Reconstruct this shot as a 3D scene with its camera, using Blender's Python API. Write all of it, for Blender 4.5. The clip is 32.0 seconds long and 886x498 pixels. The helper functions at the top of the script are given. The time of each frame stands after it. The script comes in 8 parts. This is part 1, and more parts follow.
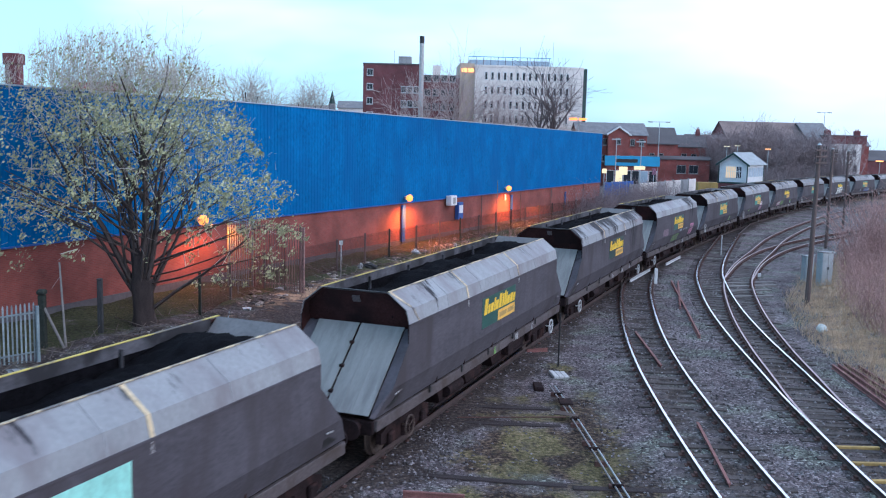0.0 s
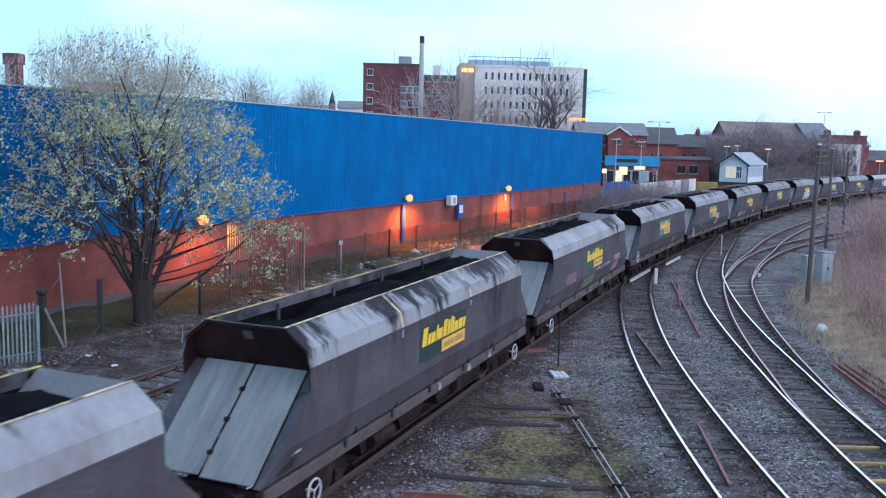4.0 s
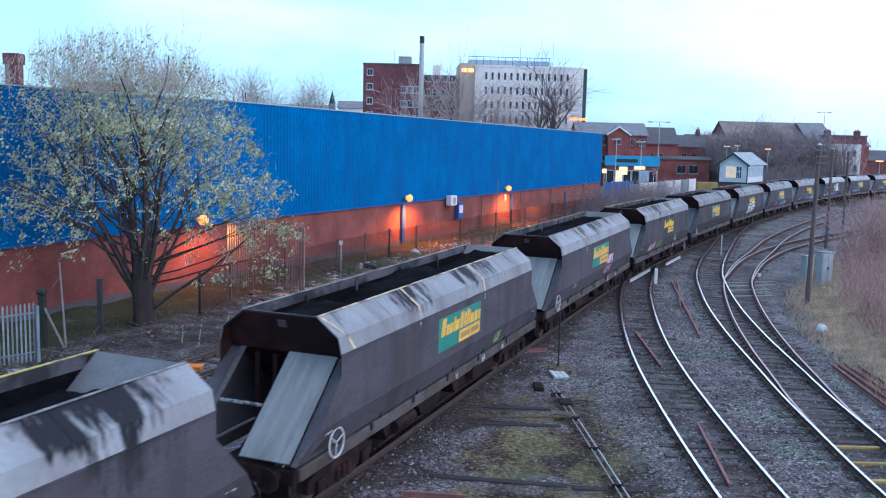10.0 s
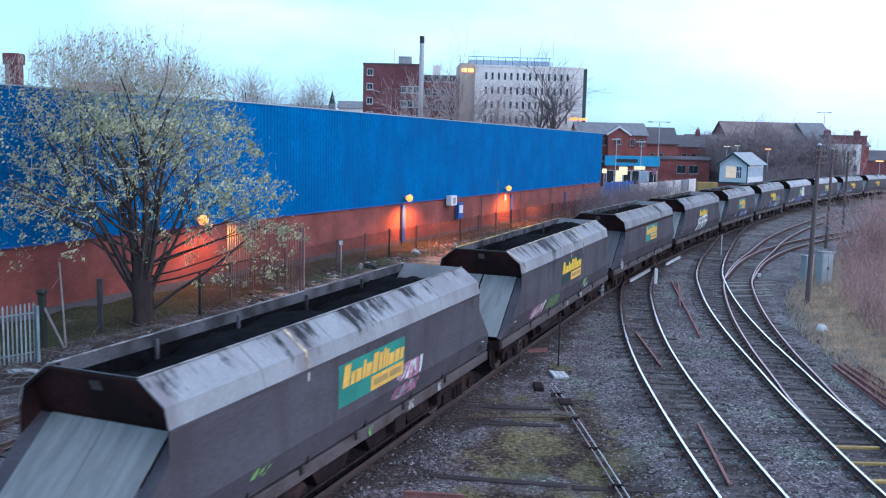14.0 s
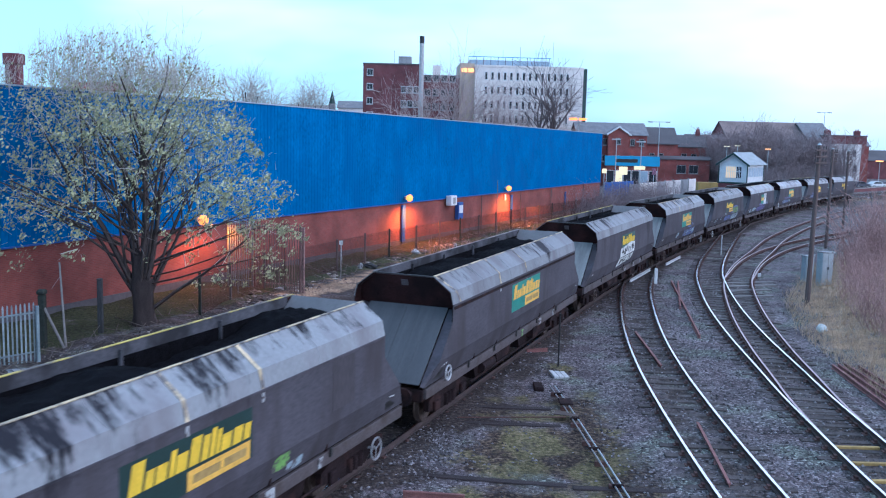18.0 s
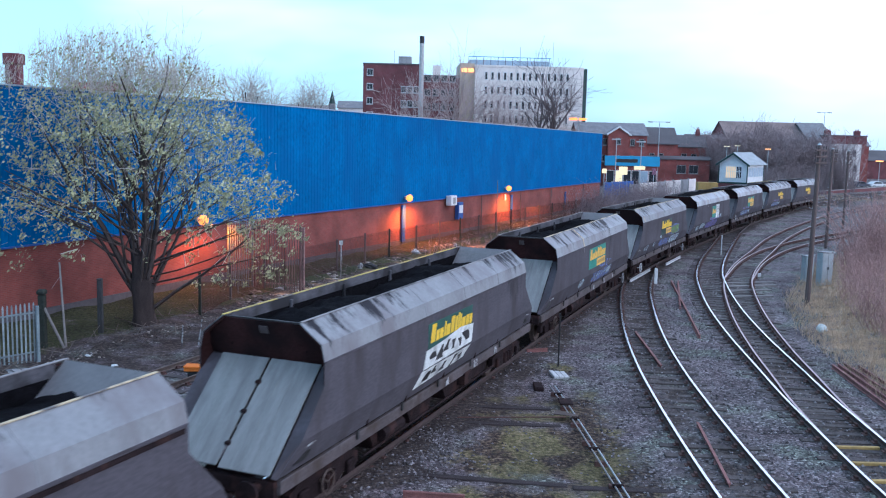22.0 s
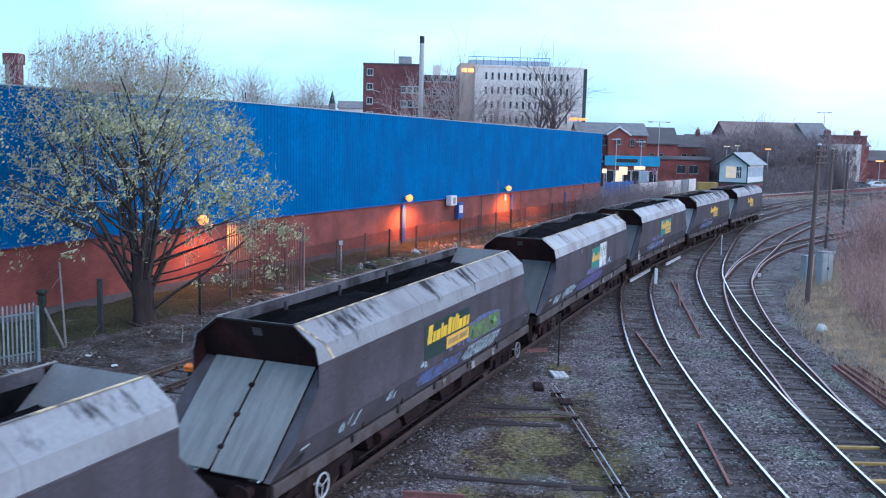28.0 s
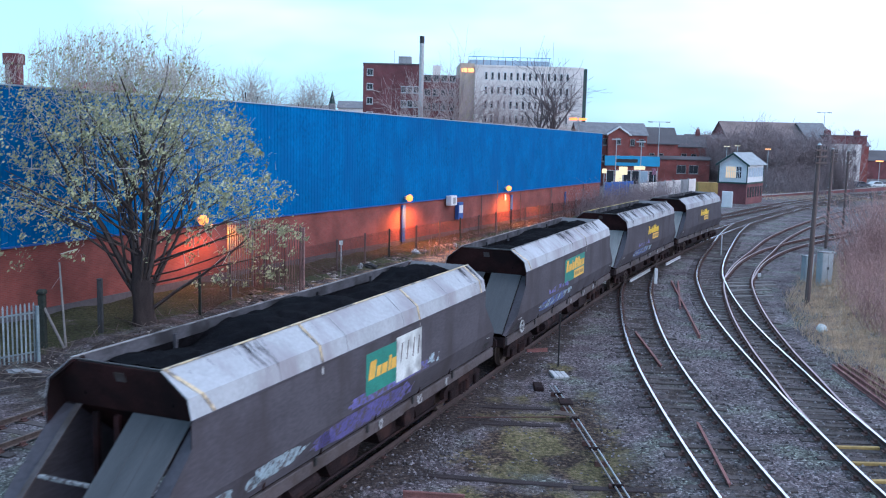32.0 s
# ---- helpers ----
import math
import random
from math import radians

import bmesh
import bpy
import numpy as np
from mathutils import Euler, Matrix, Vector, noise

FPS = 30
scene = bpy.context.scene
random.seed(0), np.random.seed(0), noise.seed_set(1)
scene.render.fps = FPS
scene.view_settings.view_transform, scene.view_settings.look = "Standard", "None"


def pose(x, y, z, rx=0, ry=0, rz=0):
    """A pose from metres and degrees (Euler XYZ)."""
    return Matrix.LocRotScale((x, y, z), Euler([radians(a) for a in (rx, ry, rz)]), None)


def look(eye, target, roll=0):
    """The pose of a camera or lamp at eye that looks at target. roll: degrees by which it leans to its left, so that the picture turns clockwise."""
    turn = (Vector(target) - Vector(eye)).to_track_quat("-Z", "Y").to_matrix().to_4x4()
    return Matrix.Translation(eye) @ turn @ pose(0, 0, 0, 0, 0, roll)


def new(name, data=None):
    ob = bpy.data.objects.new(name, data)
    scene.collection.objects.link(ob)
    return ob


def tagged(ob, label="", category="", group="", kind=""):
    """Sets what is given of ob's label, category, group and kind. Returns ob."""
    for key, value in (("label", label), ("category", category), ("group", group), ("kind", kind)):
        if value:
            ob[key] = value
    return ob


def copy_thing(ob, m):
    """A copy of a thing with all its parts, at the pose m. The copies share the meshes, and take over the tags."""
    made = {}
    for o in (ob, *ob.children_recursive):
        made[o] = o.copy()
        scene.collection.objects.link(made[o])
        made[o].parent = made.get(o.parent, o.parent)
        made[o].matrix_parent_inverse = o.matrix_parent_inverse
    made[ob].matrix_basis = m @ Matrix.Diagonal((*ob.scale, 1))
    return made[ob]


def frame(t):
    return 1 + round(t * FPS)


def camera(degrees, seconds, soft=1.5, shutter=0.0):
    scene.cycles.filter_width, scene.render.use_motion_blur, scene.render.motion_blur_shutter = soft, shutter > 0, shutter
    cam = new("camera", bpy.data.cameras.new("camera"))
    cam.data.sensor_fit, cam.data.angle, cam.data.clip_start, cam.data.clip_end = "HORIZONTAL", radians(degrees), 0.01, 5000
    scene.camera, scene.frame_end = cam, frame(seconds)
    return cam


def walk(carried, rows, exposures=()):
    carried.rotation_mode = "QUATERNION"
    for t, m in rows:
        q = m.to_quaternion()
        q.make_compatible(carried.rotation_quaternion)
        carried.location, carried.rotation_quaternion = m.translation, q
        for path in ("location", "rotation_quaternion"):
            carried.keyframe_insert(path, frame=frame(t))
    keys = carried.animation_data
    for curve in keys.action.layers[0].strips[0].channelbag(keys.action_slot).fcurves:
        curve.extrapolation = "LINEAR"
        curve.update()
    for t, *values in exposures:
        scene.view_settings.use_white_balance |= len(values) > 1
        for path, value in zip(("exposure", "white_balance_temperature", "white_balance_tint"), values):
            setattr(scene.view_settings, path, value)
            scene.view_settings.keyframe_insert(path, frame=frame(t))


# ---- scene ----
# camera: stands still on a footbridge, above the yard
EYE = (0.0, 0.0, 7.665)
TILT = 0.12223
cam = camera(51.75, 32.0, soft=1.12, shutter=0.4)
STAND = look(EYE, (0.0, math.cos(TILT), EYE[2] - math.sin(TILT)), 1.386)
walk(cam, [(0.0, STAND), (32.0, STAND)], exposures=[
    (0.0, 0.04, 5640, 10), (1.4, 0.04, 5640, 10), (1.6, 0.04, 5080, 10), (2.2, 0.04, 5080, 10), (2.4, 0.04, 5600, 10), (6.0, 0.04, 5540, 10), (8.0, 0.04, 5480, 10),
    (9.0, 0.04, 5400, 10), (14.0, 0.04, 5400, 10), (16.5, 0.04, 5500, 10), (17.5, 0.04, 5500, 10), (17.8, 0.04, 5180, 10), (18.3, 0.04, 5180, 10), (18.6, 0.04, 5480, 10),
    (20.5, 0.04, 5450, 10), (20.8, 0.04, 5330, 10), (21.2, 0.04, 5330, 10), (21.5, 0.04, 5470, 10), (25.0, 0.04, 5400, 10), (28.0, 0.04, 5400, 10), (32.0, 0.04, 5520, 10)])

# ---- world and sun: overcast dusk ----
SUN_EL, SUN_AZ = radians(28), radians(115)
world = bpy.data.worlds.new("world")
scene.world = world
world.use_nodes = True
wt = world.node_tree
wt.nodes.clear()


def wnode(kind, **kw):
    n = wt.nodes.new(kind)
    for k, v in kw.items():
        n.inputs[k].default_value = v
    return n


w_out = wt.nodes.new("ShaderNodeOutputWorld")
w_bg = wnode("ShaderNodeBackground", Strength=1.0)
w_sky = wt.nodes.new("ShaderNodeTexSky")
w_sky.sky_type, w_sky.sun_disc = "NISHITA", False
w_sky.sun_elevation, w_sky.sun_rotation = SUN_EL, SUN_AZ
w_sky.air_density, w_sky.dust_density, w_sky.ozone_density = 1.0, 2.0, 2.0
w_scale = wt.nodes.new("ShaderNodeVectorMath")
w_scale.operation = "SCALE"
w_scale.inputs["Scale"].default_value = 0.06
w_co = wt.nodes.new("ShaderNodeTexCoord")
w_map = wt.nodes.new("ShaderNodeMapping")
w_map.inputs["Scale"].default_value = (1.2, 1.2, 4.0)
w_noise = wnode("ShaderNodeTexNoise", Scale=1.6, Detail=4.0, Roughness=0.55)
w_sep = wt.nodes.new("ShaderNodeSeparateXYZ")
w_add = wt.nodes.new("ShaderNodeMath")
w_add.operation = "MULTIPLY_ADD"
w_add.inputs[1].default_value = 0.5
w_ramp = wt.nodes.new("ShaderNodeValToRGB")
w_ramp.color_ramp.elements[0].position = 0.34
w_ramp.color_ramp.elements[0].color = (0.46, 0.76, 0.93, 1)
w_ramp.color_ramp.elements[1].position = 0.68
w_ramp.color_ramp.elements[1].color = (1.04, 1.08, 1.28, 1)
w_mix = wt.nodes.new("ShaderNodeVectorMath")
w_mix.operation = "ADD"
wl = wt.links.new
wl(w_co.outputs["Generated"], w_map.inputs["Vector"])
wl(w_map.outputs["Vector"], w_noise.inputs["Vector"])
wl(w_co.outputs["Generated"], w_sep.inputs["Vector"])
wl(w_sep.outputs["X"], w_add.inputs[0])
w_high = wt.nodes.new("ShaderNodeMapRange")
for w_key, w_val in (("From Min", 0.0), ("From Max", 0.28), ("To Min", -0.14), ("To Max", 0.06)):
    w_high.inputs[w_key].default_value = w_val
w_sum = wt.nodes.new("ShaderNodeMath")
wl(w_sep.outputs["Z"], w_high.inputs["Value"])
wl(w_noise.outputs["Fac"], w_sum.inputs[0])
wl(w_high.outputs["Result"], w_sum.inputs[1])
wl(w_sum.outputs[0], w_add.inputs[2])
wl(w_add.outputs[0], w_ramp.inputs["Fac"])
wl(w_sky.outputs["Color"], w_scale.inputs[0])
wl(w_scale.outputs["Vector"], w_mix.inputs[0])
wl(w_ramp.outputs["Color"], w_mix.inputs[1])
wl(w_mix.outputs["Vector"], w_bg.inputs["Color"])
wl(w_bg.outputs["Background"], w_out.inputs["Surface"])

sun = new("sun", bpy.data.lights.new("sun", "SUN"))
sun.data.energy, sun.data.angle, sun.data.color = 0.5, radians(25), (1.0, 0.96, 0.9)
sun.matrix_world = look((0, 0, 60), (-60 * math.sin(SUN_AZ), -60 * math.cos(SUN_AZ), 60 - 60 * math.tan(SUN_EL)))

# ---- materials ----
def material(name, base, rough=0.8, metal=0.0, vary=0.25, scale=3.0, fine=40.0, bump=0.3, stretch=(1, 1, 1), dirt=None, dirt_at=0.55,
             dirt_soft=0.12, dirt_scale=1.2, dirt_stretch=(1, 1, 1), per_object=0.0, dirt_rough=0.5, emit=0.0, spec=0.5):
    """A procedural surface: two scales of noise in the colour, relief, and patches of dirt with their own shape."""
    m = bpy.data.materials.new(name)
    m.use_nodes = True
    t = m.node_tree
    b = t.nodes["Principled BSDF"]
    b.inputs["Roughness"].default_value, b.inputs["Metallic"].default_value = rough, metal
    b.inputs["Specular IOR Level"].default_value = spec
    co = t.nodes.new("ShaderNodeTexCoord")
    info = t.nodes.new("ShaderNodeObjectInfo")
    off = t.nodes.new("ShaderNodeVectorMath")
    off.operation = "MULTIPLY_ADD"
    off.inputs[1].default_value = (37.0, 23.0, 11.0)
    t.links.new(info.outputs["Random"], off.inputs[0])
    t.links.new(co.outputs["Object"], off.inputs[2])

    def noise_tex(sc, detail, st):
        mp = t.nodes.new("ShaderNodeMapping")
        mp.inputs["Scale"].default_value = st
        t.links.new(off.outputs[0], mp.inputs["Vector"])
        n = t.nodes.new("ShaderNodeTexNoise")
        n.inputs["Scale"].default_value, n.inputs["Detail"].default_value = sc, detail
        t.links.new(mp.outputs["Vector"], n.inputs["Vector"])
        return n

    big, small = noise_tex(scale, 4, stretch), noise_tex(fine, 5, stretch)
    s1 = t.nodes.new("ShaderNodeMath")
    s1.operation = "ADD"
    t.links.new(big.outputs["Fac"], s1.inputs[0])
    t.links.new(small.outputs["Fac"], s1.inputs[1])
    ramp = t.nodes.new("ShaderNodeMapRange")
    ramp.inputs["From Min"].default_value, ramp.inputs["From Max"].default_value = 0.7, 1.3
    ramp.inputs["To Min"].default_value, ramp.inputs["To Max"].default_value = 1 - vary, 1 + vary
    t.links.new(s1.outputs[0], ramp.inputs["Value"])
    value = ramp.outputs["Result"]
    if per_object:
        pr = t.nodes.new("ShaderNodeMapRange")
        pr.inputs["To Min"].default_value, pr.inputs["To Max"].default_value = 1 - per_object, 1 + per_object
        t.links.new(info.outputs["Random"], pr.inputs["Value"])
        mu = t.nodes.new("ShaderNodeMath")
        mu.operation = "MULTIPLY"
        t.links.new(value, mu.inputs[0])
        t.links.new(pr.outputs["Result"], mu.inputs[1])
        value = mu.outputs[0]
    col = t.nodes.new("ShaderNodeVectorMath")
    col.operation = "SCALE"
    col.inputs[0].default_value = base[:3]
    t.links.new(value, col.inputs["Scale"])
    out = col.outputs["Vector"]
    if dirt:
        dn = noise_tex(dirt_scale, 6, dirt_stretch)
        dn.inputs["Roughness"].default_value = dirt_rough
        dr = t.nodes.new("ShaderNodeMapRange")
        dr.inputs["From Min"].default_value, dr.inputs["From Max"].default_value = dirt_at - dirt_soft / 2, dirt_at + dirt_soft / 2
        t.links.new(dn.outputs["Fac"], dr.inputs["Value"])
        mx = t.nodes.new("ShaderNodeMix")
        mx.data_type = "RGBA"
        t.links.new(dr.outputs["Result"], mx.inputs["Factor"])
        t.links.new(out, mx.inputs["A"])
        mx.inputs["B"].default_value = (*dirt, 1)
        out = mx.outputs["Result"]
    t.links.new(out, b.inputs["Base Color"])
    if bump:
        bp = t.nodes.new("ShaderNodeBump")
        bp.inputs["Strength"].default_value, bp.inputs["Distance"].default_value = bump, 0.02
        t.links.new(small.outputs["Fac"], bp.inputs["Height"])
        t.links.new(bp.outputs["Normal"], b.inputs["Normal"])
    if emit:
        t.links.new(out, b.inputs["Emission Color"])
        b.inputs["Emission Strength"].default_value = emit
    return m


def brick_material(name, c1, c2, mortar, scale=1.0, vary=0.3):
    m = bpy.data.materials.new(name)
    m.use_nodes = True
    t = m.node_tree
    b = t.nodes["Principled BSDF"]
    b.inputs["Roughness"].default_value = 0.9
    co = t.nodes.new("ShaderNodeTexCoord")
    sep, comb = t.nodes.new("ShaderNodeSeparateXYZ"), t.nodes.new("ShaderNodeCombineXYZ")
    ad = t.nodes.new("ShaderNodeMath")
    t.links.new(co.outputs["Object"], sep.inputs[0])
    t.links.new(sep.outputs["X"], ad.inputs[0])
    t.links.new(sep.outputs["Y"], ad.inputs[1])
    t.links.new(ad.outputs[0], comb.inputs["X"])
    t.links.new(sep.outputs["Z"], comb.inputs["Y"])
    br = t.nodes.new("ShaderNodeTexBrick")
    br.inputs["Color1"].default_value, br.inputs["Color2"].default_value, br.inputs["Mortar"].default_value = (*c1, 1), (*c2, 1), (*mortar, 1)
    br.inputs["Scale"].default_value = scale
    br.inputs["Brick Width"].default_value, br.inputs["Row Height"].default_value, br.inputs["Mortar Size"].default_value = 0.225, 0.075, 0.008
    t.links.new(comb.outputs[0], br.inputs["Vector"])
    n = t.nodes.new("ShaderNodeTexNoise")
    n.inputs["Scale"].default_value, n.inputs["Detail"].default_value = 0.5, 6
    t.links.new(co.outputs["Object"], n.inputs["Vector"])
    r = t.nodes.new("ShaderNodeMapRange")
    r.inputs["From Min"].default_value, r.inputs["From Max"].default_value = 0.3, 0.7
    r.inputs["To Min"].default_value, r.inputs["To Max"].default_value = 1 - vary, 1 + vary
    t.links.new(n.outputs["Fac"], r.inputs["Value"])
    sc = t.nodes.new("ShaderNodeVectorMath")
    sc.operation = "SCALE"
    t.links.new(br.outputs["Color"], sc.inputs[0])
    t.links.new(r.outputs["Result"], sc.inputs["Scale"])
    t.links.new(sc.outputs["Vector"], b.inputs["Base Color"])
    bp = t.nodes.new("ShaderNodeBump")
    bp.inputs["Strength"].default_value, bp.inputs["Distance"].default_value = 0.4, 0.01
    t.links.new(br.outputs["Fac"], bp.inputs["Height"])
    bp.invert = True
    t.links.new(bp.outputs["Normal"], b.inputs["Normal"])
    return m


def glow(name, colour, strength):
    m = bpy.data.materials.new(name)
    m.use_nodes = True
    b = m.node_tree.nodes["Principled BSDF"]
    b.inputs["Base Color"].default_value = (*[c * 0.2 for c in colour], 1)
    b.inputs["Emission Color"].default_value = (*colour, 1)
    b.inputs["Emission Strength"].default_value = strength
    return m


def coal_stained(m, stain, z0, z1, g0, g1, at, soft, fine_share=0.75, clump_share=0.45, spill=0.125):
    """Coal spilt over a wagon's side: black blots and runs that differ from wagon to wagon by the object's colour."""
    t = m.node_tree
    b = t.nodes["Principled BSDF"]
    base = b.inputs["Base Color"].links[0].from_socket
    co, info = t.nodes.new("ShaderNodeTexCoord"), t.nodes.new("ShaderNodeObjectInfo")
    col = t.nodes.new("ShaderNodeSeparateColor")
    t.links.new(info.outputs["Color"], col.inputs["Color"])
    off = t.nodes.new("ShaderNodeVectorMath")
    off.operation = "MULTIPLY_ADD"
    off.inputs[1].default_value = (60.0, 17.0, 0.0)
    t.links.new(col.outputs["Red"], off.inputs[0])
    t.links.new(co.outputs["Object"], off.inputs[2])

    def blot(sc, st, detail, rough):
        mp = t.nodes.new("ShaderNodeMapping")
        mp.inputs["Scale"].default_value = st
        t.links.new(off.outputs[0], mp.inputs["Vector"])
        n = t.nodes.new("ShaderNodeTexNoise")
        n.inputs["Scale"].default_value, n.inputs["Detail"].default_value, n.inputs["Roughness"].default_value = sc, detail, rough
        t.links.new(mp.outputs["Vector"], n.inputs["Vector"])
        return n.outputs["Fac"]

    def calc(op, a, c):
        n = t.nodes.new("ShaderNodeMath")
        n.operation = op
        for i, v in enumerate((a, c)):
            if isinstance(v, float):
                n.inputs[i].default_value = v
            else:
                t.links.new(v, n.inputs[i])
        return n.outputs[0]

    def span(v, a, c, d, e):
        n = t.nodes.new("ShaderNodeMapRange")
        for nm, q in (("From Min", a), ("From Max", c), ("To Min", d), ("To Max", e)):
            n.inputs[nm].default_value = q
        t.links.new(v, n.inputs["Value"])
        return n.outputs["Result"]

    sep = t.nodes.new("ShaderNodeSeparateXYZ")
    t.links.new(co.outputs["Object"], sep.inputs[0])
    total = calc("ADD", calc("MULTIPLY", blot(2.3, (1.6, 0.45, 0.45), 8, 0.7), fine_share), calc("MULTIPLY", blot(0.8, (1, 0.2, 0.1), 3, 0.5), clump_share))
    total = calc("ADD", total, span(sep.outputs["Z"], z0, z1, g0, g1))
    total = calc("ADD", total, calc("SUBTRACT", col.outputs["Green"], 0.5))
    away = calc("ABSOLUTE", calc("SUBTRACT", sep.outputs["X"], calc("MULTIPLY", col.outputs["Blue"], 14.0)), 0.0)
    total = calc("ADD", total, span(away, 0.4, 1.9, spill, 0.0))
    mx = t.nodes.new("ShaderNodeMix")
    mx.data_type = "RGBA"
    t.links.new(span(total, at - soft, at + soft, 0.0, 1.0), mx.inputs["Factor"])
    tone = t.nodes.new("ShaderNodeVectorMath")
    tone.operation = "SCALE"
    t.links.new(base, tone.inputs[0])
    t.links.new(info.outputs["Alpha"], tone.inputs["Scale"])
    t.links.new(tone.outputs["Vector"], mx.inputs["A"])
    mx.inputs["B"].default_value = (*stain, 1)
    t.links.new(mx.outputs["Result"], b.inputs["Base Color"])
    return m


M = {}
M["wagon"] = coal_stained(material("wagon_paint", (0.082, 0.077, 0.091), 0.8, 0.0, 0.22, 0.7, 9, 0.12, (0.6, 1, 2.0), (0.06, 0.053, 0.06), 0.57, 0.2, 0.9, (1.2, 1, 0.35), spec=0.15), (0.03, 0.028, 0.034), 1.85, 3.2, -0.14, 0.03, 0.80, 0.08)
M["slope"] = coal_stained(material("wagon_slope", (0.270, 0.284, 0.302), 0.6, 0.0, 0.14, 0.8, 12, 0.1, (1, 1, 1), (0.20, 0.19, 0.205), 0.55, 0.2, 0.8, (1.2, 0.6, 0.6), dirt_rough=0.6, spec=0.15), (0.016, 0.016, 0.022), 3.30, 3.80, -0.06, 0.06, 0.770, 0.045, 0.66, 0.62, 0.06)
M["endsheet"] = material("bare_sheet", (0.225, 0.23, 0.23), 0.6, 0.0, 0.2, 1.2, 22, 0.12, (0.4, 5, 0.4), (0.15, 0.148, 0.155), 0.6, 0.25, 1.3, (0.6, 3, 0.6), spec=0.3)
M["sheet_grey"] = material("grey_sheet", (0.085, 0.086, 0.094), 0.6, 0.0, 0.2, 1.2, 22, 0.1, (0.4, 4, 0.4), spec=0.3)
M["dull_plate"] = material("faded_plate", (0.36, 0.37, 0.38), 0.7, 0.0, 0.3, 4, 30, 0.1, (1, 1, 1), (0.09, 0.075, 0.08), 0.52, 0.1, 9.0)
M["iron_grey"] = material("grey_iron", (0.26, 0.26, 0.27), 0.6, 0.2, 0.3, 4, 30, 0.1)
# rust darkened so that the hood recesses carry their shade in the colour
M["rust_shade"] = material("shaded_rust", (0.040, 0.017, 0.017), 0.85, 0.0, 0.4, 1.5, 18, 0.3, (1, 1, 1), (0.018, 0.011, 0.012), 0.5, 0.2, 1.0, spec=0.1)
M["grime"] = material("underframe_grime", (0.020, 0.013, 0.014), 0.85, 0.0, 0.5, 2, 25, 0.4, (1, 1, 1), (0.045, 0.024, 0.022), 0.58, 0.12, 2.2, spec=0.12)
M["sill"] = material("sill_paint", (0.085, 0.07, 0.073), 0.7, 0.0, 0.35, 1.2, 18, 0.2, (0.5, 1, 1), (0.05, 0.035, 0.03), 0.56, 0.15, 1.4)
M["coaming"] = material("dusty_coaming", (0.10, 0.10, 0.115), 0.85, 0.0, 0.3, 1.0, 18, 0.2, (0.5, 1, 1), (0.03, 0.03, 0.034), 0.5, 0.2, 1.2, spec=0.2)
M["wheel"] = material("wheel_steel", (0.09, 0.065, 0.055), 0.6, 0.5, 0.4, 3, 20, 0.2)
M["coal"] = material("coal", (0.0062, 0.0062, 0.008), 0.95, 0.0, 0.6, 6, 40, 1.0, spec=0.04)
M["rim_yellow"] = material("yellow_rim", (0.50, 0.40, 0.10), 0.7, 0.0, 0.25, 2, 20, 0.1, (1, 1, 1), (0.13, 0.12, 0.12), 0.53, 0.1, 1.2, dirt_rough=0.7)
M["rim_grey"] = material("worn_rim", (0.24, 0.23, 0.235), 0.7, 0.0, 0.25, 2, 20, 0.1, (1, 1, 1), (0.09, 0.085, 0.09), 0.52, 0.1, 1.2, dirt_rough=0.7)
M["cream"] = material("cream_stripe", (0.58, 0.47, 0.30), 0.7, 0.0, 0.25, 2, 20, 0.1, (1, 1, 1), (0.13, 0.12, 0.12), 0.52, 0.12, 1.6, dirt_rough=0.7)
M["dark_patch"] = material("repainted_patch", (0.058, 0.052, 0.06), 0.7, 0.0, 0.25, 0.8, 12, 0.1, (1, 1, 0.4), spec=0.25)
def worn_spray(name, colour):
    """Sprayed paint that the weather has taken off in places."""
    return material(name, colour, 0.7, 0.0, 0.4, 2.5, 14, 0.1, (1, 1, 1), (0.095, 0.08, 0.09), 0.53, 0.08, 6.0, dirt_rough=0.65)


M["green"] = material("panel_green", (0.016, 0.075, 0.062), 0.6, 0.0, 0.25, 1.5, 20, 0.1)
M["green_dark"] = material("panel_dark_green", (0.010, 0.035, 0.032), 0.6, 0.0, 0.25, 1.5, 20, 0.1)
M["teal"] = material("panel_teal", (0.03, 0.22, 0.17), 0.6, 0.0, 0.3, 1.5, 20, 0.1)
M["yellow"] = material("panel_yellow", (0.75, 0.50, 0.03), 0.6, 0.0, 0.2, 2, 20, 0.1)
M["amber"] = material("panel_amber", (0.72, 0.42, 0.07), 0.6, 0.0, 0.2, 2, 20, 0.1)
M["white"] = material("white_paint", (0.64, 0.67, 0.66), 0.6, 0.0, 0.2, 2, 20, 0.1, (1, 1, 1), (0.33, 0.34, 0.34), 0.56, 0.2, 2.2)
M["mint"] = material("mint_paint", (0.32, 0.68, 0.60), 0.6, 0.0, 0.2, 1.2, 10, 0.1)
M["violet"] = worn_spray("violet_spray", (0.12, 0.11, 0.33))
M["skyblue"] = worn_spray("pale_blue_spray", (0.34, 0.44, 0.50))
M["pink"] = worn_spray("pink_spray", (0.38, 0.15, 0.25))
M["pink_faint"] = worn_spray("faded_pink_spray", (0.17, 0.10, 0.145))
M["lime"] = worn_spray("lime_spray", (0.19, 0.38, 0.10))
M["lime_dark"] = worn_spray("dark_lime_spray", (0.10, 0.20, 0.055))
M["blue_spray"] = worn_spray("blue_spray", (0.10, 0.15, 0.36))
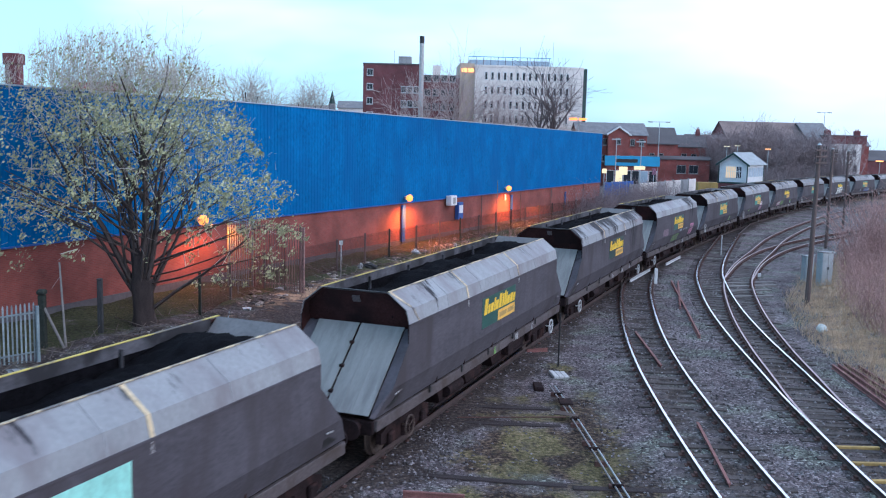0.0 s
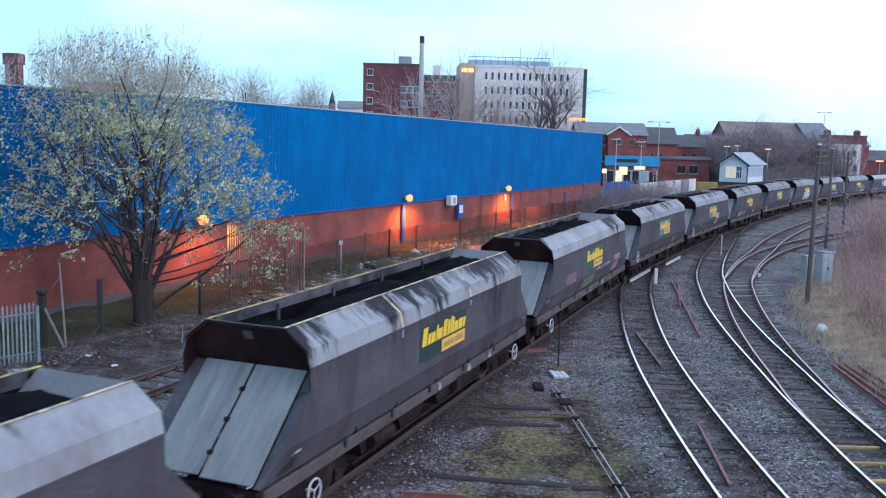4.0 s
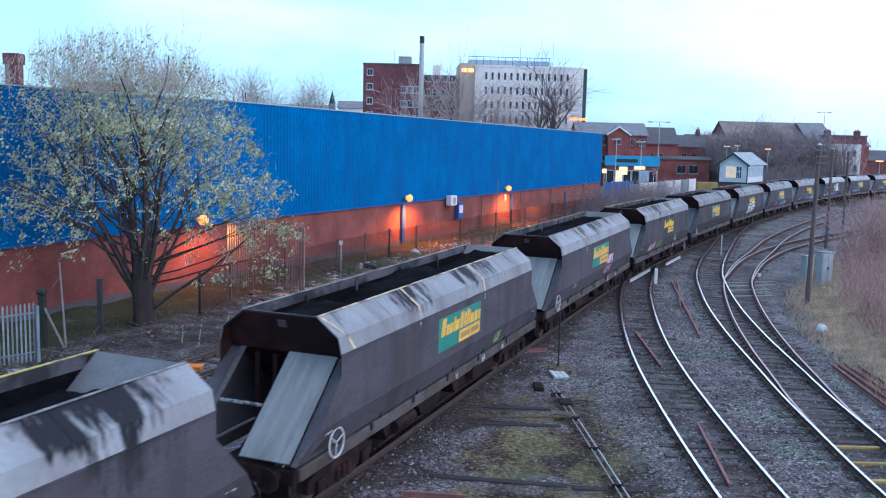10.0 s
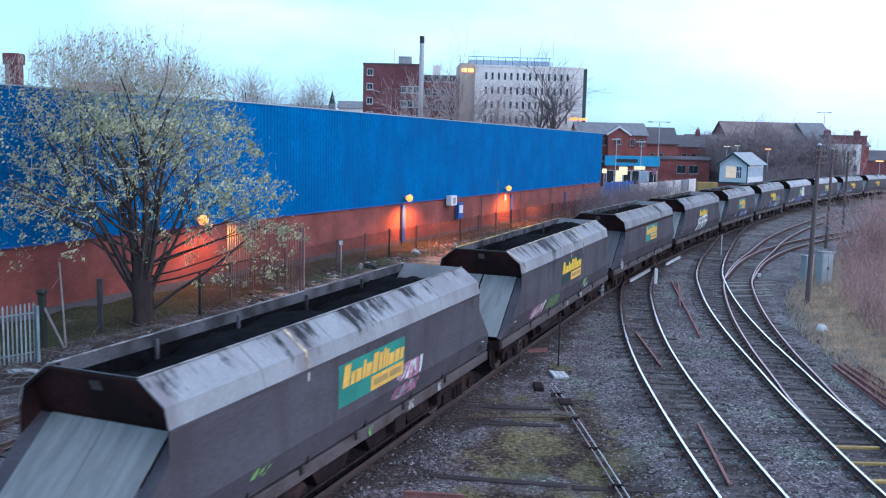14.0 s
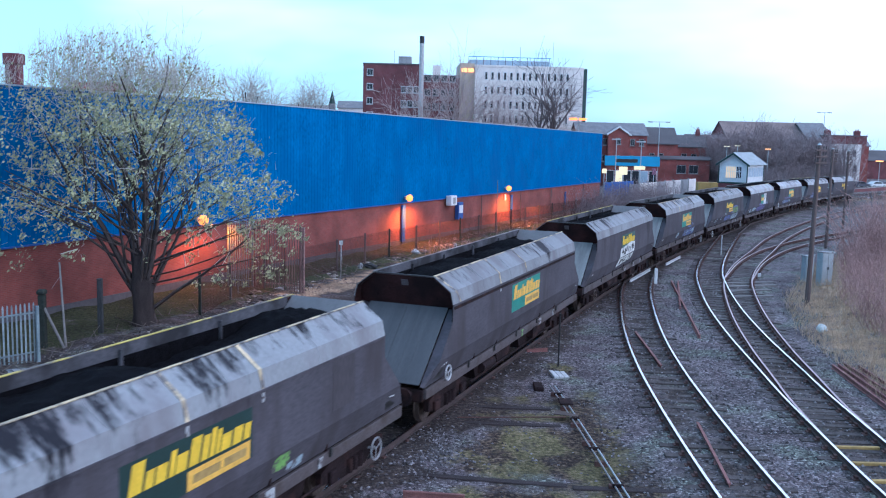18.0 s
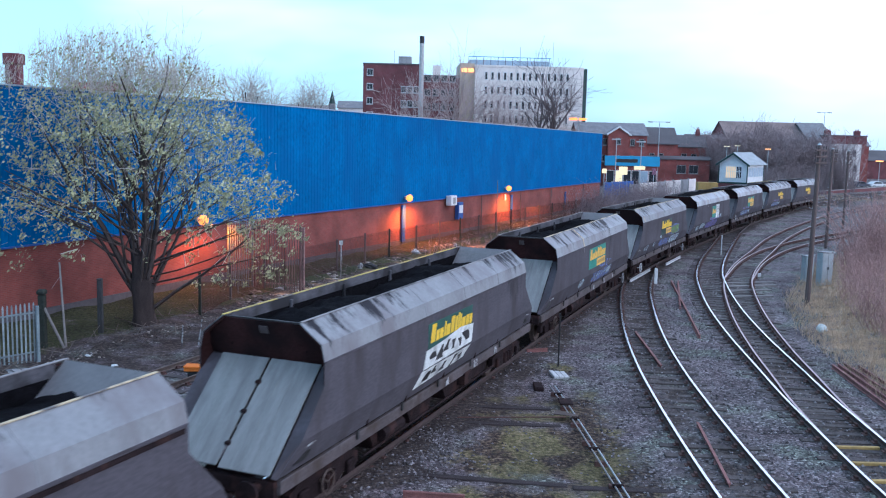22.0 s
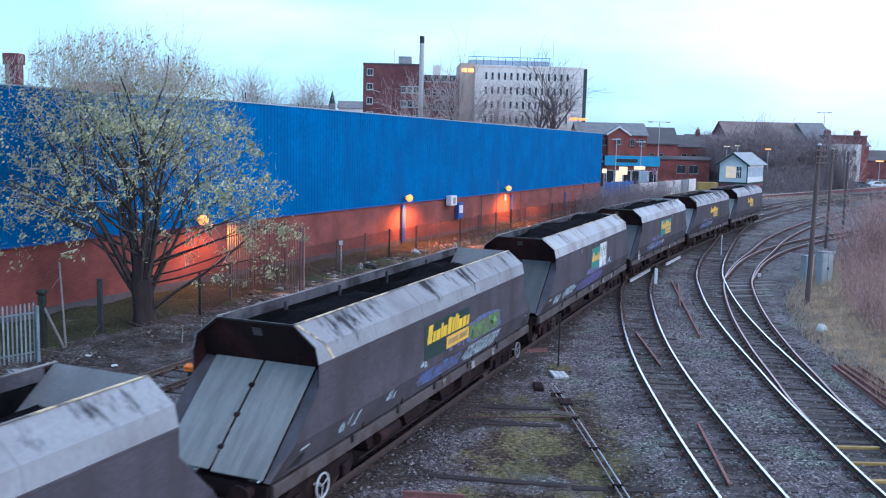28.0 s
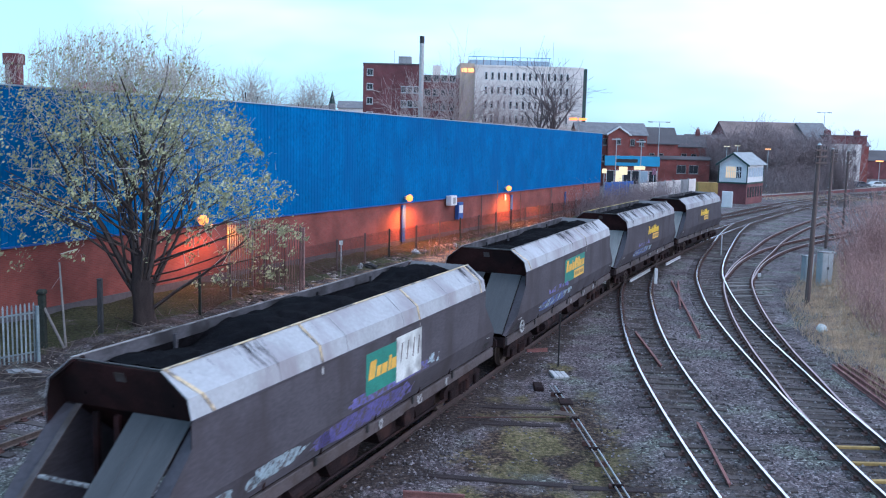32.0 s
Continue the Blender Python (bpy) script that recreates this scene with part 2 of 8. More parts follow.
M["black"] = material("black_paint", (0.02, 0.02, 0.022), 0.6, 0.0, 0.3, 2, 20, 0.1)
M["rail_top"] = material("rail_bright", (0.86, 0.90, 0.94), 0.22, 1.0, 0.1, 2, 30, 0.05)
M["rail_white"] = material("rail_new", (0.56, 0.58, 0.60), 0.4, 0.2, 0.1, 2, 30, 0.05)
M["rail_rust"] = material("rail_rust", (0.10, 0.05, 0.043), 0.85, 0.0, 0.35, 2, 30, 0.3)
M["rail_side"] = material("rail_side", (0.06, 0.04, 0.038), 0.85, 0.0, 0.35, 2, 30, 0.3)
M["rail_scrap"] = material("scrap_rail", (0.22, 0.098, 0.09), 0.85, 0.0, 0.35, 2, 30, 0.3)
M["rail_dull"] = material("rail_dull", (0.40, 0.31, 0.31), 0.42, 0.45, 0.3, 2, 30, 0.2)
M["sleeper"] = material("sleeper_timber", (0.075, 0.062, 0.06), 0.9, 0.0, 0.4, 2, 20, 0.6, (0.4, 3, 1), per_object=0.35)
M["timber_pale"] = material("weathered_timber", (0.20, 0.185, 0.18), 0.9, 0.0, 0.3, 2, 20, 0.5, (0.4, 3, 1))
M["blue_clad"] = material("blue_cladding", (0.009, 0.130, 0.352), 0.75, 0.0, 0.25, 0.5, 6, 0.05, (1, 1, 0.7), (0.009, 0.108, 0.302), 0.57, 0.2, 0.5, (1, 1, 0.4), spec=0.06)
M["blue_dark"] = material("blue_paint", (0.02, 0.09, 0.33), 0.55, 0.0, 0.2, 1, 8, 0.05)
M["trim"] = material("pale_trim", (0.34, 0.44, 0.54), 0.5, 0.0, 0.15, 1, 8, 0.05)
M["roof_grey"] = material("roof_grey", (0.10, 0.092, 0.10), 0.8, 0.0, 0.25, 0.3, 5, 0.2)
M["roof_brown"] = material("brown_roof", (0.22, 0.165, 0.155), 0.95, 0.0, 0.3, 0.3, 5, 0.2)
M["slate_pale"] = material("pale_slate", (0.30, 0.335, 0.36), 0.75, 0.0, 0.25, 1, 8, 0.2)
M["slate"] = material("slate", (0.19, 0.19, 0.205), 0.75, 0.0, 0.25, 1, 8, 0.2)
M["brick_shed"] = brick_material("shed_brick", (0.205, 0.049, 0.043), (0.255, 0.066, 0.053), (0.215, 0.093, 0.078), 1.0, 0.35)
M["brick_dark"] = brick_material("dark_brick", (0.14, 0.042, 0.052), (0.18, 0.058, 0.062), (0.17, 0.09, 0.09))
M["brick_red"] = brick_material("red_brick", (0.22, 0.056, 0.052), (0.28, 0.075, 0.064), (0.25, 0.12, 0.11))
M["stick"] = material("broken_stick", (0.15, 0.125, 0.11), 0.95, 0.0, 0.5, 0.4, 10, 0.2)
M["concrete_white"] = material("white_concrete", (0.80, 0.735, 0.70), 0.85, 0.0, 0.1, 0.15, 3, 0.1, (1, 1, 0.3), (0.6, 0.56, 0.55), 0.6, 0.2, 0.25, (1, 1, 0.3))
M["concrete"] = material("grey_concrete", (0.34, 0.34, 0.35), 0.9, 0.0, 0.2, 0.6, 8, 0.2, (1, 1, 1), (0.2, 0.2, 0.2), 0.6, 0.2, 0.8)
# palisade steel with the sodium lamp's reddish light put into its colour
M["lamplit_pale"] = material("lamplit_palisade", (0.20, 0.125, 0.115), 0.8, 0.0, 0.4, 2, 20, 0.2, per_object=0.4)
M["galv_dull"] = material("weathered_galvanising", (0.24, 0.30, 0.33), 0.6, 0.3, 0.3, 2, 20, 0.1, per_object=0.2)
M["galv"] = material("galvanised_steel", (0.43, 0.47, 0.50), 0.5, 0.4, 0.2, 2, 20, 0.1)
M["pole"] = material("creosoted_pole", (0.125, 0.09, 0.085), 0.9, 0.0, 0.35, 1.5, 20, 0.4, (3, 3, 0.3))
M["bark"] = material("bark", (0.040, 0.029, 0.028), 0.95, 0.0, 0.4, 3, 30, 0.8, (2, 2, 0.5))
M["limb"] = material("limb_bark", (0.088, 0.067, 0.062), 0.95, 0.0, 0.4, 3, 30, 0.6, (2, 2, 0.5))
M["twig_far"] = material("far_twig", (0.48, 0.38, 0.365), 0.95, 0.0, 0.3, 0.2, 3, 0.0)
M["litter_brown"] = material("dead_stalk", (0.13, 0.098, 0.085), 0.95, 0.0, 0.4, 0.6, 9, 0.0)
M["twig"] = material("twig", (0.50, 0.46, 0.43), 0.95, 0.0, 0.3, 1, 10, 0.0)
M["twig_brown"] = material("brown_twig", (0.285, 0.222, 0.228), 0.95, 0.0, 0.4, 0.2, 3, 0.0)
M["twig_dark"] = material("dark_twig", (0.15, 0.115, 0.118), 0.95, 0.0, 0.4, 0.2, 3, 0.0)
M["rotten"] = material("rotten_timber", (0.028, 0.019, 0.020), 0.9, 0.0, 0.5, 3, 20, 0.6, (0.4, 3, 1))
# concrete tinted tan: the amber lamp light on the wing is in the colour
M["lamplit_wall"] = material("lamplit_concrete", (0.50, 0.41, 0.32), 0.9, 0.0, 0.15, 0.3, 5, 0.1)
M["pale_inner"] = material("pale_inner_sheet", (0.17, 0.167, 0.175), 0.7, 0.0, 0.2, 1.5, 14, 0.1, (1, 1, 1), (0.13, 0.128, 0.135), 0.58, 0.3, 0.8, spec=0.2)
M["twig_red"] = material("bramble_twig", (0.47, 0.285, 0.26), 0.95, 0.0, 0.4, 0.7, 10, 0.0)
M["leaf"] = material("spring_leaf", (0.385, 0.39, 0.225), 0.8, 0.0, 0.45, 0.8, 9, 0.0)
M["straw"] = material("dead_grass", (0.56, 0.40, 0.27), 0.95, 0.0, 0.4, 0.6, 9, 0.0)
M["grass"] = material("grass", (0.095, 0.105, 0.045), 0.95, 0.0, 0.4, 0.6, 9, 0.0)
M["plate_pale"] = material("pale_cover", (0.46, 0.47, 0.48), 0.8, 0.0, 0.25, 3, 20, 0.2)
M["grey_post"] = material("grey_post_timber", (0.045, 0.047, 0.05), 0.9, 0.0, 0.4, 2, 15, 0.4, (2, 2, 0.4))
M["moss_post"] = material("mossy_post", (0.026, 0.033, 0.027), 0.9, 0.0, 0.4, 2, 15, 0.3)
M["glass"] = material("dark_glass", (0.03, 0.035, 0.045), 0.1, 0.0, 0.2, 0.5, 4, 0.0)
M["win_white"] = material("window_white", (0.7, 0.72, 0.74), 0.6, 0.0, 0.1, 1, 10, 0.0)
M["car_red"] = material("car_red", (0.35, 0.03, 0.03), 0.35, 0.0, 0.1, 1, 10, 0.0)
M["car_dark"] = material("car_dark", (0.05, 0.06, 0.09), 0.35, 0.0, 0.1, 1, 10, 0.0)
M["car_white"] = material("car_white", (0.72, 0.74, 0.76), 0.35, 0.0, 0.05, 1, 10, 0.0)
M["ochre"] = material("ochre_paint", (0.36, 0.24, 0.08), 0.7, 0.0, 0.3, 1, 10, 0.1)
M["orange"] = material("orange_plastic", (0.75, 0.20, 0.02), 0.5, 0.0, 0.1, 1, 10, 0.0)
M["shop_blue"] = material("shop_blue", (0.03, 0.30, 0.55), 0.5, 0.0, 0.1, 1, 10, 0.0)
M["sodium"] = glow("sodium_glow", (1.0, 0.27, 0.05), 2.7)
M["warm"] = glow("warm_window_glow", (1.0, 0.74, 0.45), 0.75)
M["box_trim"] = material("dark_teal_paint", (0.02, 0.055, 0.052), 0.6, 0.0, 0.2, 1, 8, 0.05)
M["warm_white"] = glow("shop_glow", (1.0, 0.84, 0.50), 1.0)
M["amber_glow"] = glow("amber_glow", (1.0, 0.40, 0.12), 3.0)


def ground_material():
    """Ballast, moss, soil, the train's painted shade and dead grass, mixed by the cover that the sheet carries."""
    m = bpy.data.materials.new("yard_ground")
    m.use_nodes = True
    t = m.node_tree
    b = t.nodes["Principled BSDF"]
    b.inputs["Roughness"].default_value = 0.95
    b.inputs["Specular IOR Level"].default_value = 0.25
    co = t.nodes.new("ShaderNodeTexCoord")

    def ntex(sc, det, kind="ShaderNodeTexNoise"):
        n = t.nodes.new(kind)
        n.inputs["Scale"].default_value = sc
        if kind == "ShaderNodeTexNoise":
            n.inputs["Detail"].default_value = det
        t.links.new(co.outputs["Object"], n.inputs["Vector"])
        return n

    def ramp(src, stops):
        r = t.nodes.new("ShaderNodeValToRGB")
        while len(r.color_ramp.elements) < len(stops):
            r.color_ramp.elements.new(0.5)
        for e, (p, c) in zip(r.color_ramp.elements, stops):
            e.position, e.color = p, (*c, 1)
        t.links.new(src, r.inputs["Fac"])
        return r.outputs["Color"]

    def mix(fac, a, c):
        x = t.nodes.new("ShaderNodeMix")
        x.data_type = "RGBA"
        t.links.new(fac, x.inputs["Factor"])
        t.links.new(a, x.inputs["A"])
        t.links.new(c, x.inputs["B"])
        return x.outputs["Result"]

    vor = ntex(18.0, 0, "ShaderNodeTexVoronoi")
    sep = t.nodes.new("ShaderNodeSeparateColor")
    t.links.new(vor.outputs["Color"], sep.inputs["Color"])
    big = ntex(0.35, 5)
    fine = ntex(9.0, 6)
    stones = ramp(sep.outputs["Red"], [(0.0, (0.052, 0.046, 0.052)), (0.55, (0.136, 0.121, 0.135)), (0.88, (0.235, 0.215, 0.236)), (1.0, (0.42, 0.39, 0.42))])
    tint = ramp(ntex(0.55, 6).outputs["Fac"], [(0.36, (0.78, 0.70, 0.68)), (0.50, (1.0, 0.96, 0.92)), (0.62, (0.93, 1.08, 0.86))])
    stone_tint = t.nodes.new("ShaderNodeVectorMath")
    stone_tint.operation = "MULTIPLY"
    t.links.new(stones, stone_tint.inputs[0])
    t.links.new(tint, stone_tint.inputs[1])
    stones = stone_tint.outputs["Vector"]
    dark = ramp(fine.outputs["Fac"], [(0.3, (0.022, 0.016, 0.016)), (0.55, (0.062, 0.048, 0.044)), (0.75, (0.15, 0.12, 0.10))])
    moss = ramp(fine.outputs["Fac"], [(0.3, (0.045, 0.036, 0.026)), (0.45, (0.108, 0.095, 0.044)), (0.56, (0.165, 0.140, 0.068)), (0.66, (0.225, 0.175, 0.105)), (0.76, (0.33, 0.27, 0.19))])
    mud = ramp(fine.outputs["Fac"], [(0.32, (0.012, 0.009, 0.009)), (0.5, (0.050, 0.034, 0.028)), (0.62, (0.13, 0.092, 0.062)), (0.75, (0.25, 0.20, 0.16))])
    bare = t.nodes.new("ShaderNodeMapRange")
    bare.inputs["From Min"].default_value, bare.inputs["From Max"].default_value = 0.445, 0.535
    t.links.new(ntex(0.6, 8).outputs["Fac"], bare.inputs["Value"])
    moss = mix(bare.outputs["Result"], moss, mud)
    straw = ramp(fine.outputs["Fac"], [(0.3, (0.21, 0.13, 0.09)), (0.55, (0.44, 0.30, 0.19)), (0.75, (0.6, 0.43, 0.29))])

    def cover(name):
        a = t.nodes.new("ShaderNodeAttribute")
        a.attribute_name = name
        s = t.nodes.new("ShaderNodeMath")
        s.operation = "ADD"
        q = t.nodes.new("ShaderNodeMapRange")
        q.inputs["From Min"].default_value, q.inputs["From Max"].default_value = 0.85, 1.1
        n = ntex(1.3, 6)
        t.links.new(a.outputs["Fac"], s.inputs[0])
        t.links.new(n.outputs["Fac"], s.inputs[1])
        t.links.new(s.outputs[0], q.inputs["Value"])
        return q.outputs["Result"]

    c = mix(cover("soil_shade"), stones, dark)
    c = mix(cover("moss"), c, moss)
    turf = ramp(fine.outputs["Fac"], [(0.3, (0.022, 0.019, 0.013)), (0.5, (0.046, 0.052, 0.022)), (0.72, (0.090, 0.094, 0.045))])
    c = mix(cover("turf"), c, turf)
    c = mix(cover("straw"), c, straw)
    tone = t.nodes.new("ShaderNodeMapRange")
    tone.inputs["From Min"].default_value, tone.inputs["From Max"].default_value = 0.3, 0.7
    tone.inputs["To Min"].default_value, tone.inputs["To Max"].default_value = 0.62, 1.35
    t.links.new(big.outputs["Fac"], tone.inputs["Value"])
    sc = t.nodes.new("ShaderNodeVectorMath")
    sc.operation = "SCALE"
    t.links.new(c, sc.inputs[0])
    t.links.new(tone.outputs["Result"], sc.inputs["Scale"])
    t.links.new(sc.outputs["Vector"], b.inputs["Base Color"])
    bp = t.nodes.new("ShaderNodeBump")
    bp.inputs["Strength"].default_value, bp.inputs["Distance"].default_value = 0.8, 0.05
    t.links.new(vor.outputs["Distance"], bp.inputs["Height"])
    bp.invert = True
    t.links.new(bp.outputs["Normal"], b.inputs["Normal"])
    return m


M["ground"] = ground_material()


# ---- mesh helpers ----
def link_mesh(name, bm, mats):
    me = bpy.data.meshes.new(name)
    bm.normal_update()
    bm.to_mesh(me)
    bm.free()
    for mm in (mats if isinstance(mats, (list, tuple)) else [mats]):
        me.materials.append(mm)
    return me


def thing(name, label, category, m=None, group="", kind=""):
    e = new(name)
    e.empty_display_size = 0.3
    if m is not None:
        e.matrix_world = m
    return tagged(e, label, category, group, kind)


def solo(name, bm, mats, label, category, m=None, group="", kind=""):
    ob = new(name, link_mesh(name, bm, mats))
    if m is not None:
        ob.matrix_world = m
    return tagged(ob, label, category, group, kind)


def part(name, bm, mats, parent, label="", m=None, kind=""):
    ob = new(name, bm if isinstance(bm, bpy.types.Mesh) else link_mesh(name, bm, mats))
    ob.parent = parent
    if m is not None:
        ob.matrix_basis = m
    return tagged(ob, label, kind=kind)


def box(bm, x0, x1, y0, y1, z0, z1, bevel=0.0, m=None, mi=0):
    vs = [bm.verts.new((x, y, z)) for x in (x0, x1) for y in (y0, y1) for z in (z0, z1)]
    fs = [bm.faces.new([vs[i] for i in q]) for q in ((0, 1, 3, 2), (4, 6, 7, 5), (0, 4, 5, 1), (2, 3, 7, 6), (0, 2, 6, 4), (1, 5, 7, 3))]
    for f in fs:
        f.material_index = mi
    if m is not None:
        bmesh.ops.transform(bm, matrix=m, verts=vs)
    if bevel:
        r = bmesh.ops.bevel(bm, geom=list({e for f in fs for e in f.edges}), offset=bevel, segments=1, affect="EDGES")
        for f in r["faces"]:
            f.material_index = mi
    return bm


def boxm(x0, x1, y0, y1, z0, z1, bevel=0.0, m=None):
    return box(bmesh.new(), x0, x1, y0, y1, z0, z1, bevel, m)


def prism(bm, pts, axis, a, b, mi=0):
    """A polygon pts drawn out along an axis from a to b. For 'x' pts are (y, z), for 'y' (x, z), for 'z' (x, y)."""
    def at(p, c):
        return {"x": (c, p[0], p[1]), "y": (p[0], c, p[1]), "z": (p[0], p[1], c)}[axis]
    v0, v1 = [bm.verts.new(at(p, a)) for p in pts], [bm.verts.new(at(p, b)) for p in pts]
    fs = [bm.faces.new(v0), bm.faces.new(list(reversed(v1)))]
    n = len(pts)
    for i in range(n):
        fs.append(bm.faces.new((v0[(i + 1) % n], v0[i], v1[i], v1[(i + 1) % n])))
    for f in fs:
        f.material_index = mi
    bmesh.ops.recalc_face_normals(bm, faces=fs)
    return bm


def plate(bm, pts, thick):
    """A flat or folded sheet through the points of each polygon in pts, with thickness."""
    geom = []
    seen = {}
    for poly in pts:
        vs = []
        for p in poly:
            k = tuple(round(c, 4) for c in p)
            if k not in seen:
                seen[k] = bm.verts.new(p)
            vs.append(seen[k])
        geom.append(bm.faces.new(vs))
    bmesh.ops.recalc_face_normals(bm, faces=geom)
    bmesh.ops.solidify(bm, geom=geom, thickness=thick)
    return bm


def tube(bm, p0, p1, r0, r1=None, seg=8, caps=True, mi=0):
    p0, p1 = Vector(p0), Vector(p1)
    r1 = r0 if r1 is None else r1
    d = (p1 - p0).normalized()
    a = d.orthogonal().normalized()
    b = d.cross(a)
    ring = []
    for p, r in ((p0, r0), (p1, r1)):
        ring.append([bm.verts.new(p + r * (math.cos(2 * math.pi * i / seg) * a + math.sin(2 * math.pi * i / seg) * b)) for i in range(seg)])
    fs = [bm.faces.new((ring[0][i], ring[0][(i + 1) % seg], ring[1][(i + 1) % seg], ring[1][i])) for i in range(seg)]
    if caps:
        fs += [bm.faces.new(list(reversed(ring[0]))), bm.faces.new(ring[1])]
    for f in fs:
        f.material_index = mi
    return bm


def ring(bm, centre, axis, r, tr, seg=20, tseg=6):
    """A torus round an axis through the centre."""
    c, d = Vector(centre), Vector(axis).normalized()
    a = d.orthogonal().normalized()
    b = d.cross(a)
    rows = []
    for i in range(seg):
        t = 2 * math.pi * i / seg
        o = math.cos(t) * a + math.sin(t) * b
        rows.append([bm.verts.new(c + o * (r + tr * math.cos(2 * math.pi * j / tseg)) + d * tr * math.sin(2 * math.pi * j / tseg)) for j in range(tseg)])
    for i in range(seg):
        for j in range(tseg):
            bm.faces.new((rows[i][j], rows[(i + 1) % seg][j], rows[(i + 1) % seg][(j + 1) % tseg], rows[i][(j + 1) % tseg]))
    return bm


def raw_mesh(name, verts, faces, mats, smooth=False, fmat=None):
    me = bpy.data.meshes.new(name)
    me.from_pydata(verts, [], faces)
    for mm in (mats if isinstance(mats, (list, tuple)) else [mats]):
        me.materials.append(mm)
    if fmat is not None:
        me.polygons.foreach_set("material_index", fmat)
    if smooth:
        me.polygons.foreach_set("use_smooth", [True] * len(me.polygons))
    me.update()
    return me


def fall(y):
    """The yard and its lines drop gently beyond 45 m."""
    return -0.0095 * max(0.0, y - 45.0)


GROUND = -0.25


def gz(x, y):
    return GROUND + fall(y)

# ---- lines of the tracks ----
KNOTS = (-20, 10, 30, 50, 70, 90, 120, 150, 180)
BENDS = (0.00144, 0.00022, -0.00271, -0.00216, -0.00087, -0.00226, -0.00209, -0.00184, -0.00184)


def main_line():
    """The loaded train's line: places and headings every half metre, from 300 m behind the camera to 320 m ahead."""
    s = np.arange(-300, 320.01, 0.5)
    k = np.interp(s, KNOTS, BENDS, left=0.0)
    th = np.concatenate([[0], np.cumsum((k[1:] + k[:-1]) / 2 * 0.5)])
    i0 = 600
    th = th - th[i0] + 1.19139
    dx, dy = np.cos(th), np.sin(th)
    x = np.concatenate([[0], np.cumsum((dx[1:] + dx[:-1]) / 2 * 0.5)])
    y = np.concatenate([[0], np.cumsum((dy[1:] + dy[:-1]) / 2 * 0.5)])
    return s, x - x[i0] - 2.7015, y - y[i0] + 20.4927, th


LINE = main_line()


def on_line(s, off=0.0):
    x, y, th = (float(np.interp(s, LINE[0], LINE[i])) for i in (1, 2, 3))
    x, y = x + off * math.sin(th), y - off * math.cos(th)
    return Vector((x, y, fall(y)))


def smooth_line(points, step=0.7):
    """A smooth line through points (x, y), resampled at even steps."""
    p = [Vector((x, y, 0)) for x, y in points]
    out = []
    for i in range(len(p) - 1):
        a, b = p[i], p[i + 1]
        ta = (p[i + 1] - p[i - 1]) / 2 if i else b - a
        tb = (p[i + 2] - a) / 2 if i + 2 < len(p) else b - a
        n = max(2, int((b - a).length / 0.25))
        if i:
            ta *= (b - a).length / max(1e-6, ((p[i + 1] - p[i]).length + (p[i] - p[i - 1]).length) / 2)
        if i + 2 < len(p):
            tb *= (b - a).length / max(1e-6, ((p[i + 2] - b).length + (b - a).length) / 2)
        for j in range(n):
            t = j / n
            out.append((2 * t**3 - 3 * t**2 + 1) * a + (t**3 - 2 * t**2 + t) * ta + (-2 * t**3 + 3 * t**2) * b + (t**3 - t**2) * tb)
    out.append(p[-1])
    d = np.concatenate([[0], np.cumsum([(out[i + 1] - out[i]).length for i in range(len(out) - 1)])])
    s = np.arange(0, d[-1], step)
    xy = np.stack([np.interp(s, d, [v.x for v in out]), np.interp(s, d, [v.y for v in out])], 1)
    return [(float(a), float(b)) for a, b in xy]


def headings(path):
    h = []
    for i in range(len(path)):
        a, b = path[max(0, i - 1)], path[min(len(path) - 1, i + 1)]
        h.append(math.atan2(b[1] - a[1], b[0] - a[0]))
    return h


MAIN = [tuple(on_line(s)[:2]) for s in np.arange(-60, 300, 0.7)]
TRACKS = {
    "loop": smooth_line([(6.9, -40), (6.85, 0), (6.88, 15), (6.94, 19.2), (7.0, 21.35), (7.1, 23.7), (7.3, 27.2), (7.54, 30.4), (8.0, 34.7), (8.75, 39.8), (10.0, 46.6), (11.3, 52.0), (13.0, 58.4)]),
    "goods": smooth_line([(10.3, -40), (10.4, 0), (10.62, 16), (10.78, 20.5), (11.05, 24), (11.35, 27.5), (11.75, 30.9), (12.4, 36.3), (13.35, 42.4), (14.5, 48), (16.1, 54.5), (18.5, 62), (22.3, 72.5), (26.6, 84.0), (31.1, 94.8)]),
    "siding": smooth_line([(11.02, 23.5), (11.4, 26.8), (11.85, 29.6), (12.55, 33.9), (13.7, 39.7), (15.3, 46.2), (17.1, 52.2), (19.75, 58.9), (23.7, 67.5), (28.4, 77.6), (33.9, 88), (41.5, 101), (53.5, 120), (70, 142), (95, 168)]),
    "spur": smooth_line([(17.1, 52.2), (20.5, 60.2), (24.0, 66.9), (27.4, 72.2), (33, 79.6), (40, 87.5), (55, 102), (80, 122)]),
    "weedy": smooth_line([(-31, -24), (-14.3, 15), (-10.35, 24.2), (-8.6, 28.3), (-4.5, 38), (1.0, 51)]),
    "outer": smooth_line([(22, 88.5), (27.6, 97.8), (34.6, 109.2), (43.6, 124.2), (53, 139), (66, 157), (90, 186), (120, 215)]),
}


# ---- ground ----
def dist_to(path, X, Y):
    p = np.array(path[::3])
    best = np.full(X.shape, 1e9)
    for a, b in p:
        np.minimum(best, (X - a) ** 2 + (Y - b) ** 2, out=best)
    return np.sqrt(best)


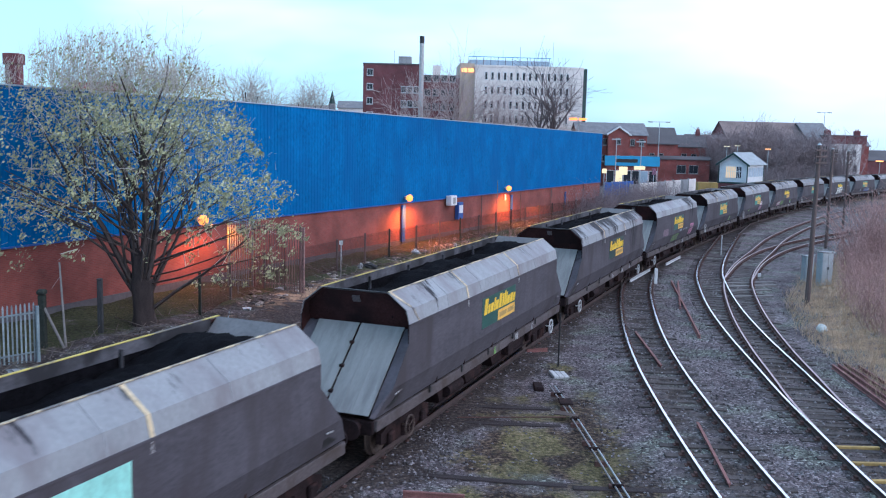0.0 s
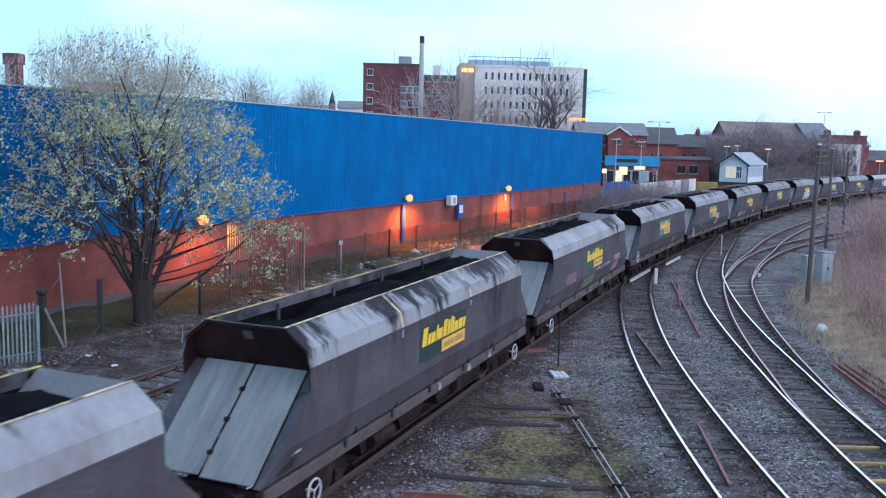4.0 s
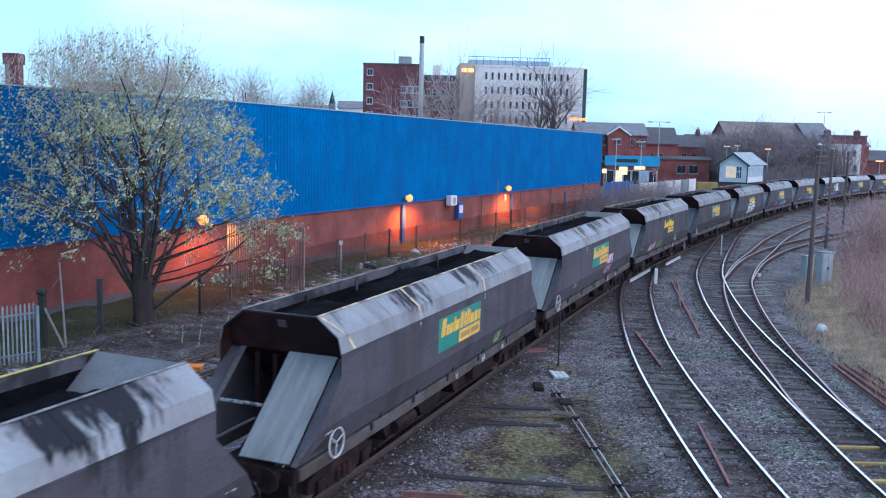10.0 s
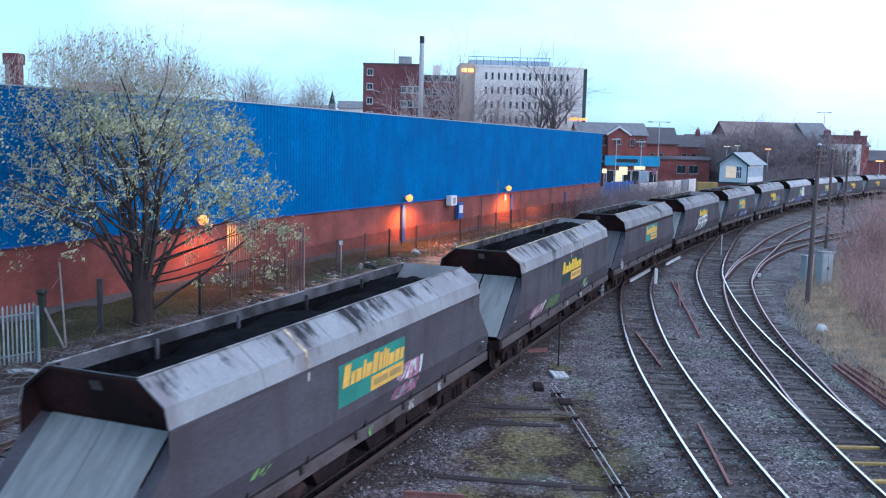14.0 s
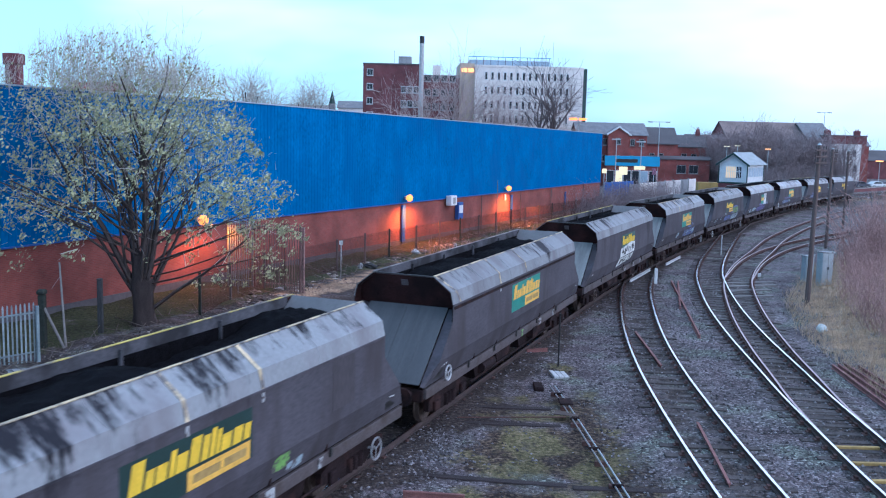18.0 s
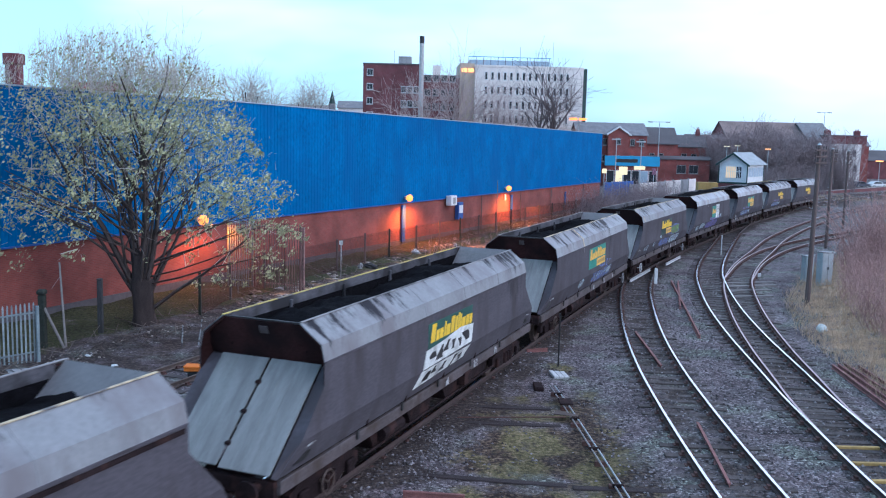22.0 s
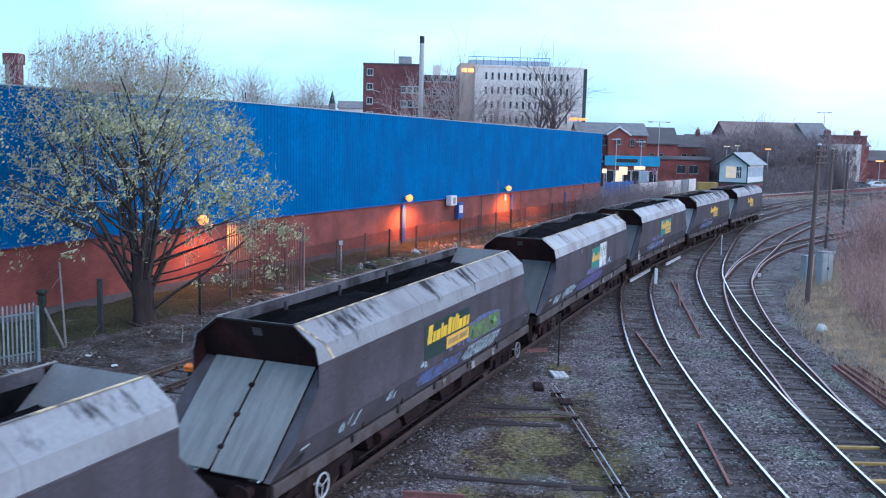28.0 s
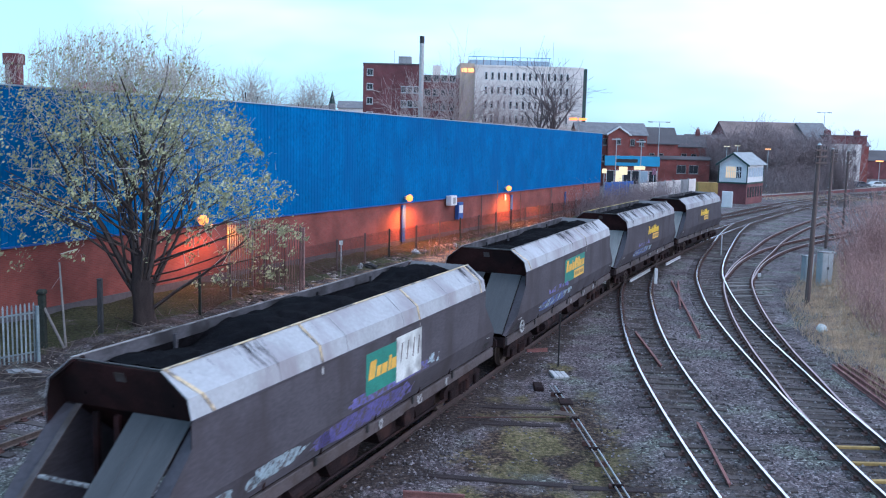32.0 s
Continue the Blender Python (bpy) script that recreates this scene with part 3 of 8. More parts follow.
def spread(lo, hi, near_lo, near_hi, step, grow=1.18):
    v = list(np.arange(near_lo, near_hi, step))
    s, x = step, near_hi
    while x < hi:
        v.append(x)
        s *= grow
        x += s
    v.append(hi)
    s, x, w = step, near_lo, []
    while x > lo:
        s *= grow
        x -= s
        w.append(max(x, lo))
    return np.array(sorted(set(w)) + v)


def build_ground():
    gx, gy = spread(-1800, 1800, -22, 34, 0.35), spread(-400, 3500, 14, 80, 0.4)
    X, Y = np.meshgrid(gx, gy)
    rng = np.random.default_rng(4)
    Z = GROUND - 0.0095 * np.maximum(0, np.minimum(Y, 400) - 45)
    near = (np.abs(X) < 60) & (Y < 140)
    dm = np.minimum(dist_to(MAIN, X, Y), np.minimum.reduce([dist_to(TRACKS[k], X, Y) for k in ("loop", "goods", "siding", "spur")]))
    Z += near * (0.045 * np.clip((2.2 - dm) / 0.8, 0, 1) + rng.normal(0, 0.012, X.shape))
    # bank on the right, beyond the siding
    ds = dist_to(TRACKS["siding"], X, Y)
    edge = np.interp(Y, [20, 30, 38, 46, 60, 80, 140], [13.6, 14.6, 15.6, 18.0, 25.0, 38.0, 95.0])
    bank = np.clip((X - edge) / 6.0, 0, 1)
    Z += 0.9 * bank * (Y < 75) * near
    # rough strip between the train's line and the shed
    sx = -9.2 + 0.445 * (Y - 38.5)
    left = np.clip((sx - X) / 1.6, 0, 1) * ((Y > 12) & (Y < 130))
    Z += near * 0.12 * left * (0.5 + 0.5 * np.sin(X * 1.7 + Y * 0.9))
    me = bpy.data.meshes.new("ground")
    ny, nx = X.shape
    V = np.stack([X, Y, Z], -1).reshape(-1, 3)
    q = np.arange(ny * nx).reshape(ny, nx)
    F = np.stack([q[:-1, :-1], q[:-1, 1:], q[1:, 1:], q[1:, :-1]], -1).reshape(-1, 4)
    me.from_pydata(V.tolist(), [], F.tolist())
    moss = np.zeros(X.shape)
    # the mossy patch between the train's line and the loop, where old track was lifted
    moss += 0.66 * np.exp(-((X - 2.1) / 2.5) ** 4) * np.clip((29.5 - Y) / 4, 0, 1) * (1 - 0.35 * np.exp(-((X - 0.2) / 1.2) ** 2 - ((Y - 24.5) / 2.5) ** 2))
    # dark wet soil along the sleepers of the lifted track
    wet = sum(np.exp(-((Y - yy - tilt * X) / wd) ** 2) for yy, tilt, wd in ((24.78, -0.04, 0.42), (20.55, -0.12, 0.40), (26.3, -0.03, 0.30))) * ((X > -1.2) & (X < 3.6))
    moss -= 0.4 * wet
    turf = 0.66 * np.clip((sx - 1.0 - X) / 1.2, 0, 1) * (Y < 130)
    moss += 0.40 * np.exp(-((X - 4.6) / 1.0) ** 2) * np.clip((33.0 - Y) / 6, 0, 1) + 0.5 * np.exp(-((X - 4.0) / 0.8) ** 2 - ((Y - 31.2) / 1.2) ** 2)
    moss += 0.33 * np.exp(-((dist_to(TRACKS["weedy"], X, Y)) / 2.0) ** 2) * (Y < 45)
    moss += 0.25 * np.exp(-((X - 18.5) / 2.5) ** 2 - ((Y - 52) / 5) ** 2)
    soil_shade = np.interp(Y, [36, 60], [0.56, 0.40]) * np.clip((1.45 - dm) / 0.6, 0, 1) + 0.09 * (X < 5) * (X > -9)
    # the band along MAIN also paints in the shade under the train
    soil_shade += 0.55 * np.clip((sx + 4.5 - X) / 1.0, 0, 1) * (X > sx - 14) * (Y < 120) + 0.2 * (Y > 130) + 0.5 * np.clip((2.6 - dist_to(MAIN, X, Y)) / 0.8, 0, 1)
    soil_shade += 0.22 * np.exp(-((X - 1.9) / 1.0) ** 2 - ((Y - 25.7) / 0.9) ** 2)
    soil_shade += 0.45 * wet
    # dead grass; beside the shed it also paints in the sodium lamps' warm light
    straw = 0.52 * np.clip((X - edge + 0.6) / 1.2, 0, 1) * (Y < 200) + 0.33 * np.exp(-((X - sx - 0.4) / 1.2) ** 2) * (Y < 120) * (Y > 38) + 0.46 * np.exp(-((X - sx + 1.0) / 1.6) ** 2) * np.clip((Y - 40) / 6, 0, 1) * (Y < 120)
    for nm, val in (("moss", moss), ("soil_shade", soil_shade), ("straw", straw), ("turf", turf)):
        a = me.attributes.new(nm, "FLOAT", "POINT")
        a.data.foreach_set("value", val.ravel().astype(np.float32))
    me.materials.append(M["ground"])
    me.polygons.foreach_set("use_smooth", [True] * len(me.polygons))
    return tagged(new("ground", me), "grey ballast yard with mossy patches and dead grass", "ground", kind="structure")


build_ground()

# ---- tracks ----
RAIL = ((-0.036, 0.0), (-0.036, -0.03), (-0.010, -0.045), (-0.010, -0.125), (-0.065, -0.14), (-0.065, -0.155), (0.065, -0.155), (0.065, -0.14), (0.010, -0.125), (0.010, -0.045), (0.036, -0.03), (0.036, 0.0))


def rail_mesh(name, path, off, top, lift=0.0):
    h = headings(path)
    n = len(RAIL)
    vs, fs, fm = [], [], []
    for (x, y), t in zip(path, h):
        for a, z in RAIL:
            vs.append((x + (off + a) * math.sin(t), y - (off + a) * math.cos(t), fall(y) + z + lift))
    for i in range(len(path) - 1):
        for j in range(n):
            a, b = i * n + j, i * n + (j + 1) % n
            fs.append((a, b, b + n, a + n))
            fm.append(0 if j == n - 1 else 1)
    fs.append(tuple(range(n)))
    fm.append(1)
    return raw_mesh(name, vs, fs, [top, M["rail_side"] if top is M["rail_top"] else top if top in (M["litter_brown"], M["rail_white"]) else M["rail_rust"]], fmat=fm)


def sleeper_mesh(length=2.6):
    bm = bmesh.new()
    box(bm, -0.125, 0.125, -length / 2, length / 2, -0.30, -0.165, 0.012)
    for s in (-0.752, 0.752):
        box(bm, -0.09, 0.09, s - 0.19, s + 0.19, -0.166, -0.135, 0, None, 1)
        for q in (-0.10, 0.10):
            box(bm, -0.07, 0.07, s + q - 0.035, s + q + 0.035, -0.136, -0.075, 0, None, 1)
    return link_mesh("sleeper", bm, [M["sleeper"], M["rail_rust"]])


def build_track(path, label, top, sleepers=(0, 75), lift=0.0, group="tracks of the yard", sink=0.0):
    tr = thing("railway_track", label, "railway track", group=group, kind="structure")
    part("rail", rail_mesh("rail", path, -0.752, top, lift), None, tr)
    part("rail", rail_mesh("rail", path, 0.752, top, lift), None, tr)
    rng = random.Random(len(path))
    h = headings(path)
    for (x, y), t in zip(path, h):
        if sleepers[0] < y < sleepers[1]:
            part("sleeper", SLEEPER, None, tr, m=Matrix.Translation((x, y, fall(y) + lift - sink - rng.uniform(0, 0.05))) @ Euler((0, 0, t + rng.uniform(-0.02, 0.02))).to_matrix().to_4x4())
    return tr


SLEEPER = sleeper_mesh()
build_track(MAIN, "curved main track with worn bright rails", M["rail_top"], (12, 80), sink=0.085)
build_track(TRACKS["loop"], "curved track with bright rails merging into the main line", M["rail_top"], (14, 52))
build_track(TRACKS["goods"], "curved track with bright polished rails on grey ballast", M["rail_top"], (14, 84), lift=0.002)
build_track(TRACKS["siding"], "rusty siding track branching off over grey ballast", M["rail_dull"], (25, 100), lift=-0.004)
build_track(TRACKS["spur"], "rusty spur track among weeds", M["rail_dull"], (54, 95), lift=-0.008)
build_track(TRACKS["weedy"], "disused rusty track sunk in moss and weeds", M["litter_brown"], (16, 44), lift=-0.03)
build_track(TRACKS["outer"], "outer track with bright rails beyond the train", M["rail_top"], (88, 130))

# ---- the long shed ----
SHED_A, SHED_U = Vector((-15.84, 39.88, 0)), Vector((0.41036, 0.91192, 0))
SHED_N = Vector((0.91192, -0.41036, 0))
SHED_M = Matrix(((SHED_U.x, -SHED_N.x, 0, SHED_A.x), (SHED_U.y, -SHED_N.y, 0, SHED_A.y), (0, 0, 1, 0), (0, 0, 0, 1)))


def shed_z(u, a, b):
    """Heights along the wall, which follow the ground's fall."""
    return a + (b - a) * max(0.0, u - 10.0) / 78.5


def build_shed():
    """Local x runs along the wall, y into the building."""
    shed = thing("warehouse", "long blue metal-clad warehouse on a red brick base", "warehouse", SHED_M)
    u0, u1, depth = -32.0, 88.5, 34.0
    # ribbed cladding
    vs, fs = [], []
    u, i = u0, 0
    prof = ((0.0, 0.0), (0.10, 0.0), (0.12, -0.014), (0.20, -0.014), (0.22, 0.0))
    while u < u1:
        for du, dy in prof:
            uu = min(u + du, u1)
            vs += [(uu, dy - 0.06, shed_z(uu, 2.86, 2.28)), (uu, dy - 0.06, shed_z(uu, 9.28, 8.56))]
        u += 0.333
    n = len(vs) // 2
    fs = [(2 * k, 2 * k + 2, 2 * k + 3, 2 * k + 1) for k in range(n - 1)]
    part("cladding", raw_mesh("cladding", vs, fs, M["blue_clad"]), None, shed, "ribbed deep blue metal cladding")
    bm = bmesh.new()
    vs = [(u0, 0, -1.6), (u1, 0, -1.6), (u1, 0, 2.33), (10.0, 0, 2.91), (u0, 0, 2.91), (u0, 0.3, -1.6), (u1, 0.3, -1.6), (u1, 0.3, 2.33), (10.0, 0.3, 2.91), (u0, 0.3, 2.91)]
    fs = [(0, 1, 2, 3, 4), (9, 8, 7, 6, 5), (0, 5, 6, 1), (1, 6, 7, 2), (2, 7, 8, 3), (3, 8, 9, 4), (4, 9, 5, 0)]
    part("brick_wall", raw_mesh("brick_wall", vs, fs, M["brick_shed"]), None, shed, "red brick base wall")
    # end walls, back and roof
    part("end_wall", boxm(u1 - 0.25, u1 - 0.01, 0.31, depth, -1.6, 8.5), M["blue_clad"], shed)
    part("end_wall", boxm(u0, u0 + 0.25, 0.31, depth, -1.6, 9.2), M["blue_clad"], shed)
    part("back_wall", boxm(u0, u1, depth, depth + 0.3, -1.6, 8.4), M["blue_clad"], shed)
    vs = [(u0, 0.0, 9.2), (10, 0.0, 9.2), (u1, 0.0, 8.48), (u1, depth, 8.48), (10, depth, 9.2), (u0, depth, 9.2)]
    vs += [(a, b, c - 0.2) for a, b, c in vs]
    part("roof", raw_mesh("roof", vs, [(0, 1, 4, 5), (1, 2, 3, 4), (6, 11, 10, 7), (7, 10, 9, 8), (0, 6, 7, 1), (1, 7, 8, 2), (2, 8, 9, 3), (3, 9, 10, 4), (4, 10, 11, 5), (5, 11, 6, 0)], M["roof_grey"]), None, shed)
    # pale eaves trim, flashing at the foot of the cladding
    for nm, z0, z1, y0, y1, h, mat in (("eaves_trim", 9.26, 8.54, -0.12, 0.0, 0.06, "trim"), ("drip_flashing", 2.80, 2.22, -0.13, -0.002, 0.07, "blue_dark")):
        b = bmesh.new()
        for ua, ub in ((u0, 10.0), (10.0, u1)):
            v = [b.verts.new((x, y, shed_z(x, z0, z1) + dz)) for x in (ua, ub) for y in (y0, y1) for dz in (0, h)]
            for f in ((0, 1, 3, 2), (4, 6, 7, 5), (0, 4, 5, 1), (2, 3, 7, 6), (0, 2, 6, 4), (1, 5, 7, 3)):
                b.faces.new([v[i] for i in f])
        part(nm, b, M[mat], shed)
    # grey concrete plinth along the foot
    pv = [(u, y, z) for u, z in ((u0, 0.10), (u0, -0.5), (10.0, 0.10), (10.0, -0.5), (u1, -0.62), (u1, -1.4)) for y in (-0.07, -0.002)]
    part("plinth", raw_mesh("plinth", pv, [(0, 4, 6, 2), (4, 8, 10, 6), (0, 1, 5, 4), (4, 5, 9, 8)], M["roof_grey"]), None, shed, "grey concrete plinth")
    # blue casings under the lamps, and fittings on the wall
    for u, z0, z1, w in ((30.95, -0.2, 2.55, 0.26), (54.4, 0.7, 2.2, 0.2), (72.5, 0.2, 1.7, 0.12)):
        part("pipe_casing", boxm(u - w, u + w, -0.20, -0.06, z0, z1, 0.02), M["blue_dark"], shed, "blue painted pipe casing")
    ac = part("air_unit", boxm(38.65, 39.85, -0.62, -0.14, 2.05, 2.85, 0.03), M["win_white"], shed, "white wall-mounted air unit")
    part("grille", boxm(39.0, 39.55, -0.64, -0.622, 2.2, 2.7, 0.01), M["concrete"], ac)
    cb = part("meter_cabinet", boxm(40.7, 41.7, -0.42, -0.07, 0.75, 2.2, 0.03), M["blue_dark"], shed, "blue and white wall cabinet")
    part("panel", boxm(40.82, 41.58, -0.44, -0.422, 1.3, 1.95), M["win_white"], cb)
    for u in (46.5, 57.0, 67.0, 80.0):
        part("downpipe", tube(bmesh.new(), (u, -0.16, -0.9), (u, -0.16, shed_z(u, 2.75, 2.2)), 0.045), M["pole"], shed)
    part("bulkhead_light", boxm(52.35, 52.67, -0.22, -0.07, 1.75, 2.3, 0.03), M["plate_pale"], shed, "pale unlit wall fitting")
    for u, z in ((7.5, 3.12), (31.15, 3.04), (52.5, 2.89)):
        lamp = part("flood_lamp", boxm(u - 0.2, u + 0.2, -0.34, -0.14, z - 0.06, z + 0.16, 0.04), M["galv"], shed, "lit sodium flood lamp")
        b = bmesh.new()
        # bowl made oversize, so that its shape takes in the lamp's glare
        bmesh.ops.create_uvsphere(b, u_segments=16, v_segments=10, radius=0.29)
        for v in b.verts:
            v.co = Vector((u + v.co.x * 1.15, -0.52 + v.co.y * 0.8, z + 0.03 + v.co.z * 0.9))
        part("lens", b, M["sodium"], lamp, "glowing orange bowl")
        if u < 10:
            b = bmesh.new()
            bmesh.ops.create_icosphere(b, subdivisions=2, radius=0.11, matrix=Matrix.Translation((u + 0.75, -0.45, z - 0.36)))
            part("small_lens", b, M["sodium"], lamp, "small glowing orange bulb")
            part("arm", tube(bmesh.new(), (u + 0.1, -0.2, z), (u + 0.75, -0.45, z - 0.28), 0.025), M["galv"], lamp)
        part("bracket", boxm(u - 0.05, u + 0.05, -0.14, -0.062, z + 0.02, z + 0.12), M["galv"], lamp)
        bulb = new("sodium_light", bpy.data.lights.new("sodium_light", "SPOT"))
        bulb.data.energy, bulb.data.color, bulb.data.shadow_soft_size = 760.0 if u < 10 else 3500.0, (1.0, 0.215, 0.02), 0.3
        bulb.matrix_world = SHED_M @ Matrix.Translation((u, -1.3, z - 0.24)) @ Matrix.Rotation(-0.15, 4, "X")
        bulb.data.spot_size, bulb.data.spot_blend = radians(172), 0.55
    return shed


build_shed()


def check_rail(s0, s1, off):
    """A short bright check rail beside the main line, at the points."""
    path = [tuple(on_line(s, off)[:2]) for s in np.arange(s0, s1, 0.7)]
    return tagged(new("check_rail", rail_mesh("check_rail", path, 0.0, M["rail_white"], 0.03)), "short bright check rail beside the points", "rail", "check rails")


check_rail(33.0, 38.6, 1.0)
check_rail(41.8, 47.2, 1.35)

# ---- the coal train ----
HW, BODY = 1.485, 13.8
SEC = ((1.485, 3.20), (1.41, 3.54), (0.91, 3.93))


def side_wall(s):
    """One side: a tall plate with sloping ends over a folded lower plate. s is -1 (right) or 1."""
    up = [(0, s * HW, 3.2), (0, s * HW, 2.72), (-0.87, s * HW, 1.85), (BODY + 0.87, s * HW, 1.85), (BODY, s * HW, 2.72), (BODY, s * HW, 3.2)]
    low = [(-0.87, s * HW, 1.85), (-1.42, s * 1.27, 1.24), (BODY + 1.42, s * 1.27, 1.24), (BODY + 0.87, s * HW, 1.85)]
    bm = plate(bmesh.new(), [up, low], 0.012)
    return bm


def upper_slope(s):
    a, b, c = SEC
    polys = []
    for (y0, z0), (y1, z1) in ((a, b), (b, c)):
        polys.append([(0, s * y0, z0), (BODY, s * y0, z0), (BODY, s * y1, z1), (0, s * y1, z1)])
    return plate(bmesh.new(), polys, 0.015)


def end_frame(bm, x, d):
    """The ceiling of the hood, its shade put into a dark colour: it slopes from the lip down and in to the end covers.
    d is +1 for the leading end.
    """
    front = [(-0.9, 3.885), (0.9, 3.885), (1.37, 3.53), (1.452, 3.2), (1.452, 3.02), (-1.452, 3.02), (-1.452, 3.2), (-1.37, 3.53)]
    vs = [[bm.verts.new((x + d * (0.035 + 0.40 * (3.885 - z) / 0.865 + t), y, z)) for y, z in front] for t in (0.0, 0.03)]
    n = len(front)
    bm.faces.new(vs[0])
    bm.faces.new(list(reversed(vs[1])))
    for i in range(n):
        bm.faces.new((vs[0][(i + 1) % n], vs[0][i], vs[1][i], vs[1][(i + 1) % n]))
    bmesh.ops.recalc_face_normals(bm, faces=bm.faces[:])
    return bm


# the sloping end covers run from deep under the hood down and out to the headstock
COVER_A, COVER_B = (0.43, 3.055), (-1.50, 1.325)


def cover_sheet(pts, x, d, t=0.025):
    """A sheet on the end slope. pts are (across, share of the way down)."""
    (ax, az), (bx, bz) = COVER_A, COVER_B
    n = Vector((-d * (az - bz), 0, ax - bx)).normalized() * t
    top = [Vector((x + d * (ax + (bx - ax) * f), d * y, az + (bz - az) * f)) for y, f in pts]
    bm = bmesh.new()
    v0, v1 = [bm.verts.new(p + n) for p in top], [bm.verts.new(p) for p in top]
    k = len(pts)
    bm.faces.new(v0)
    bm.faces.new(list(reversed(v1)))
    for i in range(k):
        bm.faces.new((v0[(i + 1) % k], v0[i], v1[i], v1[(i + 1) % k]))
    bmesh.ops.recalc_face_normals(bm, faces=bm.faces[:])
    return bm


def wheelset_mesh():
    bm = bmesh.new()
    tube(bm, (0, -0.98, 0), (0, 0.98, 0), 0.07, seg=10)
    for s in (-1, 1):
        prof = ((0.12, s * 0.66), (0.12, s * 0.83), (0.30, s * 0.77), (0.39, s * 0.83), (0.455, s * 0.83), (0.46, s * 0.72), (0.485, s * 0.70), (0.485, s * 0.68), (0.39, s * 0.68), (0.30, s * 0.72))
        rows = []
        for i in range(20):
            t = 2 * math.pi * i / 20
            rows.append([bm.verts.new((r * math.cos(t), y, r * math.sin(t))) for r, y in prof])
        for i in range(20):
            for j in range(len(prof)):
                bm.faces.new((rows[i][j], rows[(i + 1) % 20][j], rows[(i + 1) % 20][(j + 1) % len(prof)], rows[i][(j + 1) % len(prof)]))
    bmesh.ops.recalc_face_normals(bm, faces=bm.faces[:])
    return link_mesh("wheelset", bm, M["wheel"])


WHEELSET = wheelset_mesh()
BOGIES = (0.75, BODY - 0.75)


def side_frame(s):
    pts = [(-1.45, 0.40), (-1.45, 0.66), (-1.05, 0.80), (-0.55, 0.78), (-0.35, 0.92), (0.35, 0.92), (0.55, 0.78), (1.05, 0.80), (1.45, 0.66), (1.45, 0.40), (1.15, 0.36), (0.75, 0.40), (0.55, 0.26), (-0.55, 0.26), (-0.75, 0.40), (-1.15, 0.36)]
    bm = prism(bmesh.new(), pts, "y", s * 0.98, s * 1.12)
    for x in (-1.0, 1.0):
        box(bm, x - 0.17, x + 0.17, min(s * 1.12, s * 1.22), max(s * 1.12, s * 1.22), 0.33, 0.62, 0.03)
    for x in (-0.24, 0.0, 0.24):
        tube(bm, (x, s * 1.13, 0.30), (x, s * 1.13, 0.62), 0.085, seg=8)
    return bm


# turns a patch drawn on the upright side on to the folded lower plate
FOLD = Matrix.Translation((0, -HW, 1.85)) @ Matrix.Rotation(0.34, 4, "X") @ Matrix.Translation((0, HW, -1.85))
FOLD_FAR = Matrix.Translation((0, HW, 1.85)) @ Matrix.Rotation(-0.34, 4, "X") @ Matrix.Translation((0, -HW, -1.85))


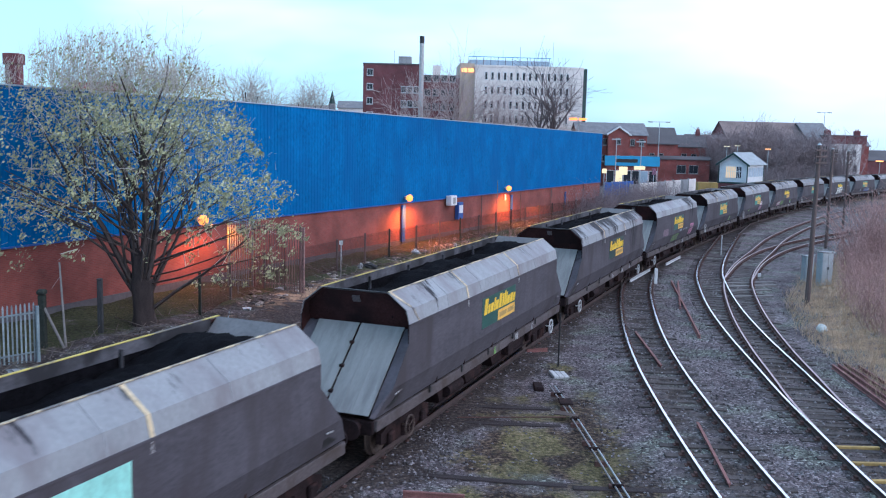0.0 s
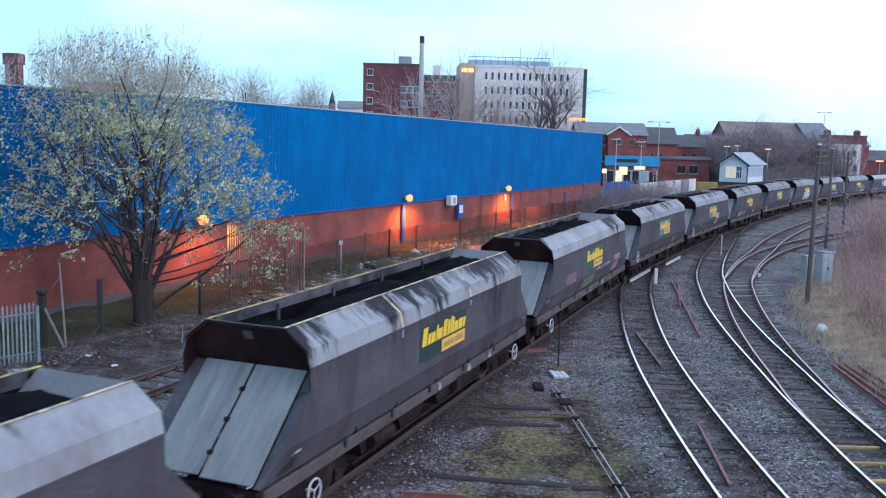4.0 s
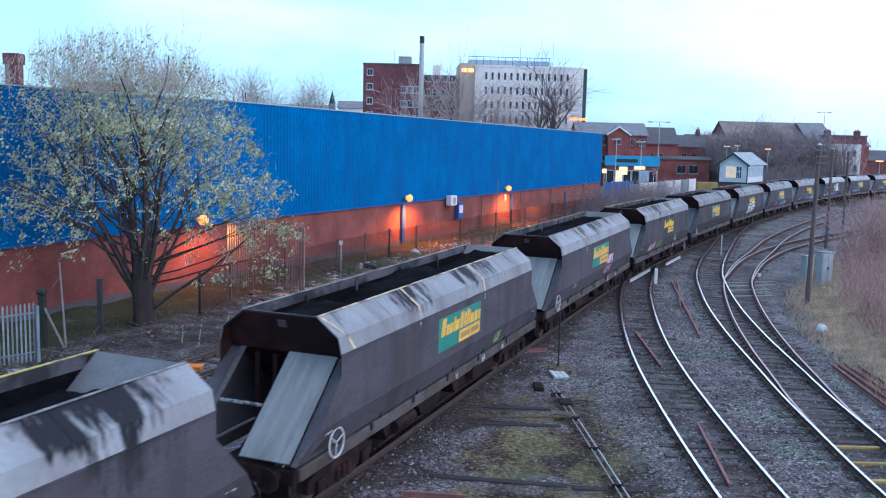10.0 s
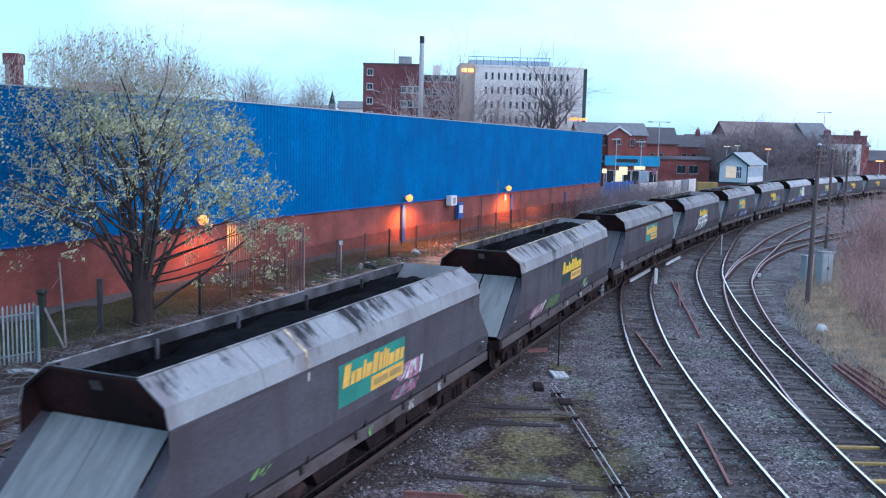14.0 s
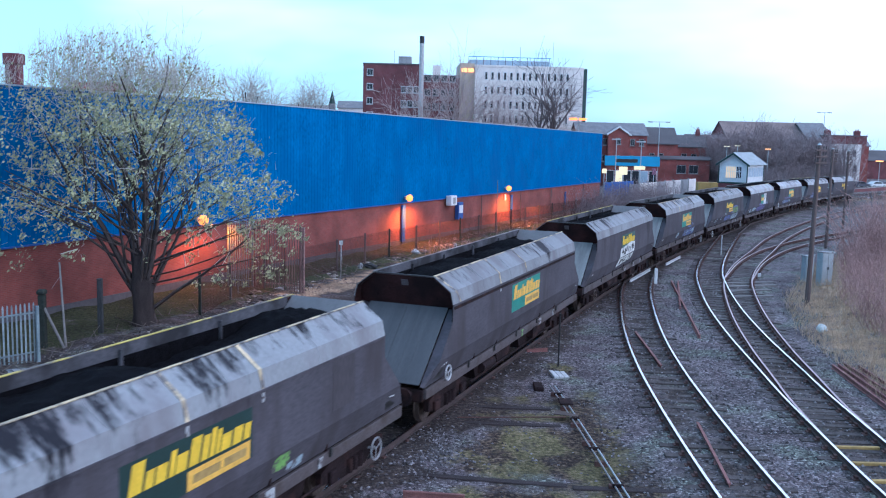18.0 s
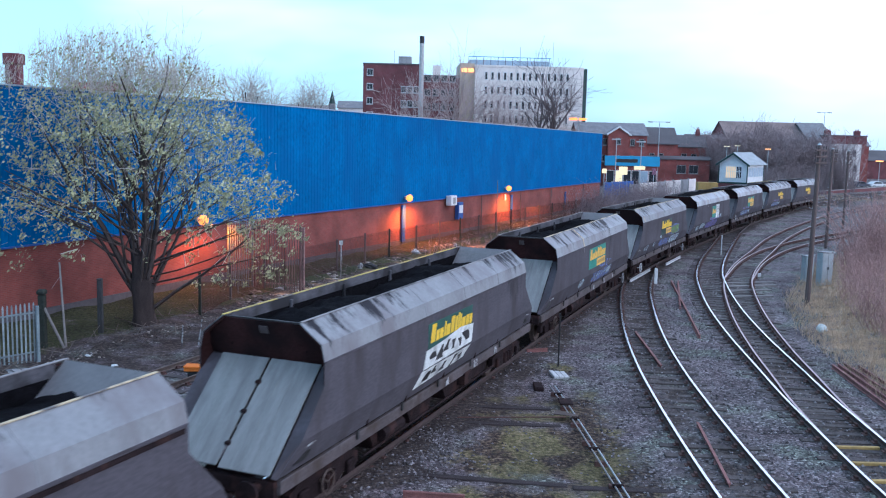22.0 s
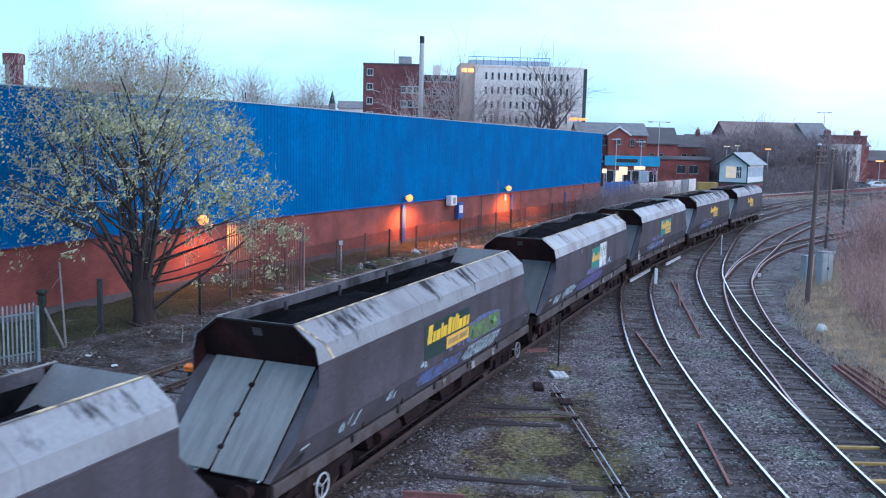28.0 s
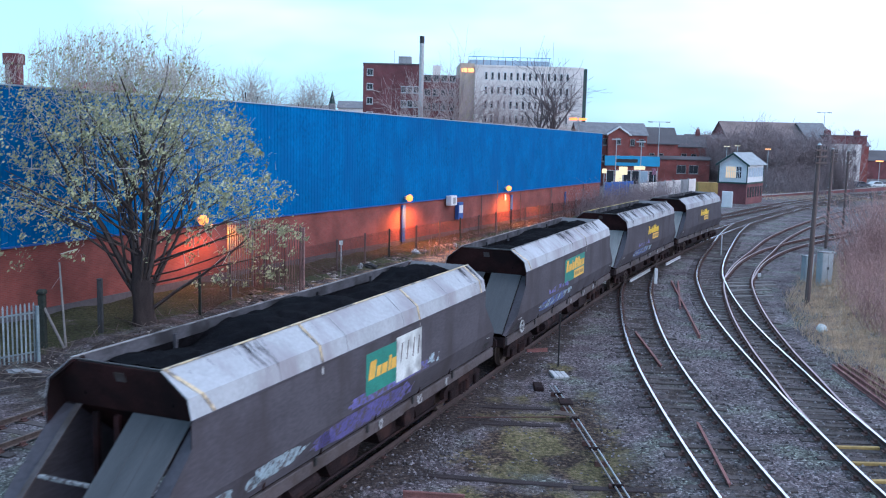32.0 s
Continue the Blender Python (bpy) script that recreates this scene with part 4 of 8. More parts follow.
def build_wagon():
    w = thing("coal_wagon", "grey hopper wagon loaded with coal, on the main track", "railway wagon", group="wagons of the coal train")
    for s in (-1, 1):
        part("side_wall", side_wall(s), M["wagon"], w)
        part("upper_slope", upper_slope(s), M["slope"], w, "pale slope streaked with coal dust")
        # inner coaming, rim and its cream edge
        part("coaming", boxm(0.30, BODY - 0.30, min(s * 0.885, s * 0.90), max(s * 0.885, s * 0.90), 3.70, 3.925), M["coaming"], w)
        part("hopper_lining", boxm(0.30, BODY - 0.30, min(s * 0.886, s * 0.90), max(s * 0.886, s * 0.90), 3.25, 3.699), M["coal"], w, "coal-black lining")
        part("sill", boxm(-1.35, BODY + 1.35, min(s * 1.22, s * 1.32), max(s * 1.22, s * 1.32), 0.93, 1.20, 0.015), M["sill"], w)
        # stiffeners on the inside of the hopper
        for x in (2.6, 5.2, 8.0, 10.9):
            part("stiffener", boxm(x - 0.03, x + 0.03, min(s * 0.82, s * 0.884), max(s * 0.82, s * 0.884), 3.3, 3.84, 0.008), M["coaming"], w)
        # waist rail and lower brackets
        part("waist_rail", boxm(0.02, BODY - 0.02, min(s * HW, s * (HW + 0.02)), max(s * HW, s * (HW + 0.02)), 3.165, 3.21, 0.006), M["wagon"], w)
        for x in (2.3, 4.4, 6.9, 9.4, 11.5):
            part("bracket", prism(bmesh.new(), [(s * 1.20, 1.22), (s * 1.30, 1.22), (s * 1.33, 1.5), (s * 1.30, 1.5)], "x", x - 0.03, x + 0.03), M["grime"], w)
        for x, d in ((-1.42, -1), (BODY + 1.42, 1)):
            b = bmesh.new()
            tube(b, (x, s * 0.87, 1.06), (x + d * 0.36, s * 0.87, 1.06), 0.10, seg=10)
            tube(b, (x + d * 0.36, s * 0.87, 1.06), (x + d * 0.41, s * 0.87, 1.06), 0.24, seg=14)
            part("buffer", b, M["grime"], w)
    for x, d in ((0.0, 1), (BODY, -1)):
        part("end_panel", end_frame(bmesh.new(), x, d), M["rust_shade"], w, "rusty end panel coloured darker for the shade under the hood")
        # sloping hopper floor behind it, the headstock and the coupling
        part("hopper_slope", plate(bmesh.new(), [[(x + d * 0.55, -1.4, 2.98), (x + d * 0.55, 1.4, 2.98), (x + d * 2.6, 1.15, 1.2), (x + d * 2.6, -1.15, 1.2)]], 0.02), M["rust_shade"], w)
        for s in (-1, 1):
            in_a, in_m, in_b = (x + d * 0.41, s * 1.20, 3.0), (x - d * 0.58, s * 1.19, 2.10), (x - d * 1.48, s * 1.18, 1.29)
            out = [(x + d * 0.41, s * 1.45, 3.0), (x + d * 0.01, s * 1.476, 2.74), (x - d * 0.86, s * 1.476, 1.87), (x - d * 1.42, s * 1.262, 1.25)]
            part("end_gusset", plate(bmesh.new(), [[in_a, out[0], out[1]], [in_a, out[1], in_m], [in_m, out[1], out[2]], [in_m, out[2], in_b], [in_b, out[2], out[3]]], 0.012), M["wagon"], w)
            # step opening low on the side, its shade laid on as a black patch, with its pale hand grip
            hole = prism(bmesh.new(), [(x - d * 0.95, 1.34), (x - d * 0.42, 1.30), (x - d * 0.30, 1.52), (x - d * 0.48, 1.56)], "y", s * (HW + 0.001), s * (HW + 0.004))
            bmesh.ops.transform(hole, matrix=FOLD if s < 0 else FOLD_FAR, verts=hole.verts[:])
            part("step_opening", hole, M["black"], w, "black patch drawn for the shaded step opening")
            part("hand_grip", tube(bmesh.new(), (x - d * 0.62, s * 1.43, 1.66), (x - d * 0.30, s * 1.455, 1.70), 0.018, seg=6), M["dull_plate"], w, "pale hand grip")
        part("end_plate", boxm(-0.008, 0.008, -0.10, 0.10, -0.09, 0.09), M["sill"], w, "small dull plate", m=Matrix.Translation((x + d * 0.118, 0, 3.69)) @ Matrix.Rotation(-d * 0.433, 4, "Y"))
        part("headstock", boxm(min(x - d * 1.45, x - d * 1.30), max(x - d * 1.45, x - d * 1.30), -1.24, 1.24, 0.86, 1.19, 0.02), M["grime"], w)
        b = bmesh.new()
        tube(b, (x - d * 1.45, 0, 0.98), (x - d * 1.95, 0, 0.95), 0.07, seg=8)
        box(b, min(x - d * 1.95, x - d * 2.11), max(x - d * 1.95, x - d * 2.11), -0.14, 0.14, 0.80, 1.12, 0.03)
        part("coupling", b, M["grime"], w)
    # pale inner end sheets that show above the coal
    for x, d in ((0.08, 1), (BODY - 0.08, -1)):
        part("inner_end_sheet", plate(bmesh.new(), [[(x, -0.88, 3.925), (x, 0.88, 3.925), (x + d * 1.1, 0.88, 3.10), (x + d * 1.1, -0.88, 3.10)]], 0.012), M["pale_inner"], w, "pale dusty inner end sheet")
    # hopper pockets, doors and air gear between the bogies
    for x0, x1 in ((2.6, 4.5), (4.6, 6.8), (7.0, 9.2), (9.3, 11.2)):
        part("hopper_pocket", prism(bmesh.new(), [(x0, 1.22), (x1, 1.22), ((x0 + x1) / 2 + 0.55, 0.42), ((x0 + x1) / 2 - 0.55, 0.42)], "y", -1.12, 1.12), M["grime"], w)
    # added lining of the hoods, coloured dark for the shade in the recess
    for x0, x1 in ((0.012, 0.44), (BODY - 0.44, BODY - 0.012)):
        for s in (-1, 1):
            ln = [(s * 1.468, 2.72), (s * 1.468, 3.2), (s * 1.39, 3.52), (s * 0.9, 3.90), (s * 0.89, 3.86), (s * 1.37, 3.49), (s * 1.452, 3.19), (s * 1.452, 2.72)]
            part("hood_lining", prism(bmesh.new(), ln, "x", x0, x1), M["rust_shade"], w)
    b = tube(bmesh.new(), (3.2, -1.18, 0.72), (4.3, -1.18, 0.72), 0.17, seg=12)
    part("air_tank", b, M["grime"], w)
    part("control_box", boxm(8.4, 9.0, -1.36, -1.10, 0.62, 0.98, 0.02), M["grime"], w)
    part("brake_pipe", tube(bmesh.new(), (2.3, -1.2, 0.50), (11.4, -1.2, 0.50), 0.03, seg=6), M["grime"], w)
    part("underframe_beam", boxm(-1.3, BODY + 1.3, -0.35, 0.35, 0.95, 1.2), M["grime"], w)
    for x in BOGIES:
        bg = part("bogie", boxm(-0.28, 0.28, -1.0, 1.0, 0.50, 0.90, 0.03), M["grime"], w, m=Matrix.Translation((x, 0, 0)))
        for s in (-1, 1):
            part("side_frame", side_frame(s), M["grime"], bg)
        for dx in (-1.0, 1.0):
            part("wheelset", WHEELSET, None, bg, m=Matrix.Translation((dx, 0, 0.46)))
    return w


def slab(pts, s=-1, y=HW, t=0.006):
    """A painted patch, a few millimetres proud of the side. pts are (x, z)."""
    return prism(bmesh.new(), pts, "y", s * (y + 0.001), s * (y + t))


def rect(x0, x1, z0, z1, lean=0.0):
    return [(x0, z0), (x1, z0), (x1 + lean, z1), (x0 + lean, z1)]


def letter_bar(h, w):
    return link_mesh("letter_bar", prism(bmesh.new(), [(0, 0), (w, 0), (w + 0.10 * h / 0.4, h), (0.10 * h / 0.4, h)], "y", -(HW + 0.007), -(HW + 0.012)), M["yellow"])


BARS = {}


def wordmark(parent, x0, x1, z0, z1, mat, box_mat):
    """The operator's mark as plain slanted bars over a plain bar."""
    tall = (1.0, 0.58, 0.58, 0.85, 0.62, 0.95, 0.85, 0.98, 0.85, 0.58, 0.62, 0.58)
    wide = (0.9, 0.6, 0.8, 0.4, 0.85, 0.8, 0.55, 0.4, 0.4, 0.85, 0.8, 0.6)
    n = 12 if x1 - x0 > 2.5 else 7
    w = (x1 - x0) / sum(wide[:n]) * 0.82
    x = x0
    for h, q in zip(tall[:n], wide):
        key = (round(h * (z1 - z0), 3), round(q * w, 3), mat.name)
        if key not in BARS:
            BARS[key] = letter_bar(*key[:2])
            BARS[key].materials[0] = mat
        part("letter_bar", BARS[key], None, parent, m=Matrix.Translation((x, 0, z0)))
        x += q * w * 1.22
    if box_mat:
        part("caption_bar", prism(bmesh.new(), rect(x0 + 1.32, x1 - 0.03, z0 - 0.38, z0 - 0.06, 0.02), "y", -(HW + 0.007), -(HW + 0.011)), box_mat, parent, "plain yellow bar")
        for a, b in ((0.08, 0.50), (0.56, 0.93)):
            wd = x1 - x0 - 1.35
            part("caption_line", prism(bmesh.new(), rect(x0 + 1.32 + a * wd, x0 + 1.32 + b * wd, z0 - 0.29, z0 - 0.15, 0.02), "y", -(HW + 0.0115), -(HW + 0.014)), M["ochre"], parent)


def scribble(parent, name, x0, x1, z0, z1, mat, seed, n=9, label=""):
    """Sprayed marks that spell nothing: strokes of one colour."""
    rng = random.Random(seed)
    for i in range(n):
        b = bmesh.new()
        cx = x0 + (i + 0.5) / n * (x1 - x0)
        w, lean = (x1 - x0) / n * rng.uniform(0.6, 1.25), rng.uniform(-0.15, 0.3)
        za, zb = z0 + (z1 - z0) * rng.uniform(0, 0.35), z1 - (z1 - z0) * rng.uniform(0, 0.35)
        t = 0.002 + 0.0006 * i
        y = -(HW + 0.001)
        k = 7
        pts = []
        for j in range(k + 1):
            f = j / k
            pts.append((cx - w / 2 * (0.6 + 0.4 * math.sin(3 * f + i)) + lean * f, za + (zb - za) * f))
        for j in range(k, -1, -1):
            f = j / k
            pts.append((cx + w / 2 * (0.6 + 0.4 * math.cos(2.5 * f + i)) + lean * f, za + (zb - za) * f))
        prism(b, pts, "y", y, y - t)
        if z1 < 1.95:
            # lies on the folded lower plate
            bmesh.ops.transform(b, matrix=FOLD, verts=b.verts[:])
        part(name, b, mat, parent, label or "sprayed stroke")


def blob(parent, x0, x1, z0, z1, mat, seed, t=0.006):
    """A filled patch of spray paint with an uneven outline."""
    rng = random.Random(seed)
    n = 26
    pts = []
    for i in range(n):
        a = 6.283 * i / n
        cx, cz = math.cos(a), math.sin(a)
        q = 1.0 / max(abs(cx), abs(cz)) ** 0.75 * rng.uniform(0.88, 1.05)
        pts.append(((x0 + x1) / 2 + (x1 - x0) / 2 * cx * q, (max(1.87, (z0 + z1) / 2 + (z1 - z0) / 2 * cz * q) if z1 > 1.86 else min(1.84, max(1.22, (z0 + z1) / 2 + (z1 - z0) / 2 * cz * q)))))
    b = slab(pts, t=t)
    if z1 < 1.86:
        bmesh.ops.transform(b, matrix=FOLD, verts=b.verts[:])
    part("spray_patch", b, mat, parent, "filled patch of spray paint")


def coal_mesh(seed, heap):
    nx, ny = 64, 12
    rng = random.Random(seed)
    ph, hump = rng.uniform(0, 9), rng.uniform(0.5, 1.0)
    vs, fs = [], []
    for i in range(nx + 1):
        for j in range(ny + 1):
            x, y = 0.55 + (BODY - 1.1) * i / nx, -0.875 + 1.75 * j / ny
            bell = math.cos(y * 1.5) * 0.16
            mound = 0.17 * math.sin(x * 0.95 + ph) * hump + 0.07 * math.sin(x * 2.3 + ph * 2)
            end = -0.05 * max(0.0, 1 - min(x - 0.6, BODY - 0.6 - x) / 1.6)
            z = 3.53 + heap + bell + mound + end + 0.09 * noise.noise((x * 3.2, y * 3.2, seed * 7.1)) + 0.05 * noise.noise((x * 9, y * 9, seed))
            vs.append((x, y, z))
    for i in range(nx):
        for j in range(ny):
            a = i * (ny + 1) + j
            fs.append((a, a + ny + 1, a + ny + 2, a + 1))
    return raw_mesh("coal_load", vs, fs, M["coal"], True)


def sheets(w, mode, sheet):
    """End covers: two halves with a gap, one closed pair, or with the far half missing."""
    for x, d in ((0.0, 1), (BODY, -1)):
        gap = {"gap": 0.03, "open": 0.03, "wide": 0.12}.get(mode, 0.005)
        part("end_cover", cover_sheet([(-1.19, 0.02), (-gap, 0.02), (-gap, 1.0), (-1.17, 1.0)], x, d), sheet, w, "bare metal sloping end cover")
        if mode != "open" or d < 0:
            part("end_cover", cover_sheet([(gap, 0.02), (1.16, 0.02), (1.14, 0.79), (0.82, 0.985), (gap, 0.985)], x, d), sheet, w, "bare metal sloping end cover")
        else:
            part("cross_bar", boxm(-0.62, -0.56, 0.02, 1.16, 2.08, 2.13), M["dull_plate"], w, "pale cross bar")
            part("far_stringer", cover_sheet([(1.05, 0.02), (1.18, 0.02), (1.16, 0.98), (1.05, 0.98)], x, d), M["sill"], w)
            for y in (0.35, 0.8):
                part("inner_stay", boxm(0.40, 0.48, y - 0.05, y + 0.05, 1.2, 2.92), M["rust_shade"], w)
        for y in (-0.72, -0.42):
            # pressed seams of the sheet
            part("cover_seam", cover_sheet([(y, 0.06), (y + 0.012, 0.06), (y + 0.012, 0.97), (y, 0.97)], x, d, 0.031), sheet, w)
        if mode == "gap":
            for f in (0.26, 0.53, 0.81):
                (ax, az), (bx, bz) = COVER_A, COVER_B
                px, pz = x + d * (ax + (bx - ax) * f), az + (bz - az) * f
                part("latch", boxm(px - 0.05, px + 0.05, -0.06, 0.06, pz + 0.0, pz + 0.075, 0.015), M["grime"], w)


# loads, marks and sheets wagon by wagon
LOOKS = {
    -1: dict(sheet="gap", mat="endsheet", heap=0.0, panel="mint", stripes=(0.28, 4.1, 8.9)),
    0: dict(sheet="gap", mat="endsheet", heap=0.0, panel="green", stripes=(0.28, 4.1, 8.9)),
    1: dict(sheet="gap", mat="endsheet", heap=-0.03, panel="dim", stripes=(4.3, 8.95)),
    2: dict(sheet="gap", mat="endsheet", heap=0.0, panel="green", stripes=()),
    3: dict(sheet="open", mat="endsheet", heap=0.0, panel="teal", stripes=(0.28, 4.1, 8.9)),
    4: dict(sheet="closed", mat="endsheet", heap=-0.04, panel="teal", stripes=(4.1,)),
    5: dict(sheet="gap", mat="endsheet", heap=-0.05, panel="dim", stripes=(0.28, 6.8, 8.9)),
    6: dict(sheet="closed", mat="sheet_grey", heap=-0.02, panel="teal", stripes=(0.28, 4.1, 6.9)),
    7: dict(sheet="gap", mat="endsheet", heap=-0.06, panel="green", stripes=()),
    8: dict(sheet="closed", mat="endsheet", heap=-0.10, panel="teal", stripes=(4.3,)),
    9: dict(sheet="gap", mat="endsheet", heap=-0.08, panel="dim", stripes=(0.12,)),
    10: dict(sheet="open", mat="sheet_grey", heap=0.16, panel="patched", stripes=(0.28, 4.1, 8.9, 13.4)),
    11: dict(sheet="wide", mat="sheet_grey", heap=0.05, panel="teal", stripes=(0.28, 8.9)),
    12: dict(sheet="gap", mat="endsheet", heap=0.02, panel="none", stripes=()),
    13: dict(sheet="gap", mat="endsheet", heap=0.02, panel="none", stripes=()),
}


def brake_wheel(w, x, z, r, mat="plate_pale"):
    hw = ring(bmesh.new(), (x, -1.40, z), (0, 1, 0), r, 0.024)
    for i in range(3):
        t = math.pi * 2 * i / 3 + 0.4
        tube(hw, (x, -1.40, z), (x + r * math.cos(t), -1.40, z + r * math.sin(t)), 0.013, seg=5)
    tube(hw, (x, -1.40, z), (x, -1.20, z), 0.03, seg=6)
    part("brake_wheel", hw, M[mat], w, "pale hand-brake wheel")


def dress(w, k):
    look_ = LOOKS[k]
    # hand-brake wheel: high on the end of some wagons, low by the bogie on the others
    if k in (3, 4, 6, 11):
        brake_wheel(w, -0.02, 1.35, 0.31 if k < 5 else 0.20)
    else:
        brake_wheel(w, 0.33, 0.63, 0.25, "plate_pale" if k in (1, 2, 9) else "wheel")
    if k in (0, 1, 5, 8, 9):
        brake_wheel(w, 13.6, 0.63, 0.25, "plate_pale" if k < 2 else "iron_grey")
    for x in (1.75, 4.1, 6.4, 8.9, 11.6):
        part("tie_ring", boxm(x - 0.05, x + 0.05, -1.37, -1.325, 1.08, 1.28, 0.015), M["black"], w, "dark tie-down ring")
    part("coal_load", coal_mesh(k + 3, look_["heap"]), None, w, "black coal load")
    sheets(w, look_["sheet"], M[look_["mat"]])
    kind = look_["panel"]
    for s in (-1, 1):
        mat = M["cream" if k in (-1, 0, 1, 3, 5, 6, 8, 9, 10) else "rim_grey"] if s < 0 else M["rim_grey" if k in (3, 4, 6, 8, 9, 10, 11, 13) else "rim_yellow"]
        part("rim", boxm(0.02, BODY - 0.02, s * 0.91 - 0.03, s * 0.91 + 0.03, 3.928, 3.948, 0.006), mat, w, "worn painted rim strip")
    if k in (1, 5):
        x = 12.2 if k == 1 else 11.4
        part("touched_up_panel", slab(rect(x, x + 0.95, 2.1, 3.14), t=0.004), M["dark_patch"], w, "darker touched-up paint")
    if k == 6:
        part("waist_groove", slab(rect(0.1, BODY - 0.1, 3.06, 3.14), t=0.02), M["grime"], w, "dark line below the slope")
    if kind == "mint":
        part("mint_panel", slab(rect(5.3, 8.45, 2.05, 3.0)), M["mint"], w, "pale mint painted panel")
    elif kind == "patched":
        p = part("logo_panel", slab(rect(6.0, 7.6, 2.02, 2.95)), M["teal"], w, "faded teal panel")
        wordmark(p, 6.1, 8.2, 2.35, 2.75, M["amber"], None)
        p2 = part("white_patch", slab(rect(7.55, 9.0, 1.95, 3.02), t=0.02), M["white"], w, "white painted patch")
        for x in (7.75, 8.1, 8.45, 8.75):
            part("stroke", prism(bmesh.new(), rect(x, x + 0.05, 2.4, 2.85, 0.08), "y", -(HW + 0.021), -(HW + 0.025)), M["sill"], p2)
    else:
        mat = {"green": "green", "dim": "green_dark", "teal": "teal", "none": "dark_patch"}[kind]
        p = part("logo_panel", slab(rect(5.3, 8.55, 2.08, 2.98) if kind != "none" else rect(4.7, 8.9, 1.87, 3.15)), M[mat], w, "green panel" if kind != "none" else "repainted grey panel")
        wordmark(p, 5.45, 8.5, 2.47, 2.93, M["yellow"] if kind != "teal" else M["amber"], M["amber"])
    if look_["stripes"]:
        for x in look_["stripes"]:
            b = bmesh.new()
            foot = {(1.485, 3.20): 0.60, (1.41, 3.54): 0.36, (0.91, 3.93): 0.07} if x < 0.5 else {p: x for p in SEC}
            for p, q in zip(SEC, SEC[1:]):
                (y0, z0), (y1, z1), xa, xb = p, q, foot[p], foot[q]
                plate(b, [[(xa - 0.05, -y0 - 0.008, z0), (xa + 0.05, -y0 - 0.008, z0), (xb + 0.05, -y1 - 0.004, z1 + 0.008), (xb - 0.05, -y1 - 0.004, z1 + 0.008)]], 0.004)
            part("cream_band", b, M["cream"], w, "cream band over the slope")
            if 1 < x < 10:
                part("tally_plate", slab(rect(x - 0.04, x + 0.04, 2.97, 3.14), t=0.008), M["dull_plate"], w)
    # seams on the slopes
    for x in (2.6, 5.2, 8.0, 10.9):
        b = bmesh.new()
        for (y0, z0), (y1, z1) in zip(SEC, SEC[1:]):
            plate(b, [[(x - 0.015, -y0 - 0.006, z0), (x + 0.015, -y0 - 0.006, z0), (x + 0.015, -y1 - 0.003, z1 + 0.006), (x - 0.015, -y1 - 0.003, z1 + 0.006)]], 0.004)
        part("slope_seam", b, M["slope"], w)
    # data panels on the sill and lower plate
    rng = random.Random(40 + k)
    for x, mat, wd in ((9.35, "dull_plate", 0.30), (7.1, "lime" if k in (0, 4, 6) else "dull_plate", 0.2), (11.2, "dull_plate", 0.2)):
        part("data_plate", boxm(x - wd / 2, x + wd / 2, -1.345, -1.325, 0.97, 1.18, 0.004), M[mat], w)
    if k == 7:
        p = part("sprayed_panel", slab([(5.0, 1.87), (8.5, 1.92), (8.62, 2.42), (7.6, 2.5), (6.4, 2.38), (5.2, 2.32)], t=0.016), M["white"], w, "white sprayed block with dark strokes")
        scribble(p, "stroke", 5.3, 8.3, 1.95, 2.35, M["black"], 5, 6)
        for ob in p.children:
            ob.location.y = -0.018
        b = slab([(4.7, 1.40), (8.1, 1.52), (8.45, 1.84), (4.95, 1.84)], t=0.006)
        bmesh.ops.transform(b, matrix=FOLD, verts=b.verts[:])
        low = part("sprayed_foot", b, M["white"], w, "lower part of the white sprayed block")
        scribble(low, "stroke", 5.0, 8.0, 1.48, 1.83, M["black"], 8, 5)
        for ob in low.children:
            ob.location.y = -0.008
    if k == 9:
        blob(w, 8.5, 11.3, 1.90, 2.42, M["lime_dark"], 3)
        blob(w, 8.35, 11.45, 1.88, 2.52, M["blue_spray"], 4, 0.003)
        scribble(w, "spray", 8.6, 11.1, 1.95, 2.35, M["lime"], 3, 7)
        scribble(w, "spray", 7.0, 8.9, 1.9, 2.4, M["violet"], 4, 6)
        blob(w, 8.4, 11.4, 1.30, 1.83, M["skyblue"], 7, 0.003)
        blob(w, 5.0, 8.2, 1.35, 1.82, M["blue_spray"], 8, 0.003)
        scribble(w, "spray", 8.3, 11.4, 1.35, 1.84, M["skyblue"], 6, 6)
        scribble(w, "spray", 1.0, 1.9, 1.45, 1.84, M["skyblue"], 9, 3)
        scribble(w, "spray", 3.2, 3.9, 1.5, 1.84, M["skyblue"], 12, 2)
        scribble(w, "spray", 5.0, 5.6, 1.9, 2.2, M["skyblue"], 13, 2)
    if k == 10:
        blob(w, 3.8, 8.6, 1.27, 1.82, M["violet"], 21, 0.003)
        blob(w, 5.2, 9.6, 1.88, 2.14, M["violet"], 25, 0.003)
        scribble(w, "spray", 4.2, 8.9, 1.30, 1.83, M["violet"], 26, 9)
        blob(w, 1.75, 3.35, 1.42, 1.83, M["skyblue"], 27, 0.003)
        scribble(w, "spray", 1.7, 3.5, 1.35, 1.84, M["skyblue"], 22, 4)
        blob(w, 0.3, 1.2, 1.35, 1.72, M["skyblue"], 28, 0.003)
        scribble(w, "spray", 9.4, 10.3, 1.9, 2.2, M["skyblue"], 23, 3)
